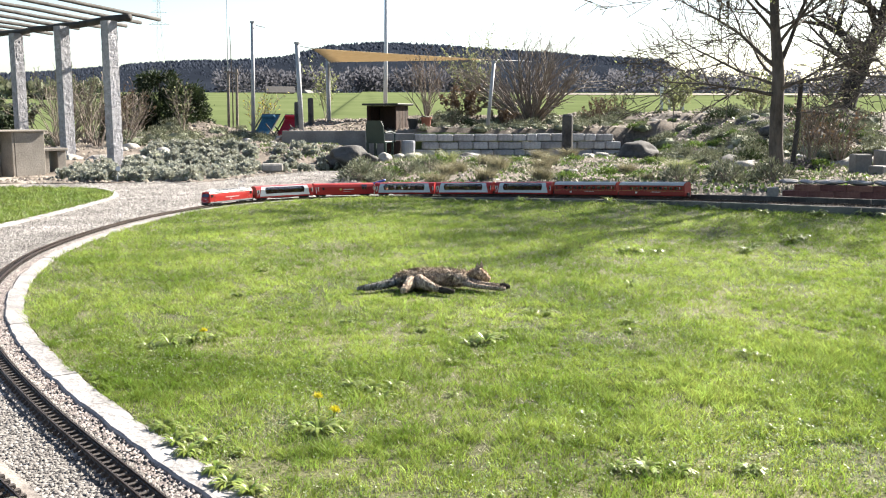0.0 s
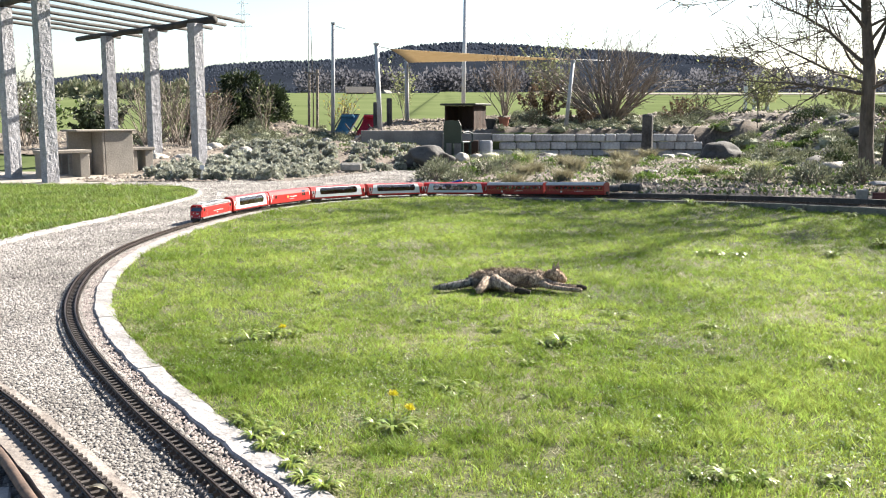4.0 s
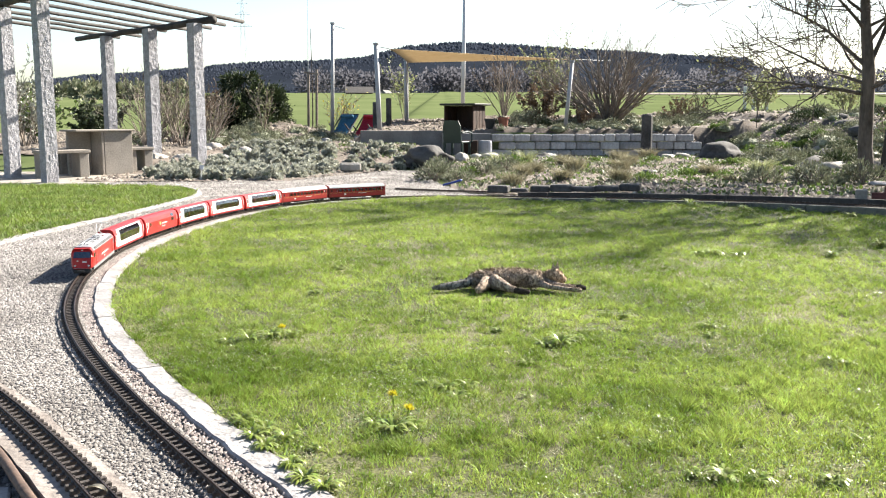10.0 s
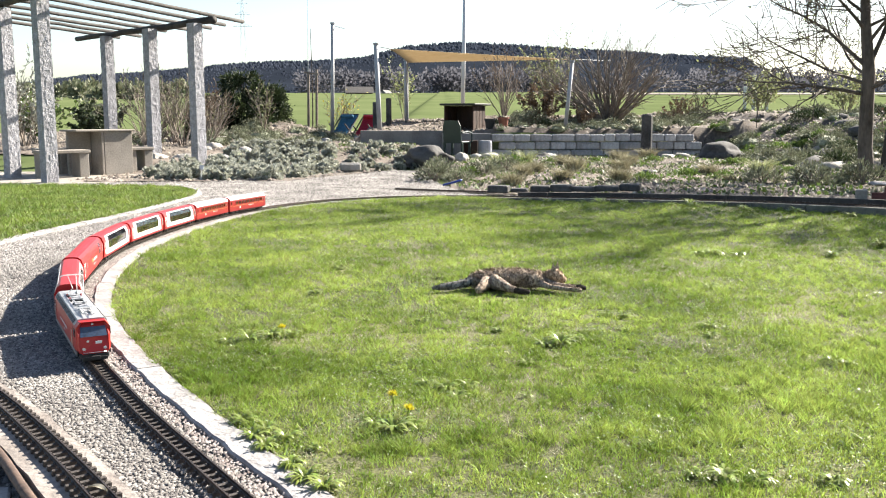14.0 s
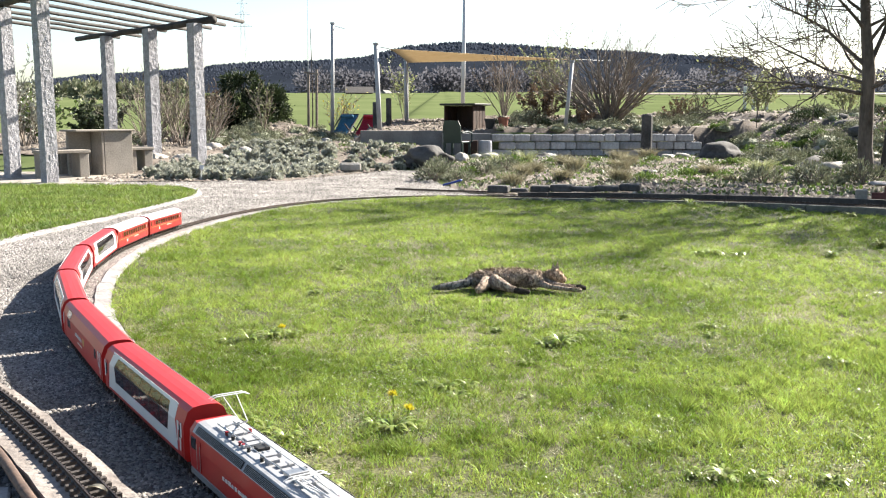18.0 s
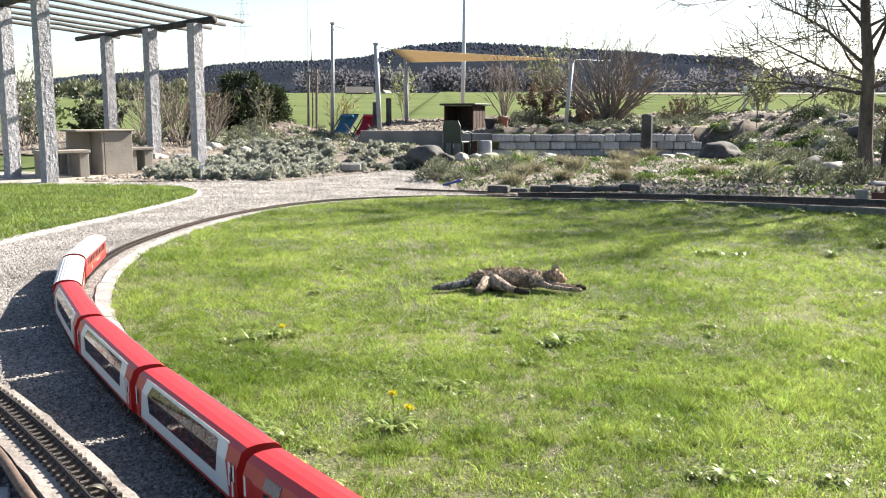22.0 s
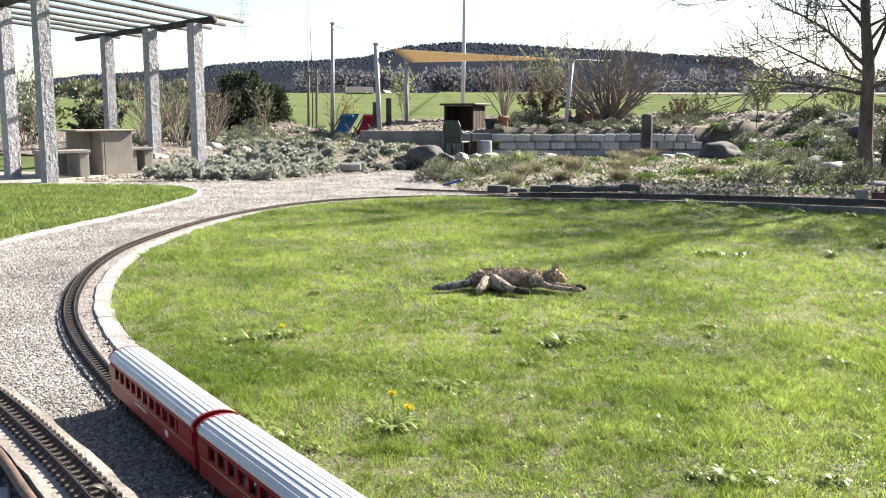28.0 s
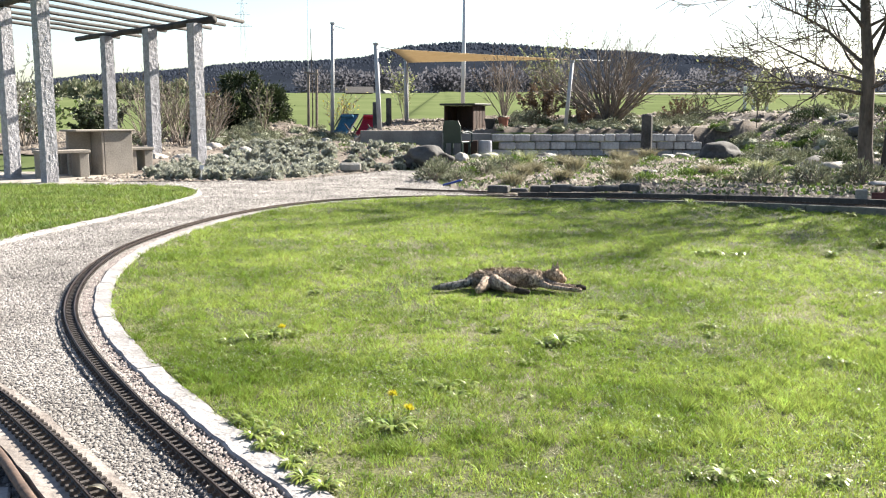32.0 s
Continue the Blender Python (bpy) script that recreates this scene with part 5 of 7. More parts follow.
# boulders
def boulder(x, y, z, sx, sy, sz, seed, material, label, detail=3):
    g = Geo()
    g.blob((0, 0, 0), (sx, sy, sz), 0.42, seed, detail, 1.6)
    ob = part("boulder", g, material, smooth=True, at=pose(x, y, z, 0, 0, seed * 40))
    return tagged(ob, label, "boulder")


boulder(-0.27, 16.3, 0.16, 0.45, 0.34, 0.2, 3, ROCK, "large dark rounded boulder beside the path", 4)
boulder(5.1, 17.2, 0.15, 0.42, 0.36, 0.25, 5, ROCK, "dark broad boulder at the end of the stone wall", 4)
boulder(0.34, 17.6, 0.1, 0.17, 0.14, 0.1, 7, PALE_ROCK, "pale boulder in front of the stone wall")
boulder(1.3, 16.9, 0.05, 0.3, 0.2, 0.11, 8, PALE_ROCK, "flat pale boulder in the rock garden")
boulder(1.9, 17.5, 0.05, 0.2, 0.2, 0.14, 9, ROCK, "grey boulder near the stone wall")
for i in range(26):
    y = pr.uniform(11, 19)
    x = pr.uniform(0.6, 0.46 * y)
    s = pr.uniform(0.04, 0.12)
    boulder(x, y, land(x, y) + 0.03, s * 1.3, s, s * 0.7, i + 11, PALE_ROCK if i % 3 else ROCK, "field stone lying in the rock garden", 2)
for i in range(16):
    x, y, s = pr.uniform(0.5, 5.4), pr.uniform(18.7, 19.9), pr.uniform(0.07, 0.16)
    boulder(x, y, land(x, y) + 0.04, s * 1.4, s, s * 0.75, i + 31, PALE_ROCK if i % 4 else ROCK, "field stone at the foot of the stone wall", 2)
for i in range(14):
    y = pr.uniform(17, 22)
    x = pr.uniform(-6, -1.6)
    s = pr.uniform(0.06, 0.16)
    boulder(x, y, land(x, y) + 0.03, s * 1.3, s, s * 0.7, i + 51, PALE_ROCK, "pale field stone on the planted bank", 2)

for i in range(44):
    y = pr.uniform(13.2, 23)
    x = pr.uniform(5.7, 0.48 * y + 1.2)
    w = pr.uniform(0.06, 0.24)
    boulder(x, y, land(x, y) + 0.03, w * pr.uniform(1.0, 1.7), w, w * 0.7, i + 71, ROCK if i % 3 else PALE_ROCK, "rough stone holding the planted bank", 2)

# ---- stone block wall ----
wall = thing("garden_wall", "dry wall of rough grey stone blocks", "stone wall", kind="structure")
wr = random.Random(6)
for course in range(3):
    x = 1.05 + (0.16 if course % 2 else 0.0)
    z = 0.0 + course * 0.172
    stop = 5.65 - course * 0.12
    while x < stop:
        w = wr.uniform(0.22, 0.52)
        g = Geo()
        g.box(-w / 2 + 0.006, w / 2 - 0.006, -0.11, 0.11, 0.004, 0.163 + wr.uniform(-0.01, 0.006), chamfer=0.02)
        part("block", g, BLOCK, wall, at=pose(x + w / 2, 20.3 + wr.uniform(-0.03, 0.03), z, 0, 0, wr.uniform(-1.5, 1.5)))
        x += w
g = Geo()
g.box(-1.85, -0.02, 20.9, 21.1, 0.0, 0.57, chamfer=0.012)
low_wall = tagged(part("retaining_wall", g, CONCRETE_GREY, kind="structure"), "smooth grey concrete retaining wall", "wall")
g = Geo()
g.box(-0.02, 1.05, 20.3, 20.5, 0.0, 0.52, chamfer=0.012)
mid_wall = tagged(part("retaining_wall", g, CONCRETE_GREY, kind="structure"), "grey concrete wall below the wooden shelter", "wall")

# Darker concrete: the shade on the kerb's near face is in its colour.
SHADED_CONCRETE = surface("shaded_dark_concrete", (0.063, 0.063, 0.0536), (0.151, 0.145, 0.126), 3, 0.95, 0.5, 30, vary=0.1)
# ---- raised kerb under the far rails ----
raised = thing("raised_kerb", "grey concrete kerb holding the raised track bed", "kerb", kind="structure")
s_a = 0.02 * np.argmin(np.hypot(arc[:, 0] - 0.74, arc[:, 1] - 9.74))
s = 0.4
while s < s_a:
    e = min(s + 1.0, s_a)
    for o0, o1, lift in ((0.2, 0.26, 0.012), (-0.16, -0.115, 0.045)):
        rows = []
        for u in np.linspace(s + 0.004, e - 0.004, 6):
            a, b = main_line.beside(u, o0), main_line.beside(u, o1)
            zt = main_line.at(u)[2] + lift
            rows.append([(a[0], a[1], -0.05), (a[0], a[1], zt), (b[0], b[1], zt), (b[0], b[1], -0.05)])
        g = Geo()
        g.loft(rows)
        part("kerb_slab", g, SHADED_CONCRETE if o0 > 0 else BEAM, raised)
    s = e
p = main_line.beside(rng.uniform(0.5, s_a + 1.2, 9000), rng.uniform(-0.11, 0.2, 9000))
v, f = stones(p[:, :2], p[:, 2] - 0.002, 0.008 + np.zeros((9000, 1, 1)), rng)
ballast = tagged(part("ballast", (v, f), SOIL, kind="stuff"), "dark fine ballast under the raised track", "gravel")
rows = []
for u in np.arange(0.4, s_a + 1.4, 0.1):
    a, b, c = main_line.beside(u, -0.12), main_line.beside(u, 0.21), main_line.at(u)[2] - 0.002
    rows.append([(a[0], a[1], -0.05), (a[0], a[1], c), (b[0], b[1], c), (b[0], b[1], -0.05)])
g = Geo()
g.loft(rows)
tagged(part("track_bed", g, SOIL, kind="structure"), "dark earth bed of the raised track", "track bed")
# a spur that joins the line behind the lawn
spur_line = Line([(-0.85, 11.4, 0.0), (-0.6, 11.22, 0.0), (-0.3, 11.0, 0.005), (0.4, 10.5, 0.02), (0.9, 10.2, 0.03)], 0.3)
build_track("spur_track", spur_line, 0.05, spur_line.length - 0.05, 0.005, "short spur track with dark sleepers joining the line", (99, 99))
# flat slabs stacked by the junction
for i in range(7):
    g = Geo()
    w = pr.uniform(0.09, 0.16)
    g.box(-w, w, -0.06, 0.06, 0, pr.uniform(0.04, 0.08), chamfer=0.012)
    x = 0.62 + i * 0.22
    ob = part("stone_slab", g, ROCK, at=pose(x, 10.25 - 0.5 * (x - 0.62), 0.045 + 0.012 * i, 3, 0, -20 + pr.uniform(-6, 6)))
    tagged(ob, "thin dark stone slab edging the bed behind the track", "stone slab", "slabs edging the bed")

# a length of blue hose left on the bed's edge
BLUE_HOSE = surface("blue_hose_plastic", (0.0126, 0.0315, 0.189), (0.0252, 0.0567, 0.265), 20, 0.4)
g = Geo()
g.tube([(0.0 + 0.03 * i, 11.75 + 0.01 * math.sin(i * 0.9), land(0.0, 11.75) + 0.05 + 0.008 * i) for i in range(9)], 0.014, 8)
tagged(part("garden_hose", g, BLUE_HOSE, smooth=True), "short length of blue garden hose on the bed's edge", "hose")
g = Geo()
g.box(-0.17, 0.17, -0.12, 0.12, 0, 0.13, chamfer=0.025)
tagged(part("stone_block", g, PALE_ROCK, at=pose(-1.5, 15.05, land(-1.5, 15.05) + 0.05, 0, 0, 8)), "flat pale stone block among the lavender bushes", "stone block")
label_stake = thing("plant_label", "small white plant label on a thin stake in the bed", "plant label")
g = Geo()
g.tube([(0, 0, -0.05), (0, 0, 0.22)], 0.008, 6)
part("stake", g, WHITE_POLE, label_stake)
g = Geo()
g.box(-0.05, 0.05, -0.004, 0.004, 0.2, 0.28, chamfer=0.002)
part("plate", g, WHITE_POLE, label_stake)
label_stake.matrix_basis = pose(-3.42, 13.1, land(-3.42, 13.1) + 0.03, -20, 0, 0)
label_stake.scale = (0.6, 0.6, 0.8)

# ---- garden furniture and poles ----
table = thing("garden_table", "heavy garden table of fair concrete slabs", "table")
g = Geo()
g.box(-0.46, 0.46, -0.27, 0.27, 0.672, 0.7, chamfer=0.006)
part("tabletop", g, CONCRETE, table)
for x0, x1, y0, y1 in ((-0.02, 0.42, -0.23, -0.18), (-0.42, -0.065, 0.1, 0.15), (-0.06, -0.025, -0.23, 0.15), (0.375, 0.42, -0.175, 0.2)):
    g = Geo()
    g.box(x0, x1, y0, y1, 0.0, 0.672, chamfer=0.006)
    part("leg", g, CONCRETE, table)
table.matrix_basis = pose(-5.36, 14.5, -0.02, 0, 0, 46)
table.scale = (1.05, 1.05, 1.0)


def bench(w, d, h):
    ob = thing("garden_bench", "low garden bench of pale concrete slabs", "bench", "concrete benches round the table")
    g = Geo()
    g.box(-w / 2, w / 2, -d / 2, d / 2, h - 0.045, h, chamfer=0.006)
    part("seat", g, CONCRETE, ob)
    for x in (-w / 2 + 0.06, w / 2 - 0.12):
        g = Geo()
        g.box(x - 0.04, x + 0.1, -d / 2 + 0.03, d / 2 - 0.03, 0, h - 0.045, chamfer=0.006)
        part("leg", g, CONCRETE, ob)
    return ob


b1 = bench(0.46, 0.36, 0.41)
b1.matrix_basis = pose(-4.98, 15.1, -0.02, 0, 0, 46)
copy_thing(b1, pose(-6.1, 14.5, -0.02, 0, 0, 46))
bench(0.72, 0.36, 0.41).matrix_basis = pose(-5.62, 13.72, -0.02, 0, 0, 44)
terrace = Geo()
terrace.box(-9.5, -4.55, 12.45, 15.9, -0.2, -0.012, chamfer=0.01)
tagged(part("terrace", terrace, CONCRETE, kind="structure"), "pale paved terrace under the pergola", "terrace")
for i, (x, y, w) in enumerate(((-5.15, 16.55, 0.36), (-4.55, 16.5, 0.34), (-4.0, 16.6, 0.3))):
    g = Geo()
    g.blob((0, 0, 0.08), (w, 0.25, 0.16), 0.25, i + 80, 2, 1.5)
    tagged(part("stone_block", g, PALE_ROCK, smooth=False, at=pose(x, y, 0.0, 0, 0, 20 * i)), "pale rough stone block at the foot of the pillars", "stone block")


def mast(name, foot, top, r, material, label, category, cap=0.0):
    ob = thing(name, label, category)
    g = Geo()
    g.tube([foot, top], [r, r * 0.9], 12)
    part("shaft", g, material, ob, smooth=True)
    g = Geo()
    t = Vector(top)
    g.tube([t - Vector((0, 0, 0.01)), t + Vector((0, 0, 0.03))], r * 1.25, 12)
    part("cap", g, material, ob)
    g = Geo()
    b = Vector(foot)
    g.tube([b - Vector((0, 0, 0.1)), b + Vector((0, 0, 0.12))], r * 1.6, 12)
    part("ground_sleeve", g, material, ob)
    return ob


pole_a = mast("sail_pole", (-2.85, 24, 0.2), (-2.79, 24, 3.21), 0.05, STEEL, "tall galvanised steel pole for the shade sail", "pole")
g = Geo()
g.tube([(-2.79, 24, 3.17), (-2.62, 24.05, 3.12), (-2.5, 24.1, 3.1)], 0.009, 6)
part("hook", g, STEEL, pole_a)
mast("sail_pole", (-1.48, 22, 0.15), (-1.56, 22, 2.55), 0.058, STEEL, "leaning galvanised pole holding the sail's corner", "pole")
mast("sail_pole", (-1.01, 26, 0.4), (-1.02, 26, 2.42), 0.06, STEEL, "galvanised pole behind the shade sail", "pole")
mast("sail_pole", (2.8, 21.5, 0.5), (2.95, 21.5, 2.12), 0.045, STEEL, "slim leaning steel pole behind the stone wall", "pole")
flag = mast("flagpole", (0.62, 30, 0.75), (0.69, 30, 4.62), 0.065, WHITE_POLE, "tall white flagpole at the garden's edge", "flagpole")
g = Geo()
g.box(0.63, 0.75, 29.97, 30.03, 4.62, 4.85, chamfer=0.02)
part("finial", g, surface("violet_paint", (0.189, 0.158, 0.315), (0.252, 0.22, 0.378), 5, 0.5), flag, "small violet topper")
mast("thin_mast", (-5.77, 40, 0.6), (-5.66, 40, 6.2), 0.018, STEEL, "thin tall wire mast behind the garden", "mast")

# shade sail: a hung cloth with slack edges, in three corners
g = Geo()
A, B, C = Vector((-1.27, 22.05, 2.45)), Vector((-0.98, 26.0, 2.36)), Vector((4.0, 29.5, 2.66))
N = 14
grid = {}
vs = []
for i in range(N + 1):
    for j in range(N + 1 - i):
        a, b = i / N, j / N
        c = 1 - a - b
        p = A * a + B * b + C * c
        pull = 27 * a * b * c
        sag = -0.05 * pull
        centre = (A + B + C) / 3
        edge_pull = 0.03 * (4 * (a * b * (c < 0.08) + b * c * (a < 0.08) + a * c * (b < 0.08)))
        p = p.lerp(centre, edge_pull) + Vector((0, 0, sag))
        grid[i, j] = len(vs)
        vs.append(p)
fs = []
for i in range(N):
    for j in range(N - i):
        fs.append((grid[i, j], grid[i + 1, j], grid[i, j + 1]))
        if i + j < N - 1:
            fs.append((grid[i + 1, j], grid[i + 1, j + 1], grid[i, j + 1]))
g.add(vs, fs)
sail = thing("shade_sail", "sand coloured triangular shade sail stretched between poles", "shade sail")
cloth = part("cloth", g, SAIL, sail, smooth=True)
thick = cloth.modifiers.new("thickness", "SOLIDIFY")
thick.thickness = 0.006
for a, b in ((A, Vector((-1.55, 22, 2.5))), (B, Vector((-1.02, 26, 2.4))), (C, Vector((5.5, 31, 2.7)))):
    g = Geo()
    g.tube([a, b], 0.008, 6)
    part("guy_rope", g, STEEL, sail)


def deck_chair(material, label):
    ob = thing("deck_chair", label, "deck chair", "deck chairs")
    for sd in (-1, 1):
        g = Geo()
        g.box(-0.016, 0.016, -0.016, 0.016, -0.55, 0.55, m=pose(sd * 0.27, 0.0, 0.42, -48, 0, 0), chamfer=0.004)
        part("side_rail", g, BEAM, ob)
        g = Geo()
        g.box(-0.016, 0.016, -0.016, 0.016, -0.45, 0.45, m=pose(sd * 0.24, 0.05, 0.27, 52, 0, 0), chamfer=0.004)
        part("leg", g, BEAM, ob)
    g = Geo()
    rows = []
    for i in range(13):
        u = i / 12
        y, z = -0.38 + 0.8 * u, 0.16 + 0.66 * u - 0.13 * math.sin(math.pi * u)
        rows.append([(-0.25, y, z), (0.25, y, z), (0.25, y + 0.006, z - 0.008), (-0.25, y + 0.006, z - 0.008)])
    g.loft(rows)
    part("canvas", g, material, ob, smooth=False)
    for y, z in ((-0.4, 0.14), (0.43, 0.83)):
        g = Geo()
        g.tube([(-0.28, y, z), (0.28, y, z)], 0.018, 8)
        part("crossbar", g, BEAM, ob)
    g = Geo()
    g.box(-0.2, 0.2, -0.05, 0.05, 0, 0.12, m=pose(0, 0.3, 0.72, 40, 0, 0), chamfer=0.03)
    part("head_pillow", g, material, ob)
    return ob


BLUE_CANVAS = surface("blue_canvas", (0.0221, 0.101, 0.176), (0.0441, 0.151, 0.246), 12, 0.85, through_light=0.25)
RED_CANVAS = surface("red_canvas", (0.315, 0.0126, 0.0315), (0.41, 0.0252, 0.0504), 12, 0.85, through_light=0.25)
deck_chair(BLUE_CANVAS, "blue canvas deck chair on a wooden frame").matrix_basis = pose(-2.74, 25.5, land(-2.83, 25.7) - 0.17, 0, 0, -24)
deck_chair(RED_CANVAS, "red canvas deck chair on a wooden frame").matrix_basis = pose(-2.14, 25.7, land(-2.83, 25.9) - 0.17, 0, 0, -24)

for ob in list(scene.objects):
    if ob.name.startswith("deck_chair"):
        ob.scale = (1.0, 1.0, 0.88)

# wooden shelter on the wall
hut = thing("wood_shelter", "small open wooden shelter with flat black roof", "shelter")
BROWN_WOOD = surface("dark_brown_boards", (0.0189, 0.0101, 0.00693), (0.0536, 0.0277, 0.0183), 6, 0.8, 0.5, 50, vary=0.15, stretch=(1, 1, 0.3))
for i in range(4):
    g = Geo()
    g.box(0.815, 0.845, 21.4 + i * 0.16, 21.553 + i * 0.16, 0.48, 1.13, chamfer=0.004)
    part("side_board", g, BROWN_WOOD, hut)
    g = Geo()
    g.box(0.09, 0.12, 21.4 + i * 0.16, 21.553 + i * 0.16, 0.48, 1.13, chamfer=0.004)
    part("side_board", g, BROWN_WOOD, hut)
for i in range(5):
    g = Geo()
    g.box(0.118 + i * 0.14, 0.2575 + i * 0.14, 22.0, 22.03, 0.48, 1.13, chamfer=0.004)
    part("back_board", g, BROWN_WOOD, hut)
g = Geo()
g.box(0.02, 0.93, 21.3, 22.15, 1.135, 1.18, m=None, chamfer=0.01)
part("roof", g, DARK, hut, "flat black roof")
g = Geo()
g.box(0.12, 0.815, 21.4, 22.0, 0.46, 0.5)
part("floor", g, BROWN_WOOD, hut)
hut.matrix_basis = Matrix.Translation((0.5, 21.7, 0)) @ Matrix.Rotation(radians(-28), 4, "Z") @ Matrix.Translation((-0.47, -21.7, 0))
# green plastic chair, its back to the path
DARK_GREEN = surface("dark_green_plastic", (0.0113, 0.0252, 0.0202), (0.0189, 0.0378, 0.0302), 6, 0.45)
chair = thing("garden_chair", "dark green moulded plastic garden chair", "chair")
g = Geo()
rows = []
for i in range(9):
    u = i / 8
    hw = 0.2 * (1 - 0.25 * max(0, u - 0.75) / 0.25 * (u > 0.75))
    z, y = 0.4 + 0.45 * u, -0.06 * u
    rows.append([(-hw, y - 0.012, z), (hw, y - 0.012, z), (hw, y + 0.012, z), (-hw, y + 0.012, z)])
g.loft(rows)
part("backrest", g, DARK_GREEN, chair)
g = Geo()
g.box(-0.22, 0.22, 0.0, 0.44, 0.38, 0.42, chamfer=0.012)
part("seat", g, DARK_GREEN, chair)
for sx in (-1, 1):
    g = Geo()
    g.tube([(sx * 0.21, 0.0, 0.6), (sx * 0.25, 0.2, 0.62), (sx * 0.25, 0.42, 0.58), (sx * 0.24, 0.45, 0.4)], 0.022, 8)
    part("armrest", g, DARK_GREEN, chair)
    for y in (0.03, 0.42):
        g = Geo()
        g.box(sx * 0.2 - 0.025, sx * 0.2 + 0.025, y - 0.025, y + 0.025, 0, 0.39, chamfer=0.008)
        part("leg", g, DARK_GREEN, chair)
chair.matrix_basis = pose(0.2, 19.4, land(0.19, 19.4) - 0.06, 0, 0, -25)
g = Geo()
g.tube([(0, 0, 0), (0, 0, 0.05), (0, 0, 0.3), (0, 0, 0.34)], [0.12, 0.135, 0.135, 0.125], 18)
drum = tagged(part("rain_drum", g, surface("pale_blue_grey_enamel", (0.22, 0.227, 0.252), (0.302, 0.309, 0.334), 4, 0.5), at=pose(0.9, 19.7, land(0.9, 19.7) + 0.03), smooth=False), "pale blue-grey drum in front of the wall", "drum")
g = Geo()
g.box(-0.17, 0.17, -0.12, 0.12, 0, 0.33, chamfer=0.01)
tagged(part("wooden_crate", g, BROWN_WOOD, at=pose(0.57, 19.9, land(0.57, 19.9) + 0.03)), "brown wooden crate beside the green chair", "crate")
TERRA = surface("terracotta", (0.176, 0.063, 0.0378), (0.252, 0.101, 0.063), 8, 0.8)
for x, m, label in ((1.35, TERRA, "terracotta flower pot standing on the wall"), (1.05, DARK, "black plastic flower pot on the wall")):
    g = Geo()
    g.tube([(0, 0, 0), (0, 0, 0.2), (0, 0, 0.2), (0, 0, 0.24)], [0.085, 0.115, 0.13, 0.13], 14)
    tagged(part("flower_pot", g, m, at=pose(x, 20.9, land(x, 20.9) + 0.03)), label, "flower pot")
# standing posts
for x, y, z, h, r, label in ((4.3, 19.7, 0.05, 0.88, 0.12, "dark weathered granite post before the wall"), (-1.39, 24.0, 0.4, 0.95, 0.075, "dark wooden post on the bank"), (-1.74, 24.1, 0.4, 0.85, 0.075, "short dark wooden post on the bank")):
    g = Geo()
    g.tube([(0, 0, -0.05), (0, 0, h * 0.5), (0, 0, h - 0.03), (0, 0, h)], [r, r * 0.97, r * 0.95, r * 0.75], 10)
    tagged(part("post", g, ROCK, at=pose(x, y, z)), label, "post")
# stakes of a young tree
stakes = thing("tree_stakes", "young tree tied to two tall wooden stakes", "tree stakes")
for x0, x1, top in ((-3.6, -3.57, 2.06), (-3.38, -3.35, 2.12)):
    g = Geo()
    g.tube([(x0, 25, 0.3), (x1, 25, top)], 0.035, 8)
    part("stake", g, TWIG, stakes)
g = Geo()
g.tube([(-3.68, 25, 2.05), (-3.3, 25, 2.0)], 0.025, 6)
part("crossbar", g, TWIG, stakes)
g = Geo()
g.tube([(-3.49, 25.03, 0.3), (-3.47, 25.02, 1.6), (-3.5, 25, 3.2)], [0.022, 0.016, 0.006], 6)
part("trunk", g, BARK, stakes)

# brick planter and blocks by the tree
BRICK = surface("red_brown_brick", (0.101, 0.0378, 0.0302), (0.189, 0.0819, 0.063), 10, 0.9, 0.6, 60, vary=0.2)
planter = thing("brick_planter", "low red-brown brick planter capped with pale stones", "planter")
u = Vector((0.92, -0.40, 0)).normalized()
turn = math.degrees(math.atan2(u.y, u.x))
start = Vector((3.77, 8.12, 0.05))
for course in range(4):
    for i in range(10):
        a = i * 0.215 + (0.1 if course % 2 else 0.0)
        q = start + u * (a + 0.1)
        g = Geo()
        g.box(-0.1062, 0.1062, -0.05, 0.05, 0.001, 0.0545, chamfer=0.002)
        part("brick", g, BRICK, planter, at=pose(q.x, q.y, q.z + course * 0.055, 0, 0, turn))
g = Geo()
g.box(-0.05, 0.05, -0.05, 0.05, -0.02, 0.21, chamfer=0.01)
q = start - u * 0.09
part("corner_stone", g, CONCRETE, planter, at=pose(q.x, q.y, q.z - 0.02, 0, 0, turn))
pc = random.Random(3)
a = -0.05
while a < 2.1:
    w = pc.uniform(0.13, 0.3)
    g = Geo()
    g.blob((0, 0, 0.02), (w * 0.53, pc.uniform(0.075, 0.11), pc.uniform(0.016, 0.028)), 0.35, int(a * 100) + 300, 2, 1.4)
    q = start + u * (a + w / 2) + Vector((0.03, 0.05, 0))
    part("cap_stone", g, KERB_STONE, planter, at=pose(q.x, q.y, q.z + 0.222, pc.uniform(-3, 3), pc.uniform(-3, 3), turn + pc.uniform(-9, 9)))
    a += w
g = Geo()
g.tube([(0, 0, 0), (0, 0, 0.1), (0, 0, 0.115)], [0.115, 0.115, 0.105], 24)
tagged(part("round_slab", g, KERB_STONE, at=pose(4.83, 7.95, 0.3)), "round pale concrete slab on the planter", "slab")
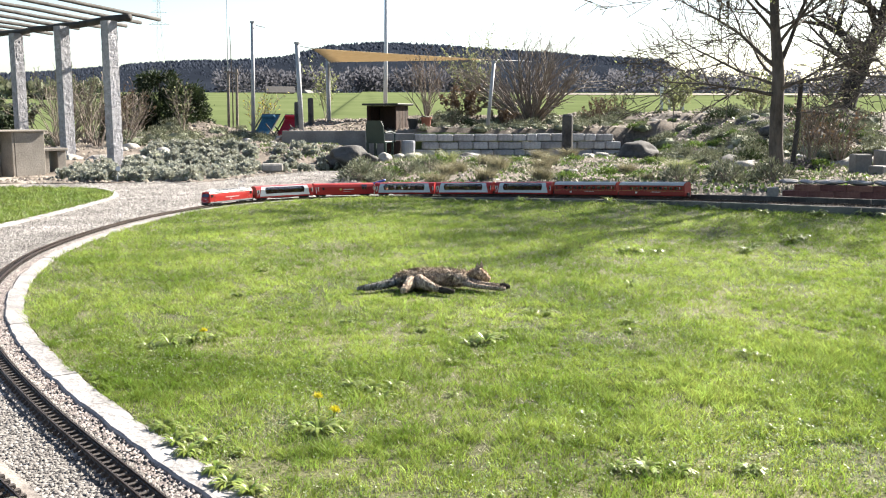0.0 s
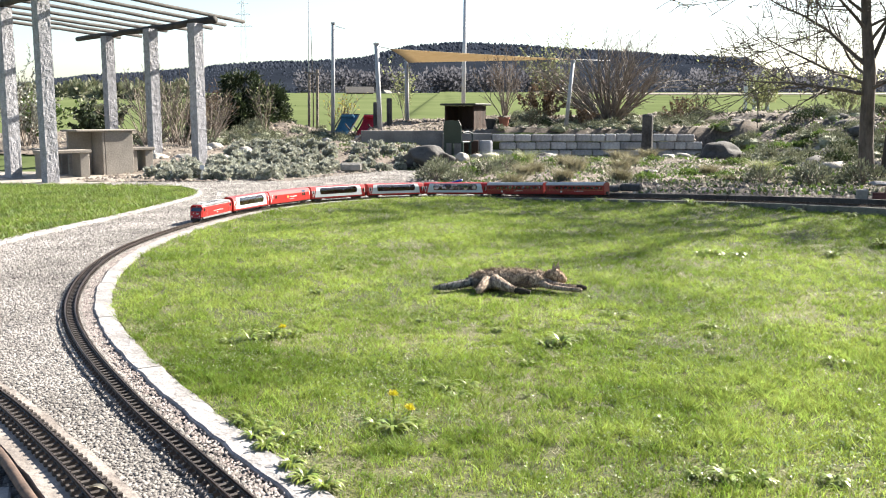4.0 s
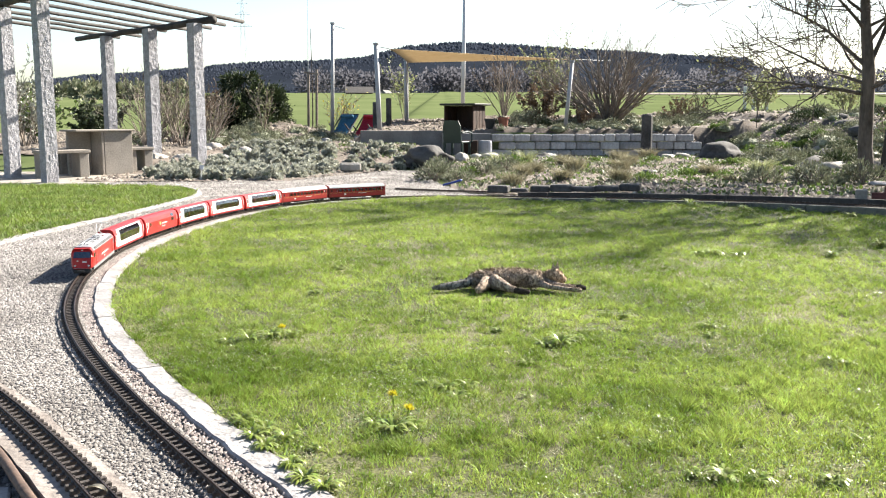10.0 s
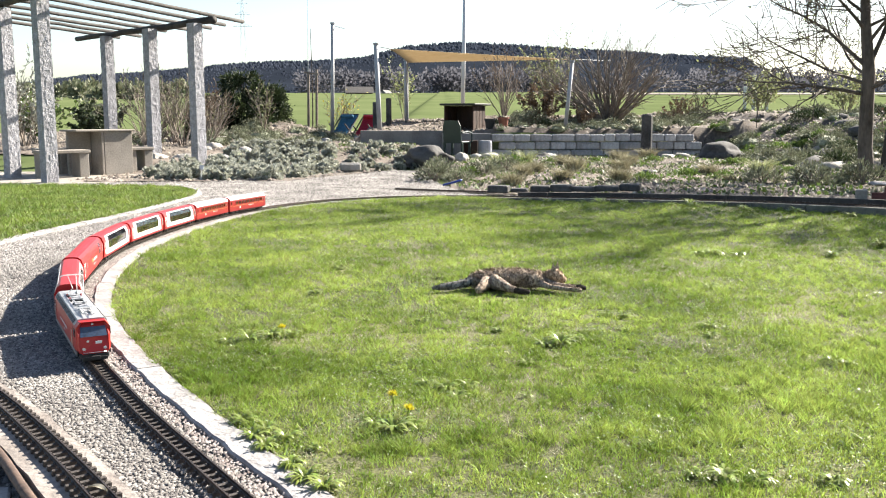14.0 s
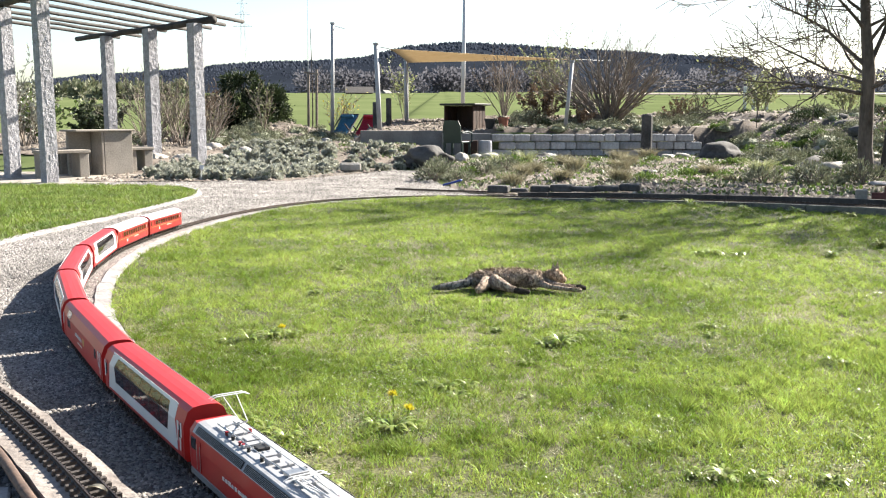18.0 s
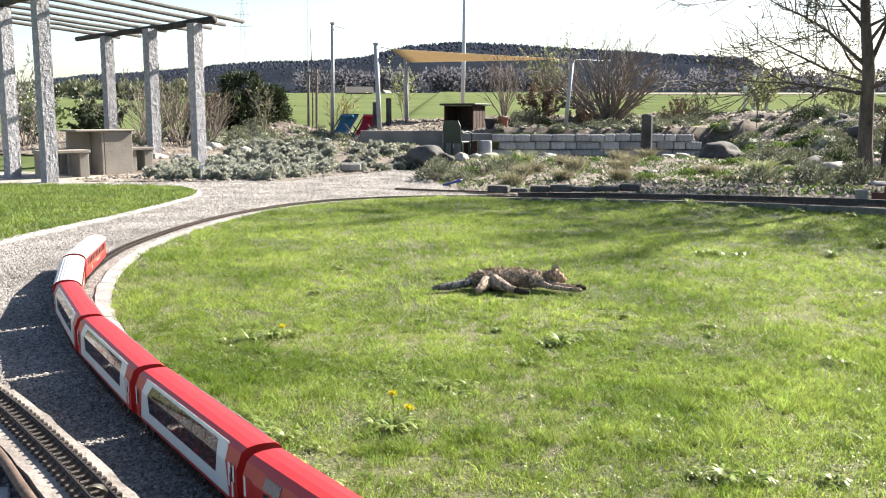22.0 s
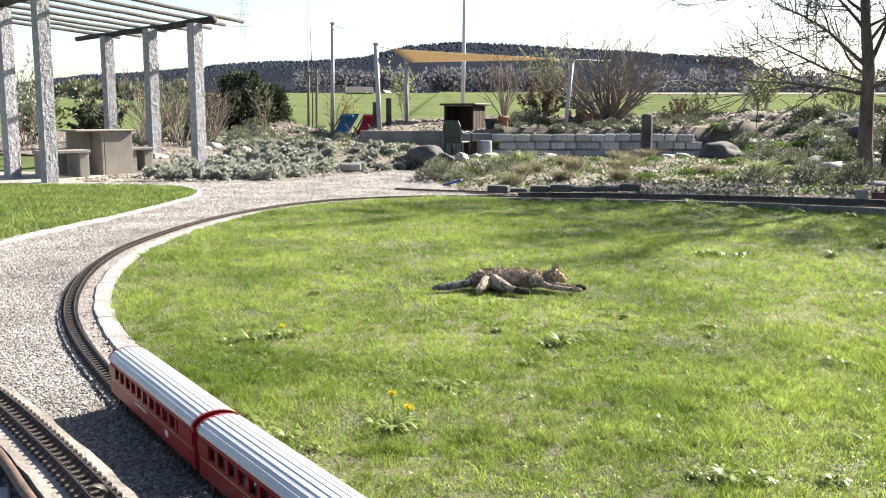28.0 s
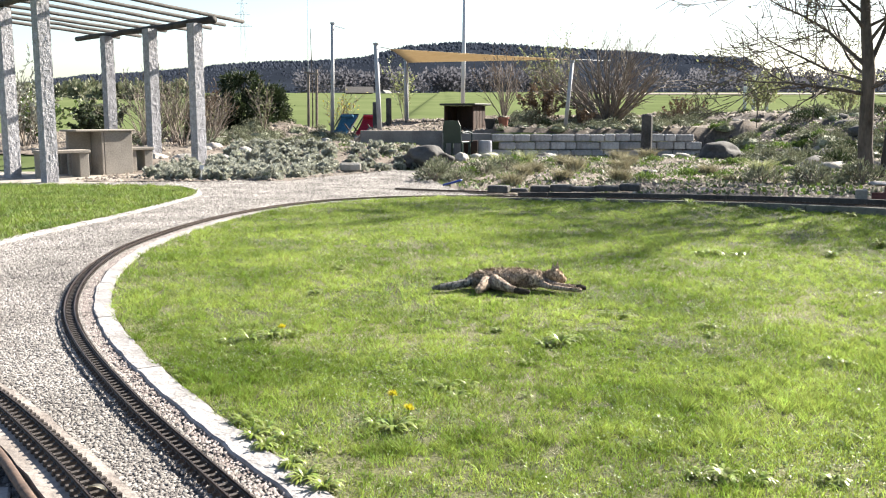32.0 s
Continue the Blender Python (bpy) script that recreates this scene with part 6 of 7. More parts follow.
for i, (x, y, h) in enumerate(((6.9, 12.5, 0.3), (7.2, 12.4, 0.36), (7.5, 12.3, 0.3), (6.9, 12.0, 0.16))):
    g = Geo()
    g.box(-0.12, 0.12, -0.1, 0.1, 0, h, chamfer=0.012)
    tagged(part("concrete_block", g, CONCRETE_GREY, at=pose(x, y, land(x, y) + 0.0, 0, 0, 12 * i)), "grey concrete block standing on the bank", "block")
# white goal-like posts in the field
for x, z1 in ((19.85, 3.3), (20.72, 2.65), (19.3, 2.6)):
    g = Geo()
    g.box(-0.09, 0.09, -0.06, 0.06, 0, z1 - 1.1, chamfer=0.01)
    tagged(part("field_post", g, WHITE_POLE, at=pose(x, 60, land(x, 60))), "pale post standing in the meadow", "post")

# ---- trees and shrubs ----
def branching(seed, foot, height, r0, levels, spread, kids, bend=0.25, up=0.35, low=0.35, thin=0.62):
    """Limbs of a bare tree: lists of (points, radii, level)."""
    r = random.Random(seed)
    out = []

    def grow(p, d, length, rad, level):
        n = 5 if level < 2 else 3
        pts, rads = [p.copy()], [rad]
        q = p.copy()
        dd = d.copy()
        for i in range(n):
            dd = (dd + Vector((r.uniform(-1, 1), r.uniform(-1, 1), r.uniform(-0.6, 1) * up)) * bend).normalized()
            q = q + dd * (length / n)
            pts.append(q.copy())
            rads.append(max(0.0045, rad * (1 - 0.75 * (i + 1) / n)))
        out.append((pts, rads, level))
        if level >= levels:
            return
        k = kids[level]
        for i in range(k):
            u = low + (1 - low) * (i + r.uniform(0.1, 0.9)) / k
            j = min(n - 1, int(u * n))
            b = pts[j].lerp(pts[j + 1], u * n - j)
            side = Vector((r.uniform(-1, 1), r.uniform(-1, 1), r.uniform(-0.25, 0.6)))
            side = (side - dd * side.dot(dd)).normalized()
            nd = (dd * (1 - spread) + side * spread + Vector((0, 0, 0.12))).normalized()
            grow(b, nd, length * thin * r.uniform(0.7, 1.15), rads[j] * 0.55, level + 1)

    grow(Vector(foot), Vector((0, 0, 1)), height, r0, 0)
    return out


def limbs_geo(limbs, levels, sides):
    g = Geo()
    for pts, rads, level in limbs:
        if level in levels:
            g.tube(pts, rads, sides, caps=False)
    return g


def tip_leaves(limbs, level, per, leaf, width, seed):
    r = np.random.default_rng(seed)
    pos = []
    for pts, rads, lv in limbs:
        if lv >= level:
            for _ in range(per):
                i = r.integers(0, len(pts) - 1)
                a, b = pts[i], pts[i + 1]
                pos.append(tuple(a.lerp(b, float(r.random()))))
    pos = np.array(pos)
    return leaves(pos, r.normal(size=pos.shape) + np.array([0, 0, 0.5]), leaf, width, r)


tree = thing("fruit_tree", "young bare fruit tree with budding grey branches", "tree")
trunk = Geo()
trunk.tube([(5.24, 11.5, 0.0), (5.25, 11.5, 0.1), (5.22, 11.52, 0.5), (5.2, 11.5, 0.95), (5.2, 11.5, 1.4), (5.13, 11.52, 2.0), (5.06, 11.5, 2.8), (4.95, 11.55, 3.6), (4.9, 11.5, 4.6)], [0.12, 0.1, 0.087, 0.082, 0.075, 0.06, 0.05, 0.038, 0.008], 12)
part("trunk", trunk, BARK, tree, smooth=True)
low_limbs = [((5.2, 11.5, 1.14), (-1.0, -0.1, 0.3), 1.6, 0.036, 1), ((5.2, 11.5, 1.26), (-0.9, 0.3, 0.5), 1.4, 0.03, 21), ((5.12, 11.5, 2.1), (-0.9, 0.1, 0.45), 1.3, 0.026, 22), ((5.08, 11.5, 2.4), (0.7, -0.4, 0.5), 1.2, 0.026, 23), ((5.2, 11.5, 1.28), (0.95, -0.2, 0.2), 1.3, 0.034, 2), ((5.2, 11.5, 1.45), (-0.75, 0.2, 0.85), 1.7, 0.036, 3)]
high_limbs = [((5.2, 11.5, 1.5), (0.55, 0.25, 1.0), 1.8, 0.038, 4), ((5.16, 11.5, 1.75), (0.2, -0.8, 0.7), 1.4, 0.03, 5), ((5.14, 11.5, 1.9), (-0.8, -0.3, 0.6), 1.4, 0.028, 6), ((5.1, 11.5, 2.3), (0.8, 0.2, 0.8), 1.3, 0.026, 7),
             ((5.08, 11.5, 2.5), (-0.6, 0.5, 0.8), 1.2, 0.022, 8), ((5.2, 11.5, 1.36), (-0.2, 0.9, 0.4), 1.3, 0.03, 9), ((5.06, 11.5, 2.8), (0.4, -0.5, 0.9), 1.1, 0.02, 10), ((5.2, 11.5, 1.2), (0.35, -0.95, 0.3), 1.2, 0.028, 11), ((5.14, 11.5, 1.95), (0.95, 0.0, 0.45), 1.4, 0.028, 12)]
top_limbs = [((5.0, 11.5, 2.9 + 0.17 * i), (math.cos(2.4 * i), 0.8 * math.sin(2.4 * i), 0.35), 1.5 - 0.08 * i, 0.03, 50 + i) for i in range(10)]
every = []
for at, way, length, rad, seed in low_limbs + high_limbs + top_limbs:
    limbs = branching(seed, (0, 0, 0), length, rad * 0.8, 3, 0.62, (8, 6, 3), 0.16, 0.5, 0.2, 0.55)
    turn_to = Vector((0, 0, 1)).rotation_difference(Vector(way).normalized()).to_matrix()
    limbs = [([turn_to @ q + Vector(at) for q in pts], rads, lv) for pts, rads, lv in limbs]
    limb = part("limb", limbs_geo(limbs, (0, 1), 6), BARK, tree, smooth=True)
    part("twig_spray", limbs_geo(limbs, (2, 3), 4), BARK, limb, kind="stuff")
    every += limbs
part("bud_spray", tip_leaves(every, 2, 1, 0.028, 0.009, 3), BUD_LEAF, tree, "pale green opening buds", kind="stuff")
# Added copy, its trunk out of view, to throw branch shade on the lawn.
unseen_shade_tree = copy_thing(tree, pose(1.6, -1.9, 0.0))
tagged(unseen_shade_tree, "unseen bare tree added beyond the planter to shade the lawn", "tree")
stake = Geo()
stake.tube([(5.4, 11.45, 0.0), (5.47, 11.48, 0.7), (5.5, 11.5, 1.3)], [0.035, 0.033, 0.03], 8)
tagged(part("tree_stake", stake, BEAM), "leaning round wooden stake beside the fruit tree", "stake")


def bush(name, x, y, z, h, n, seed, label, material, lean=0.75, width=0.02, leaf=None, leaf_mat=None, per=3, levels=2, kids=(5, 3), bend=0.09):
    """A shrub of many stems rising from one stool."""
    ob = thing(name, label, "shrub")
    r = random.Random(seed)
    limbs = []
    for i in range(n):
        a = 6.283 * i / n + r.uniform(-0.3, 0.3)
        t = r.uniform(0.12, 1.0) * lean
        part_limbs = branching(seed * 50 + i, (0, 0, 0), h * r.uniform(0.75, 1.08), width * r.uniform(0.7, 1.1), levels, 0.4, kids, bend, 0.6, 0.2, 0.45)
        m = Vector((0, 0, 1)).rotation_difference(Vector((math.cos(a) * t, math.sin(a) * t, 1)).normalized()).to_matrix()
        off = Vector((x + math.cos(a) * 0.1 * t, y + math.sin(a) * 0.1 * t, land(x, y) - 0.02))
        part_limbs = [([m @ q + off for q in pts], rads, lv) for pts, rads, lv in part_limbs]
        stem = part("stem", limbs_geo(part_limbs, (0,), 5), material, ob)
        part("twig_spray", limbs_geo(part_limbs, (1, 2, 3), 3), material, stem, kind="stuff")
        limbs += part_limbs
    if leaf:
        part("leaves", tip_leaves(limbs, 1, per, leaf, leaf * 0.35, seed), leaf_mat, ob)
    return ob


bush("bare_hazel", 4.15, 23.5, 0.6, 2.0, 40, 31, "large bare many-stemmed shrub on the bank", TWIG, 1.5, 0.045, kids=(6, 4), bend=0.13)
bush("bare_shrub", 1.65, 25.5, 0.8, 1.55, 14, 32, "bare reddish shrub beyond the wall", TWIG, 0.6, 0.018, 0.04, RUSSET_LEAF, 1)
bush("greening_shrub", 3.3, 29, 0.8, 1.9, 14, 33, "shrub coming into yellow-green leaf", TWIG, 0.5, 0.016, 0.07, BUD_LEAF, 5)
bush("russet_shrub", 2.5, 23.6, 0.6, 0.75, 14, 34, "low shrub with russet leaves above the wall", TWIG, 0.9, 0.012, 0.07, RUSSET_LEAF, 6)
bush("budding_shrub", 9.1, 27, 0.9, 1.1, 12, 35, "young shrub with fresh yellow-green leaves", TWIG, 0.6, 0.012, 0.07, BUD_LEAF, 6)
bush("budding_shrub", 11.0, 25.5, 1.0, 1.0, 12, 36, "small shrub with pale new leaves on the bank", TWIG, 0.6, 0.012, 0.07, BUD_LEAF, 4)
bush("bare_shrub", 8.0, 29, 0.9, 0.7, 8, 37, "small bare shrub on the bank's crest", DARK_BARK, 0.9, 0.018)
bush("bare_shrub", -5.9, 20.5, 0.3, 1.25, 12, 38, "bare shrub behind the concrete table", TWIG, 0.6, 0.016, 0.04, BUD_LEAF, 1)
bush("bare_shrub", -4.9, 20.0, 0.3, 1.0, 10, 39, "thin bare canes behind the pergola", TWIG, 0.5, 0.012, 0.03, BUD_LEAF, 1)
bush("flowering_shrub", -8.3, 18.5, 0.1, 1.2, 14, 40, "pale flowering shrub behind the pergola", TWIG, 0.5, 0.014, 0.06, SILVER_LEAF, 5)
bush("dark_shrub", -7.3, 19.5, 0.1, 0.75, 10, 41, "dense dark green shrub behind the table", DARK_BARK, 0.7, 0.014, 0.08, CONIFER, 9)
bush("forsythia", -3.0, 27.5, 0.5, 1.0, 10, 42, "thin forsythia with yellow blossom", TWIG, 0.5, 0.01, 0.05, surface("yellow_blossom", (0.315, 0.252, 0.0189), (0.441, 0.378, 0.063), 8, 0.6, vary=0.3, island=True, through_light=0.4), 1)
bush("pale_shrub", -4.3, 22.4, 0.3, 0.95, 7, 43, "slim shrub with pale new leaves before the conifer", TWIG, 0.3, 0.012, 0.05, BUD_LEAF, 1)
bush("hedge_shrub", 6.9, 14.0, 0.25, 0.85, 12, 44, "dense brown leafless hedge behind the tree", TWIG, 0.5, 0.014, 0.05, RUSSET_LEAF, 1)
bush("hedge_shrub", 7.6, 14.4, 0.3, 0.85, 10, 46, "brown twiggy hedge behind the fruit tree", TWIG, 0.5, 0.014, 0.05, RUSSET_LEAF, 1)
bush("young_tree", -1.4, 34.0, 0.8, 1.8, 5, 45, "slim young tree in fresh leaf", TWIG, 0.25, 0.016, 0.08, BUD_LEAF, 5)

bush("cane_thicket", -6.1, 19.2, 0.3, 1.3, 16, 61, "pale slanting bare canes behind the pergola", TWIG, 0.9, 0.016, None, None, 1, 1, (3,))
bush("cane_thicket", -5.3, 19.0, 0.3, 1.15, 14, 62, "thicket of thin pale bare canes behind the pergola", TWIG, 1.0, 0.015, None, None, 1, 1, (3,))
bush("cane_thicket", -4.75, 18.6, 0.3, 1.0, 12, 63, "loose pale bare canes beside the granite pillar", TWIG, 0.9, 0.014, None, None, 1, 1, (2,))
bush("brown_shrub", -6.6, 21.5, 0.3, 1.3, 18, 64, "brown twiggy shrub with few new leaves", TWIG, 0.7, 0.016, 0.05, BUD_LEAF, 1, 2, (6, 4))
bush("brown_shrub", -5.6, 22.0, 0.3, 1.0, 16, 65, "low brown twiggy shrub beside the yew", TWIG, 0.8, 0.014, 0.05, RUSSET_LEAF, 2, 2, (6, 4))
bush("green_shrub", -8.9, 20.5, 0.3, 0.9, 16, 66, "leafy green shrub behind the pergola", TWIG, 0.8, 0.012, 0.08, GREEN_LEAF, 5)
bush("green_shrub", -7.9, 21.5, 0.3, 0.8, 16, 67, "low leafy green shrub behind the pergola", TWIG, 0.8, 0.012, 0.08, HEATH_LEAF, 6)
bush("low_shrub", 6.1, 24.0, 0.3, 0.55, 14, 68, "low brown shrub on the bank", TWIG, 1.0, 0.012, 0.05, RUSSET_LEAF, 3)
bush("low_shrub", 3.3, 22.3, 0.3, 0.4, 12, 69, "small brown shrub above the stone wall", TWIG, 1.1, 0.01, 0.05, RUSSET_LEAF, 4)
bush("low_shrub", 2.0, 22.0, 0.3, 0.35, 12, 70, "small dull shrub above the stone wall", TWIG, 1.1, 0.01, 0.05, HEATH_LEAF, 4)

# dark conifers
for x, y, w, h, seed in ((-5.75, 23.2, 0.6, 0.95, 1), (-5.05, 23.6, 0.68, 1.3, 2), (-4.55, 24.2, 0.5, 0.85, 3)):
    ob = thing("yew_bush", "dark dense spreading yew with uneven outline", "conifer", "dark conifers on the bank")
    r = np.random.default_rng(seed + 70)
    pos, aim = [], []
    for k in range(170):
        a, u = r.uniform(0, 6.28), r.uniform(0.05, 1)
        rad = w * (1 - 0.55 * u ** 1.5) * r.uniform(0.5, 1.12)
        c = np.array([math.cos(a) * rad, math.sin(a) * rad, h * u])
        n = 60
        d = r.normal(size=(n, 3)) + np.array([math.cos(a), math.sin(a), 0.6])
        pos.append(c + d * 0.07 * r.random((n, 1)))
        aim.append(d)
    part("foliage", leaves(np.concatenate(pos), np.concatenate(aim), 0.09, 0.016, r), CONIFER, ob)
    g = Geo()
    g.tube([(0, 0, -0.1), (0, 0, h * 0.5), (0, 0, h * 0.9)], [0.06, 0.04, 0.01], 7)
    part("trunk", g, DARK_BARK, ob)
    ob.matrix_basis = pose(x, y, land(x, y) + 0.03)

# pruned dark tree beyond the hedge
old = thing("old_tree", "old dark pruned tree with crooked bare limbs", "tree")
limbs = branching(77, (12.6, 24, 0.6), 3.6, 0.34, 3, 0.62, (8, 5, 4), 0.22, 0.3, 0.35, 0.62)
part("trunk", limbs_geo(limbs, (0,), 9), DARK_BARK, old, smooth=True)
part("limbs", limbs_geo(limbs, (1,), 7), DARK_BARK, old, smooth=True)
part("twig_spray", limbs_geo(limbs, (2, 3), 4), DARK_BARK, old, kind="stuff")
part("bud_spray", tip_leaves(limbs, 2, 1, 0.05, 0.016, 5), BUD_LEAF, old, "pale opening buds", kind="stuff")

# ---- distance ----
# Blue haze of the distance is mixed into the hill and forest colours.
SPRUCE_HAZED = surface("hazed_spruce_forest", (0.05, 0.06, 0.084), (0.074, 0.088, 0.118), 0.01, 1.0, vary=0.16, island=True, spec=0.0, through_light=0.65)
BARE_WOOD_HAZED = surface("hazed_bare_wood", (0.07, 0.071, 0.084), (0.088, 0.088, 0.1), 0.02, 0.95, vary=0.06, island=True, spec=0.0, through_light=0.7)
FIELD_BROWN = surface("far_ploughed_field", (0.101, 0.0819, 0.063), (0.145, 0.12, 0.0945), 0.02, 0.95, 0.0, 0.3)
HILL_HAZED = surface("hazed_hill_floor", (0.0125, 0.0155, 0.022), (0.0205, 0.025, 0.034), 0.02, 0.95, spec=0.0)


def ridge(x):
    """Height of the wooded hill's crest above the field, by its bearing."""
    way = (-700, -322, -266, -190, -143, -96, -61, -27, 7, 71, 135, 225, 240, 300, 700)
    crest = (14, 16, 25, 29.5, 32.5, 35, 38.5, 47, 48.5, 45, 43.5, 36, 24, 20, 18)
    return float(np.interp(x, way, crest)) + 1.2 * math.sin(x * 0.033)


hx = np.linspace(-700, 700, 90)
hill_v, hill_f = [], []
for j, u in enumerate((0.0, 0.15, 0.4, 0.7, 1.0, 1.2)):
    for x in hx:
        y = 470 + u * 260
        z = 12.5 + (ridge(x) - 6) * math.sin(min(u, 1) * math.pi / 2) * (1 if u <= 1 else 0.9)
        hill_v.append((x * y / 700, y, z if u else 11.0))
n = len(hx)
hill_f = np.array([(j * n + i, j * n + i + 1, (j + 1) * n + i + 1, (j + 1) * n + i) for j in range(5) for i in range(n - 1)])
tagged(part("hill", (np.array(hill_v), hill_f), HILL_HAZED, kind="structure", smooth=True), "long wooded hill closing the horizon", "hill")


def cones(p, h, w, rng, sides=6):
    n = len(p)
    a = np.arange(sides) / sides * 2 * np.pi
    ring = np.stack([np.cos(a), np.sin(a), 0 * a], 1)
    low = p[:, None] + ring[None] * (w * (0.7 + 0.6 * rng.random(n)))[:, None, None] + np.array([0, 0, 1])[None, None] * (h * 0.08)[:, None, None]
    mid = p[:, None] + ring[None] * (w[:, None] * 0.62 * (0.7 + 0.6 * rng.random((n, sides))))[..., None] + np.array([0, 0, 1])[None, None] * (h * 0.5)[:, None, None]
    top = p + np.c_[rng.normal(0, 0.3, (n, 2)), h]
    v = np.concatenate([low, mid, top[:, None]], 1).reshape(-1, 3)
    k = np.arange(n)[:, None] * (2 * sides + 1)
    f = []
    for i in range(sides):
        j = (i + 1) % sides
        f += [k + [i, j, sides + j], k + [i, sides + j, sides + i], k + [sides + i, sides + j, 2 * sides]]
    return v, np.concatenate(f)


fr = np.random.default_rng(9)
n = 24000
u = fr.random(n) ** 1.25
x = fr.uniform(-640, 640, n)
y = 480 + u * 250
z = 12.5 + np.array([ridge(a) - 6 for a in x]) * np.sin(u * np.pi / 2) - 2
p = np.c_[x * y / 700, y, z]
h = fr.uniform(2.4, 4.2, n)
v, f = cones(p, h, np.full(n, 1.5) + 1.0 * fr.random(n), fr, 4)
tagged(part("spruce_forest", (v, f), SPRUCE_HAZED, kind="stuff", smooth=True), "dark spruce forest covering the far hill", "forest")
# rounded bare woods at its foot
n = 260
xb = np.concatenate([fr.uniform(-70, 60, 150), fr.uniform(100, 330, 110)])
yb = fr.uniform(430, 475, n)
pos, aim = [], []
for a, b in zip(xb * 450 / 450, yb):
    c = np.array([a, b, land(a, b) + fr.uniform(3, 7)])
    d = fr.normal(size=(80, 3))
    d /= np.linalg.norm(d, axis=1, keepdims=True)
    pos.append(c + d * np.array([4.5, 4.5, 5.0]) * fr.random((80, 1)) ** 0.4)
    aim.append(d + [0, 0, 0.6])
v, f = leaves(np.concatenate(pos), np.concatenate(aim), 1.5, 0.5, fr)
tagged(part("bare_wood", (v, f), BARE_WOOD_HAZED, kind="stuff"), "grey leafless woodland at the foot of the hill", "woodland")
# nearer hedges and groves on the meadow's left
n = 55
pos, aim = [], []
for _ in range(n):
    b = fr.uniform(120, 260)
    a = b * fr.uniform(-0.56, -0.27)
    s = fr.uniform(0.6, 1.5) * b / 200
    c = np.array([a, b, land(a, b) + s * 0.9])
    d = fr.normal(size=(90, 3))
    d /= np.linalg.norm(d, axis=1, keepdims=True)
    pos.append(c + d * s * np.array([1, 1, 1.2]) * fr.random((90, 1)) ** 0.4)
    aim.append(d + [0, 0, 0.6])
v, f = leaves(np.concatenate(pos), np.concatenate(aim), 1.3, 0.35, fr)
tagged(part("meadow_hedge", (v, f), HEATH_LEAF, kind="stuff"), "green hedges and groves on the meadow", "hedge")
g = Geo()
g.add([(40, 225, land(60, 225) + 0.15), (160, 225, land(160, 225) + 0.15), (220, 330, land(220, 330) + 0.15), (50, 330, land(70, 330) + 0.15)], [(0, 1, 2, 3)])
tagged(part("ploughed_field", g, FIELD_BROWN, kind="structure"), "brown ploughed strip in the meadow", "field")


def farmhouse(x, y, w, d, h, roof_h, wall_mat, roof_mat, label, turn):
    ob = thing("farmhouse", label, "house")
    g = Geo()
    g.box(-w / 2, w / 2, -d / 2, d / 2, -0.5, h)
    part("wall", g, wall_mat, ob)
    g = Geo()
    e = 0.5
    g.add([(-w / 2 - e, -d / 2 - e, h - 0.2), (w / 2 + e, -d / 2 - e, h - 0.2), (w / 2 + e, d / 2 + e, h - 0.2), (-w / 2 - e, d / 2 + e, h - 0.2), (-w / 2 - e, 0, h + roof_h), (w / 2 + e, 0, h + roof_h)],
          [(0, 1, 5, 4), (2, 3, 4, 5), (0, 4, 3), (1, 2, 5), (0, 3, 2, 1)])
    part("roof", g, roof_mat, ob)
    for i in range(3):
        g = Geo()
        xx = -w / 3 + i * w / 3
        g.box(xx - 0.5, xx + 0.5, -d / 2 - 0.05, -d / 2 + 0.02, h * 0.35, h * 0.75)
        part("window", g, PANE, ob)
    ob.matrix_basis = pose(x, y, land(x, y) - 1.4, 0, 0, turn)


farmhouse(-29.5, 330, 9, 7, 1.9, 2.0, BROWN_WOOD, surface("weathered_roof_tiles", (0.0441, 0.0403, 0.0378), (0.0756, 0.0693, 0.0655), 1, 0.95), "far barn with a grey-brown tiled roof", 8)
farmhouse(-21.8, 360, 2.2, 3, 1.7, 1.0, WHITE_POLE, CONCRETE_GREY, "small white gabled house in the meadow", 40)
# lattice pylon, faint because haze is put into its pale steel colour
PYLON_STEEL = surface("hazy_pylon_steel", (0.504, 0.491, 0.491), (0.554, 0.542, 0.542), 0.1, 0.9)
pylon = thing("power_pylon", "tall faint steel lattice power pylon", "pylon")
for sx in (-1, 1):
    for sy in (-1, 1):
        g = Geo()
        g.tube([(-190 + sx * 4.5, 900 + sy * 4.5, 12), (-190 + sx * 0.8, 900 + sy * 0.8, 112)], 0.14, 4)
        part("leg", g, PYLON_STEEL, pylon)
for z, w in ((86, 9), (97, 7), (107, 5)):
    g = Geo()
    g.tube([(-190 - w, 900, z), (-190 + w, 900, z)], 0.15, 4)
    g.tube([(-190 - w, 900, z), (-190, 900, z + 3)], 0.1, 4)
    g.tube([(-190 + w, 900, z), (-190, 900, z + 3)], 0.15, 4)
    part("cross_arm", g, PYLON_STEEL, pylon)
for i in range(10):
    z = 24 + i * 8.8
    k = 4.5 - 3.7 * (z - 20) / 92
    g = Geo()
    g.tube([(-190 - k, 900 - k, z), (-190 + k, 900 - k, z + 8)], 0.08, 4)
    g.tube([(-190 + k, 900 - k, z), (-190 - k, 900 - k, z + 8)], 0.08, 4)
    part("brace", g, PYLON_STEEL, pylon)

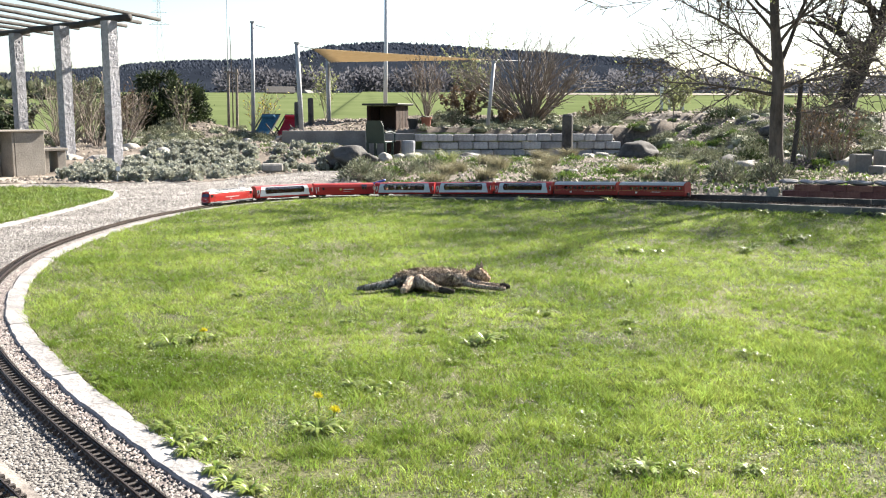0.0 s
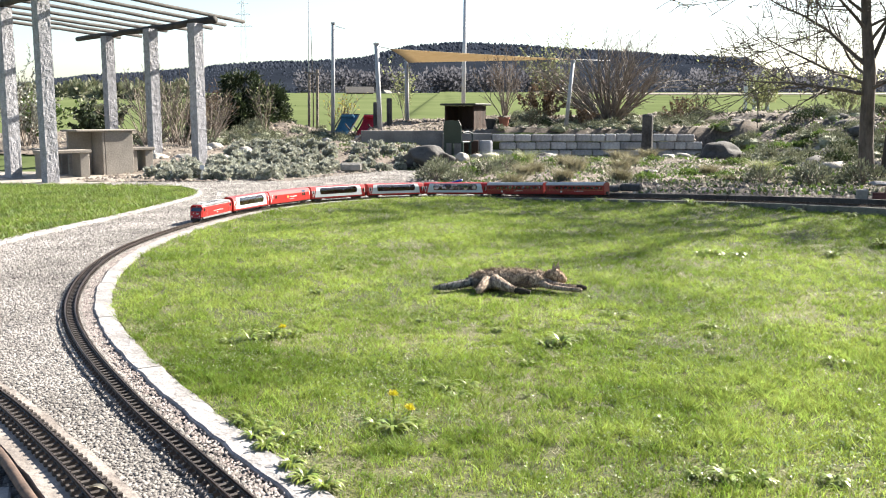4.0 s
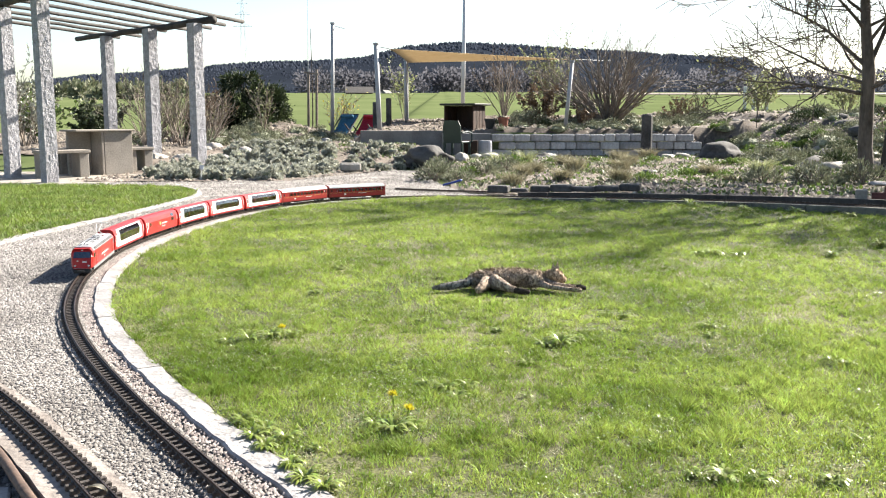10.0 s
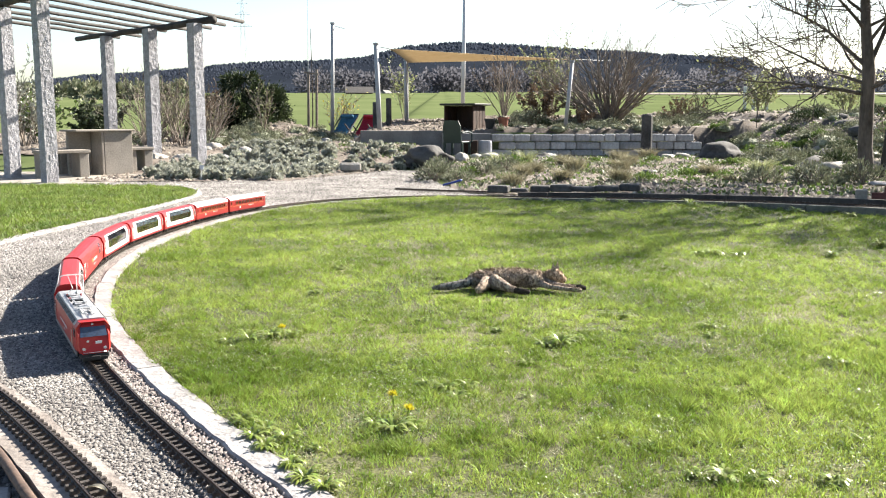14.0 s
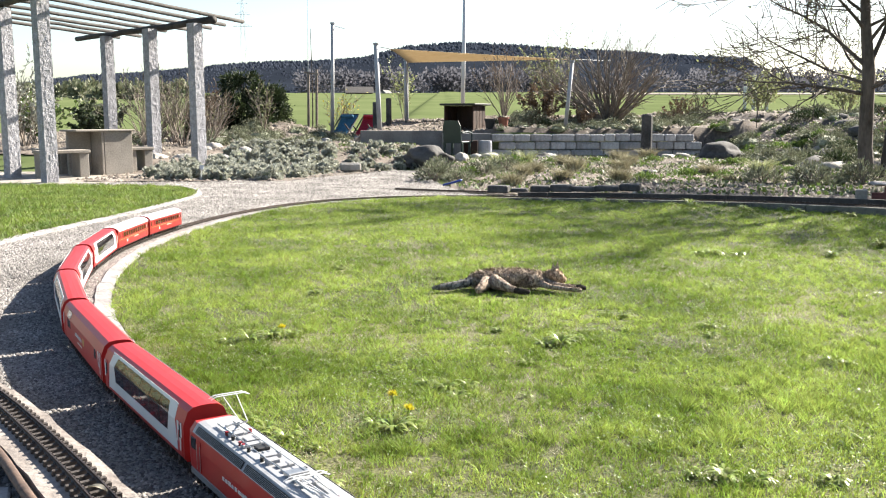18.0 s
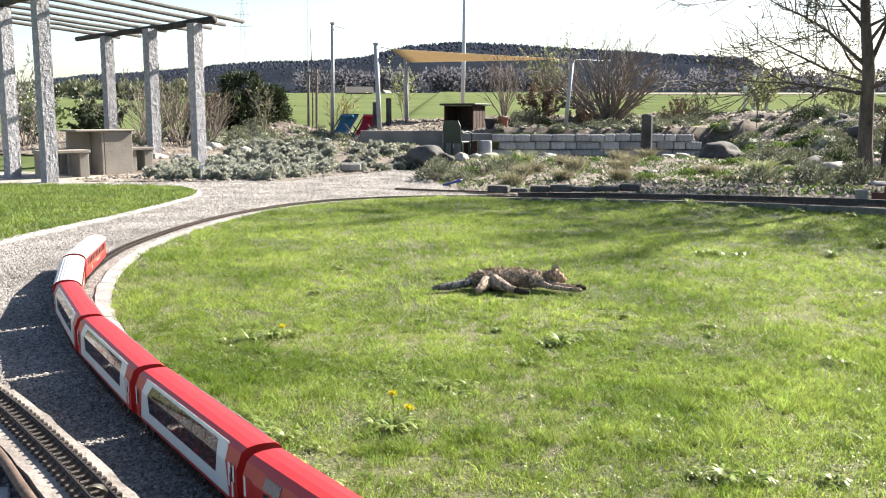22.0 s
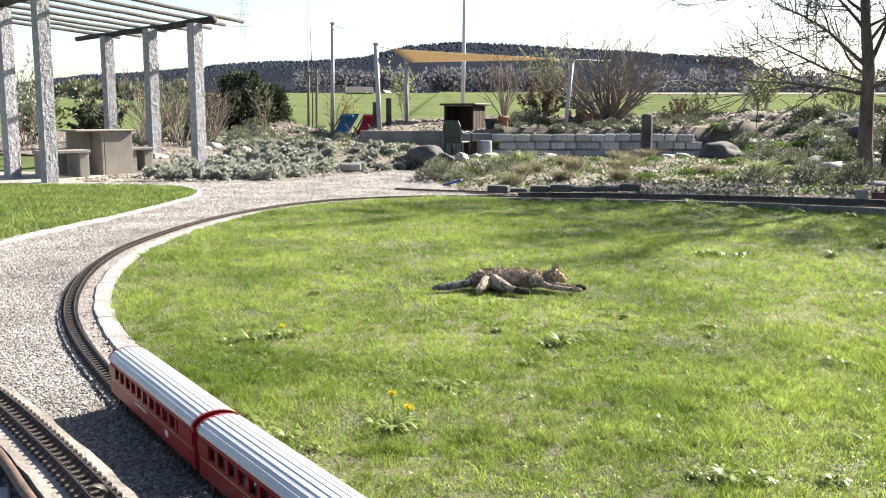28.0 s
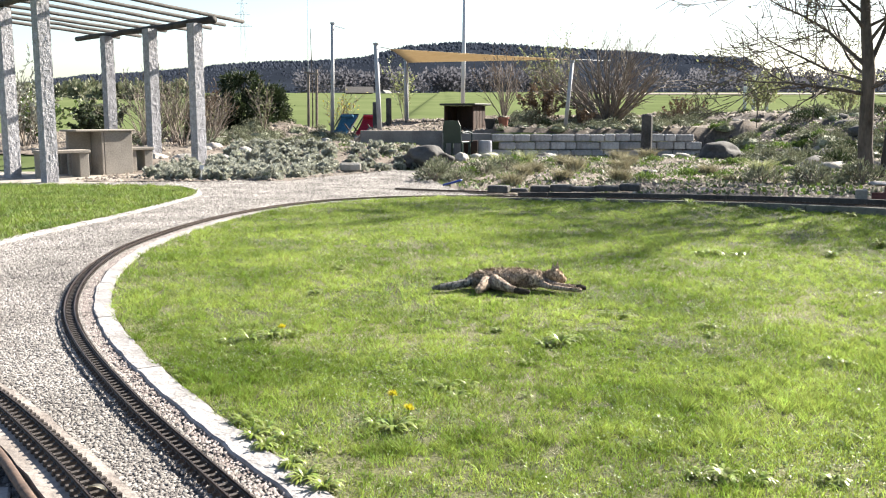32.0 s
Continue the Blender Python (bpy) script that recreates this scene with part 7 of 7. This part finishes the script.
# ---- the cat asleep on the lawn ----
def tabby(name, dark, mid, pale, scale, shift):
    """Short fur with broken dark swirls over brown and cream."""
    m = surface(name, mid, pale, 30, 0.95, 0.5, 140, vary=0.3, island=True, spec=0.15)
    nt = m.node_tree
    bsdf = nt.nodes["Principled BSDF"]
    old = bsdf.inputs["Base Color"].links[0].from_socket
    swirl = nt.nodes.new("ShaderNodeTexNoise")
    swirl.inputs["Scale"].default_value, swirl.inputs["Distortion"].default_value, swirl.inputs["Detail"].default_value = scale, 2.2, 3.0
    coord = nt.nodes.new("ShaderNodeTexCoord")
    shifted = nt.nodes.new("ShaderNodeMapping")
    shifted.inputs["Location"].default_value, shifted.inputs["Scale"].default_value = (shift, 0, 0), (1.5, 0.8, 0.8)
    nt.links.new(coord.outputs["Object"], shifted.inputs[0])
    nt.links.new(shifted.outputs[0], swirl.inputs[0])
    ramp = nt.nodes.new("ShaderNodeValToRGB")
    ramp.color_ramp.elements[0].position, ramp.color_ramp.elements[0].color = 0.36, (1, 1, 1, 1)
    ramp.color_ramp.elements[1].position, ramp.color_ramp.elements[1].color = 0.6, (0, 0, 0, 1)
    nt.links.new(swirl.outputs[0], ramp.inputs[0])
    mix = nt.nodes.new("ShaderNodeMix")
    mix.data_type = "RGBA"
    nt.links.new(ramp.outputs[0], mix.inputs["Factor"])
    nt.links.new(old, mix.inputs["A"])
    mix.inputs["B"].default_value = (*dark, 1)
    nt.links.new(mix.outputs["Result"], bsdf.inputs["Base Color"])
    return m


FUR = tabby("tabby_fur", (0.107, 0.0769, 0.0592), (0.239, 0.176, 0.126), (0.491, 0.403, 0.315), 40.0, 0.6)
FUR_LEG = tabby("pale_tabby_fur", (0.126, 0.0945, 0.0725), (0.252, 0.189, 0.139), (0.416, 0.34, 0.271), 40.0, 2.0)
FUR_HEAD = tabby("brown_head_fur", (0.107, 0.0693, 0.0473), (0.265, 0.176, 0.113), (0.473, 0.353, 0.252), 42.0, 3.0)
FUR_DARK = surface("dark_paw_fur", (0.0126, 0.0107, 0.00945), (0.0441, 0.0365, 0.0315), 40, 0.95, vary=0.3, island=True, spec=0.15)
FUR_TAIL = tabby("grey_tail_fur", (0.0378, 0.0347, 0.0315), (0.126, 0.12, 0.11), (0.315, 0.302, 0.284), 30.0, 1.0)


def furred(name, pts, radii, material, parent, hairs, seed, length=0.011, tall=1.0):
    """A rounded limb with a coat of short hairs laid towards its end."""
    g = Geo()
    g.tube(pts, radii, 14)
    g.v = [(x, y, z * tall) for x, y, z in g.v]
    r = np.random.default_rng(seed)
    pos, aim = [], []
    for _ in range(hairs):
        i = int(r.integers(0, len(pts) - 1))
        u = float(r.random())
        a, b = Vector(pts[i]), Vector(pts[i + 1])
        d = (b - a).normalized()
        rad = radii[i] * (1 - u) + radii[i + 1] * u
        side = d.cross(Vector((0, 0, 1))).normalized()
        up = side.cross(d)
        t = r.uniform(0, 6.28)
        out = side * math.cos(t) + up * math.sin(t)
        q = a.lerp(b, u) + out * rad * 0.95
        pos.append((q.x, q.y, q.z * tall))
        aim.append(out * 0.35 - d * 0.7 + Vector(r.normal(0, 0.25, 3)))
    ob = part(name, g, material, parent, smooth=True)
    part("coat", leaves(np.array(pos), np.array(aim), length, 0.0014, r, 0.08), material, ob)
    return ob


cat = thing("cat", "brown tabby cat lying asleep on its side on the lawn", "cat")
furred("torso", [(-0.255, 0.03, 0.038), (-0.235, 0.03, 0.042), (-0.19, 0.035, 0.05), (-0.13, 0.035, 0.054), (-0.06, 0.03, 0.055), (0.0, 0.02, 0.053), (0.045, 0.01, 0.05), (0.08, 0.0, 0.044)],
       [0.016, 0.036, 0.05, 0.053, 0.052, 0.05, 0.046, 0.03], FUR, cat, 5200, 1, 0.019, 0.76)
furred("shoulder", [(0.0, -0.02, 0.05), (0.03, -0.028, 0.045), (0.06, -0.03, 0.036)], [0.026, 0.034, 0.02], FUR, cat, 500, 9, 0.011, 0.9)
head = furred("head", [(0.075, 0.0, 0.05), (0.095, -0.002, 0.056), (0.12, -0.006, 0.056), (0.142, -0.016, 0.047), (0.162, -0.026, 0.038)], [0.022, 0.034, 0.035, 0.026, 0.012], FUR_HEAD, cat, 1000, 2, 0.008, 0.95)
for x, y, lean in ((0.128, 0.016, 0.006), (0.108, -0.02, -0.002)):
    g = Geo()
    g.add([(x - 0.014, y, 0.08), (x + 0.012, y - 0.006, 0.078), (x + 0.003, y + 0.011, 0.078), (x + lean, y + 0.003, 0.118)], [(0, 1, 3), (1, 2, 3), (2, 0, 3), (0, 2, 1)])
    part("ear", g, FUR, head)
furred("tail", [(-0.24, 0.02, 0.034), (-0.29, 0.0, 0.024), (-0.34, -0.02, 0.018), (-0.39, -0.035, 0.015), (-0.435, -0.045, 0.012)], [0.02, 0.018, 0.017, 0.013, 0.006], FUR_TAIL, cat, 700, 3)
furred("foreleg", [(0.045, -0.02, 0.036), (0.11, -0.05, 0.024), (0.17, -0.068, 0.018), (0.2, -0.075, 0.016)], [0.02, 0.012, 0.0095, 0.009], FUR_LEG, cat, 420, 4, 0.008)
furred("forepaw", [(0.2, -0.075, 0.016), (0.22, -0.08, 0.015), (0.243, -0.085, 0.013)], [0.011, 0.013, 0.008], FUR_DARK, cat, 160, 14, 0.006)
furred("foreleg", [(0.03, -0.035, 0.032), (0.085, -0.085, 0.02), (0.15, -0.112, 0.016), (0.19, -0.12, 0.014), (0.215, -0.126, 0.012)], [0.018, 0.011, 0.009, 0.01, 0.007], FUR_LEG, cat, 420, 5, 0.008)
furred("hindleg", [(-0.19, -0.01, 0.03), (-0.205, -0.05, 0.026), (-0.228, -0.095, 0.018), (-0.24, -0.13, 0.014)], [0.03, 0.024, 0.016, 0.012], FUR_LEG, cat, 420, 6, 0.008)
furred("hindleg", [(-0.16, -0.02, 0.034), (-0.135, -0.06, 0.03), (-0.1, -0.105, 0.02), (-0.075, -0.13, 0.016)], [0.034, 0.027, 0.017, 0.013], FUR_LEG, cat, 420, 7, 0.008)
furred("hind_paw", [(-0.078, -0.13, 0.016), (-0.05, -0.148, 0.015), (-0.018, -0.16, 0.013)], [0.013, 0.014, 0.009], FUR_DARK, cat, 200, 8, 0.006)
cat.matrix_basis = pose(0.385, 4.1, level(4.1) + 0.012, 0.8, 0, 3)


# ---- weeds in the lawn ----
def rosette(seed, n, length, width, rise, toothed=True):
    """Arching leaves round one crown, their edges cut into teeth."""
    r = np.random.default_rng(seed)
    v, f = [], []
    for i in range(n):
        a = 6.283 * i / n + r.uniform(-0.5, 0.5)
        l, w = length * r.uniform(0.45, 1.25), width * r.uniform(0.7, 1.25)
        up, droop = rise * r.uniform(0.4, 1.3), r.uniform(0.3, 1.0)
        d = np.array([math.cos(a), math.sin(a), 0.0])
        s = np.array([-math.sin(a), math.cos(a), 0.0])
        k = len(v)
        steps = 9
        for j in range(steps):
            u = j / (steps - 1)
            ww = math.sin(math.pi * min(1.0, 0.12 + 0.88 * u ** 1.4)) * (0.55 if toothed and j % 2 else 1.0)
            c = d * l * u + np.array([0, 0, 1]) * l * up * (1.6 * u - (0.9 + droop * 0.7) * u * u)
            tilt = np.array([0, 0, 1]) * w * ww * 0.35
            v += [c - s * w * ww + tilt, c + s * w * ww + tilt]
        f += [(k + 2 * j, k + 2 * j + 1, k + 2 * j + 3, k + 2 * j + 2) for j in range(steps - 1)]
    return np.array(v), np.array(f)


def weed(name, seed, n, length, width, rise, label, material=WEED, toothed=True):
    ob = thing(name, label, "weed", name + " plants in the lawn")
    part("leaf_rosette", rosette(seed, n, length, width, rise, toothed), material, ob)
    return ob


kinds = [weed("dandelion_weed", 1, 44, 0.05, 0.0048, 0.75, "leafy toothed dandelion rosette in the lawn"), weed("plantain_weed", 2, 26, 0.036, 0.0052, 0.95, "broad-leaved weed rosette in the lawn", toothed=False),
         weed("clover_weed", 3, 80, 0.04, 0.0034, 0.75, "small leafy weed clump in the lawn", toothed=False)]
spots = [(-0.67, 3.13, 1.2, 0), (-0.6, 3.17, 1.1, 0), (-0.53, 3.2, 0.9, 1), (-0.74, 3.1, 0.8, 2), (-0.43, 2.17, 0.9, 2), (-0.5, 2.24, 0.9, 2), (-0.37, 2.1, 1.0, 1), (-0.41, 2.05, 0.9, 2), (-0.45, 2.12, 0.8, 0), (-0.12, 2.17, 1.15, 0), (-0.07, 2.2, 0.8, 2),
         (-0.17, 2.2, 0.9, 1), (0.01, 2.53, 1.0, 2), (0.07, 2.56, 0.9, 2), (-0.05, 2.58, 0.9, 2), (0.04, 2.45, 0.7, 0), (0.23, 2.46, 0.5, 1), (0.4, 3.07, 1.3, 0), (0.34, 3.05, 0.9, 0), (0.46, 3.12, 1.0, 1), (0.64, 3.55, 0.9, 2), (0.7, 3.52, 0.8, 0),
         (-0.08, 3.42, 0.8, 2), (-0.56, 4.0, 0.9, 2), (-0.29, 1.85, 1.0, 2), (-0.24, 1.8, 0.9, 0), (-0.33, 1.93, 0.9, 2), (1.53, 5.19, 1.5, 0), (1.65, 5.12, 1.3, 1), (1.45, 5.22, 1.0, 1), (0.98, 3.33, 0.8, 0), (1.03, 3.3, 0.6, 1), (0.55, 2.24, 0.75, 1),
         (0.58, 2.22, 0.5, 0), (1.22, 2.82, 0.9, 1), (1.26, 2.8, 0.7, 0), (2.18, 5.12, 1.3, 0), (2.25, 5.2, 1.2, 1), (2.58, 5.41, 1.7, 0), (2.7, 5.5, 1.4, 1), (1.21, 4.13, 0.9, 0), (0.59, 1.85, 0.9, 0), (0.66, 1.84, 0.8, 2), (0.81, 1.83, 0.8, 2), (0.53, 1.87, 0.7, 1), (0.26, 2.82, 0.6, 2), (-0.53, 4.7, 0.9, 2), (0.2, 3.27, 0.7, 2)]
wr = random.Random(17)
lawn_edge = [main_line.beside(u, 0.3) for u in np.arange(1.2, s_a, 0.19)]
spots += [(q[0] + wr.uniform(-0.1, 0.1), q[1] - wr.uniform(0.0, 0.12), wr.uniform(1.0, 1.8), wr.randrange(3)) for q in lawn_edge]
for q in scatter(lawn_poly, 110, rng, in_sight):
    spots.append((q[0], q[1], wr.uniform(0.25, 0.65), wr.randrange(3)))
seen = set()
for x, y, size, k in spots:
    m = pose(x, y, float(turf(x, y)) + 0.003, 0, 0, wr.uniform(0, 360))
    if k in seen:
        ob = copy_thing(kinds[k], m)
    else:
        ob = kinds[k]
        ob.matrix_basis = m
        seen.add(k)
    ob.scale = (size, size, size)
PETAL = surface("dandelion_yellow", (0.535, 0.454, 0.0126), (0.598, 0.535, 0.0441), 40, 0.6, through_light=0.3)
flower = thing("dandelion_flower", "open yellow dandelion flower on its stalk", "flower", "dandelions in the lawn")
r9 = np.random.default_rng(2)
d = r9.normal(size=(150, 3))
d[:, 2] = np.abs(d[:, 2]) * 0.6 + 0.15
part("petals", leaves(np.zeros((150, 3)) + [0, 0, 0.056], d, 0.013, 0.0016, r9), PETAL, flower)
g = Geo()
g.tube([(0, 0, 0), (0.003, 0, 0.03), (0, 0, 0.056)], [0.003, 0.0025, 0.002], 6)
part("stalk", g, WEED, flower)
flower.matrix_basis = pose(-0.132, 2.34, level(2.34) - 0.012)
copy_thing(flower, pose(-0.1, 2.26, level(2.26) - 0.022, 12, 8, 40))
copy_thing(flower, pose(-0.56, 3.18, level(3.18) - 0.02, -10, 8, 70))
# pale clover and moss patches; the pale flecks also stand in for glints
xy = scatter(lawn_poly, 80000, rng, in_sight)
keep = (patchy(xy[:, 0], xy[:, 1], 2.3, 21.0) + 0.5 * patchy(xy[:, 0], xy[:, 1], 7.0, 5.0)) > 0.16 + 0.5 * (rng.random(len(xy)) - 0.75)
q = xy[keep]
n = len(q)
d = rng.normal(size=(n, 3)) * [1, 1, 0.35] + [0, 0, 0.3]
v, f = leaves(np.c_[q, turf(q[:, 0], q[:, 1]) + 0.008 + 0.012 * rng.random(n)], d, 0.0064, 0.0021, rng)
CLOVER_GLINT = surface("pale_clover_and_glint", (0.107, 0.151, 0.0567), (0.239, 0.277, 0.139), 2, 0.55, vary=0.5, island=True, through_light=0.3)
tagged(part("clover", (v, f), CLOVER_GLINT, kind="stuff"), "pale low clover and moss patches, with flecks standing in for glints on the lawn", "clover")


# the plan is drawn to a scale of its own: bring it to metres
for ob in list(scene.objects):
    if ob.parent is None and ob.type in {"MESH", "EMPTY"}:
        ob.location = ob.location * SITE
        ob.scale = ob.scale * SITE


def motions():
    times = [0.4 * i for i in range(81)]
    for ob, back, half in TRAIN:
        rows = []
        for t in times:
            s = float(np.interp(t, *WAY)) - back
            a, b = main_line.at(s + half), main_line.at(s - half)
            c = (a + b) / 2
            d = a - b
            yaw = math.degrees(math.atan2(d[1], d[0]))
            tilt = -math.degrees(math.atan2(d[2], math.hypot(d[0], d[1])))
            rows.append((t, pose(c[0] * SITE, c[1] * SITE, (c[2] + 0.0162) * SITE, 0, tilt, yaw)))
        walk(ob, rows)


motions()
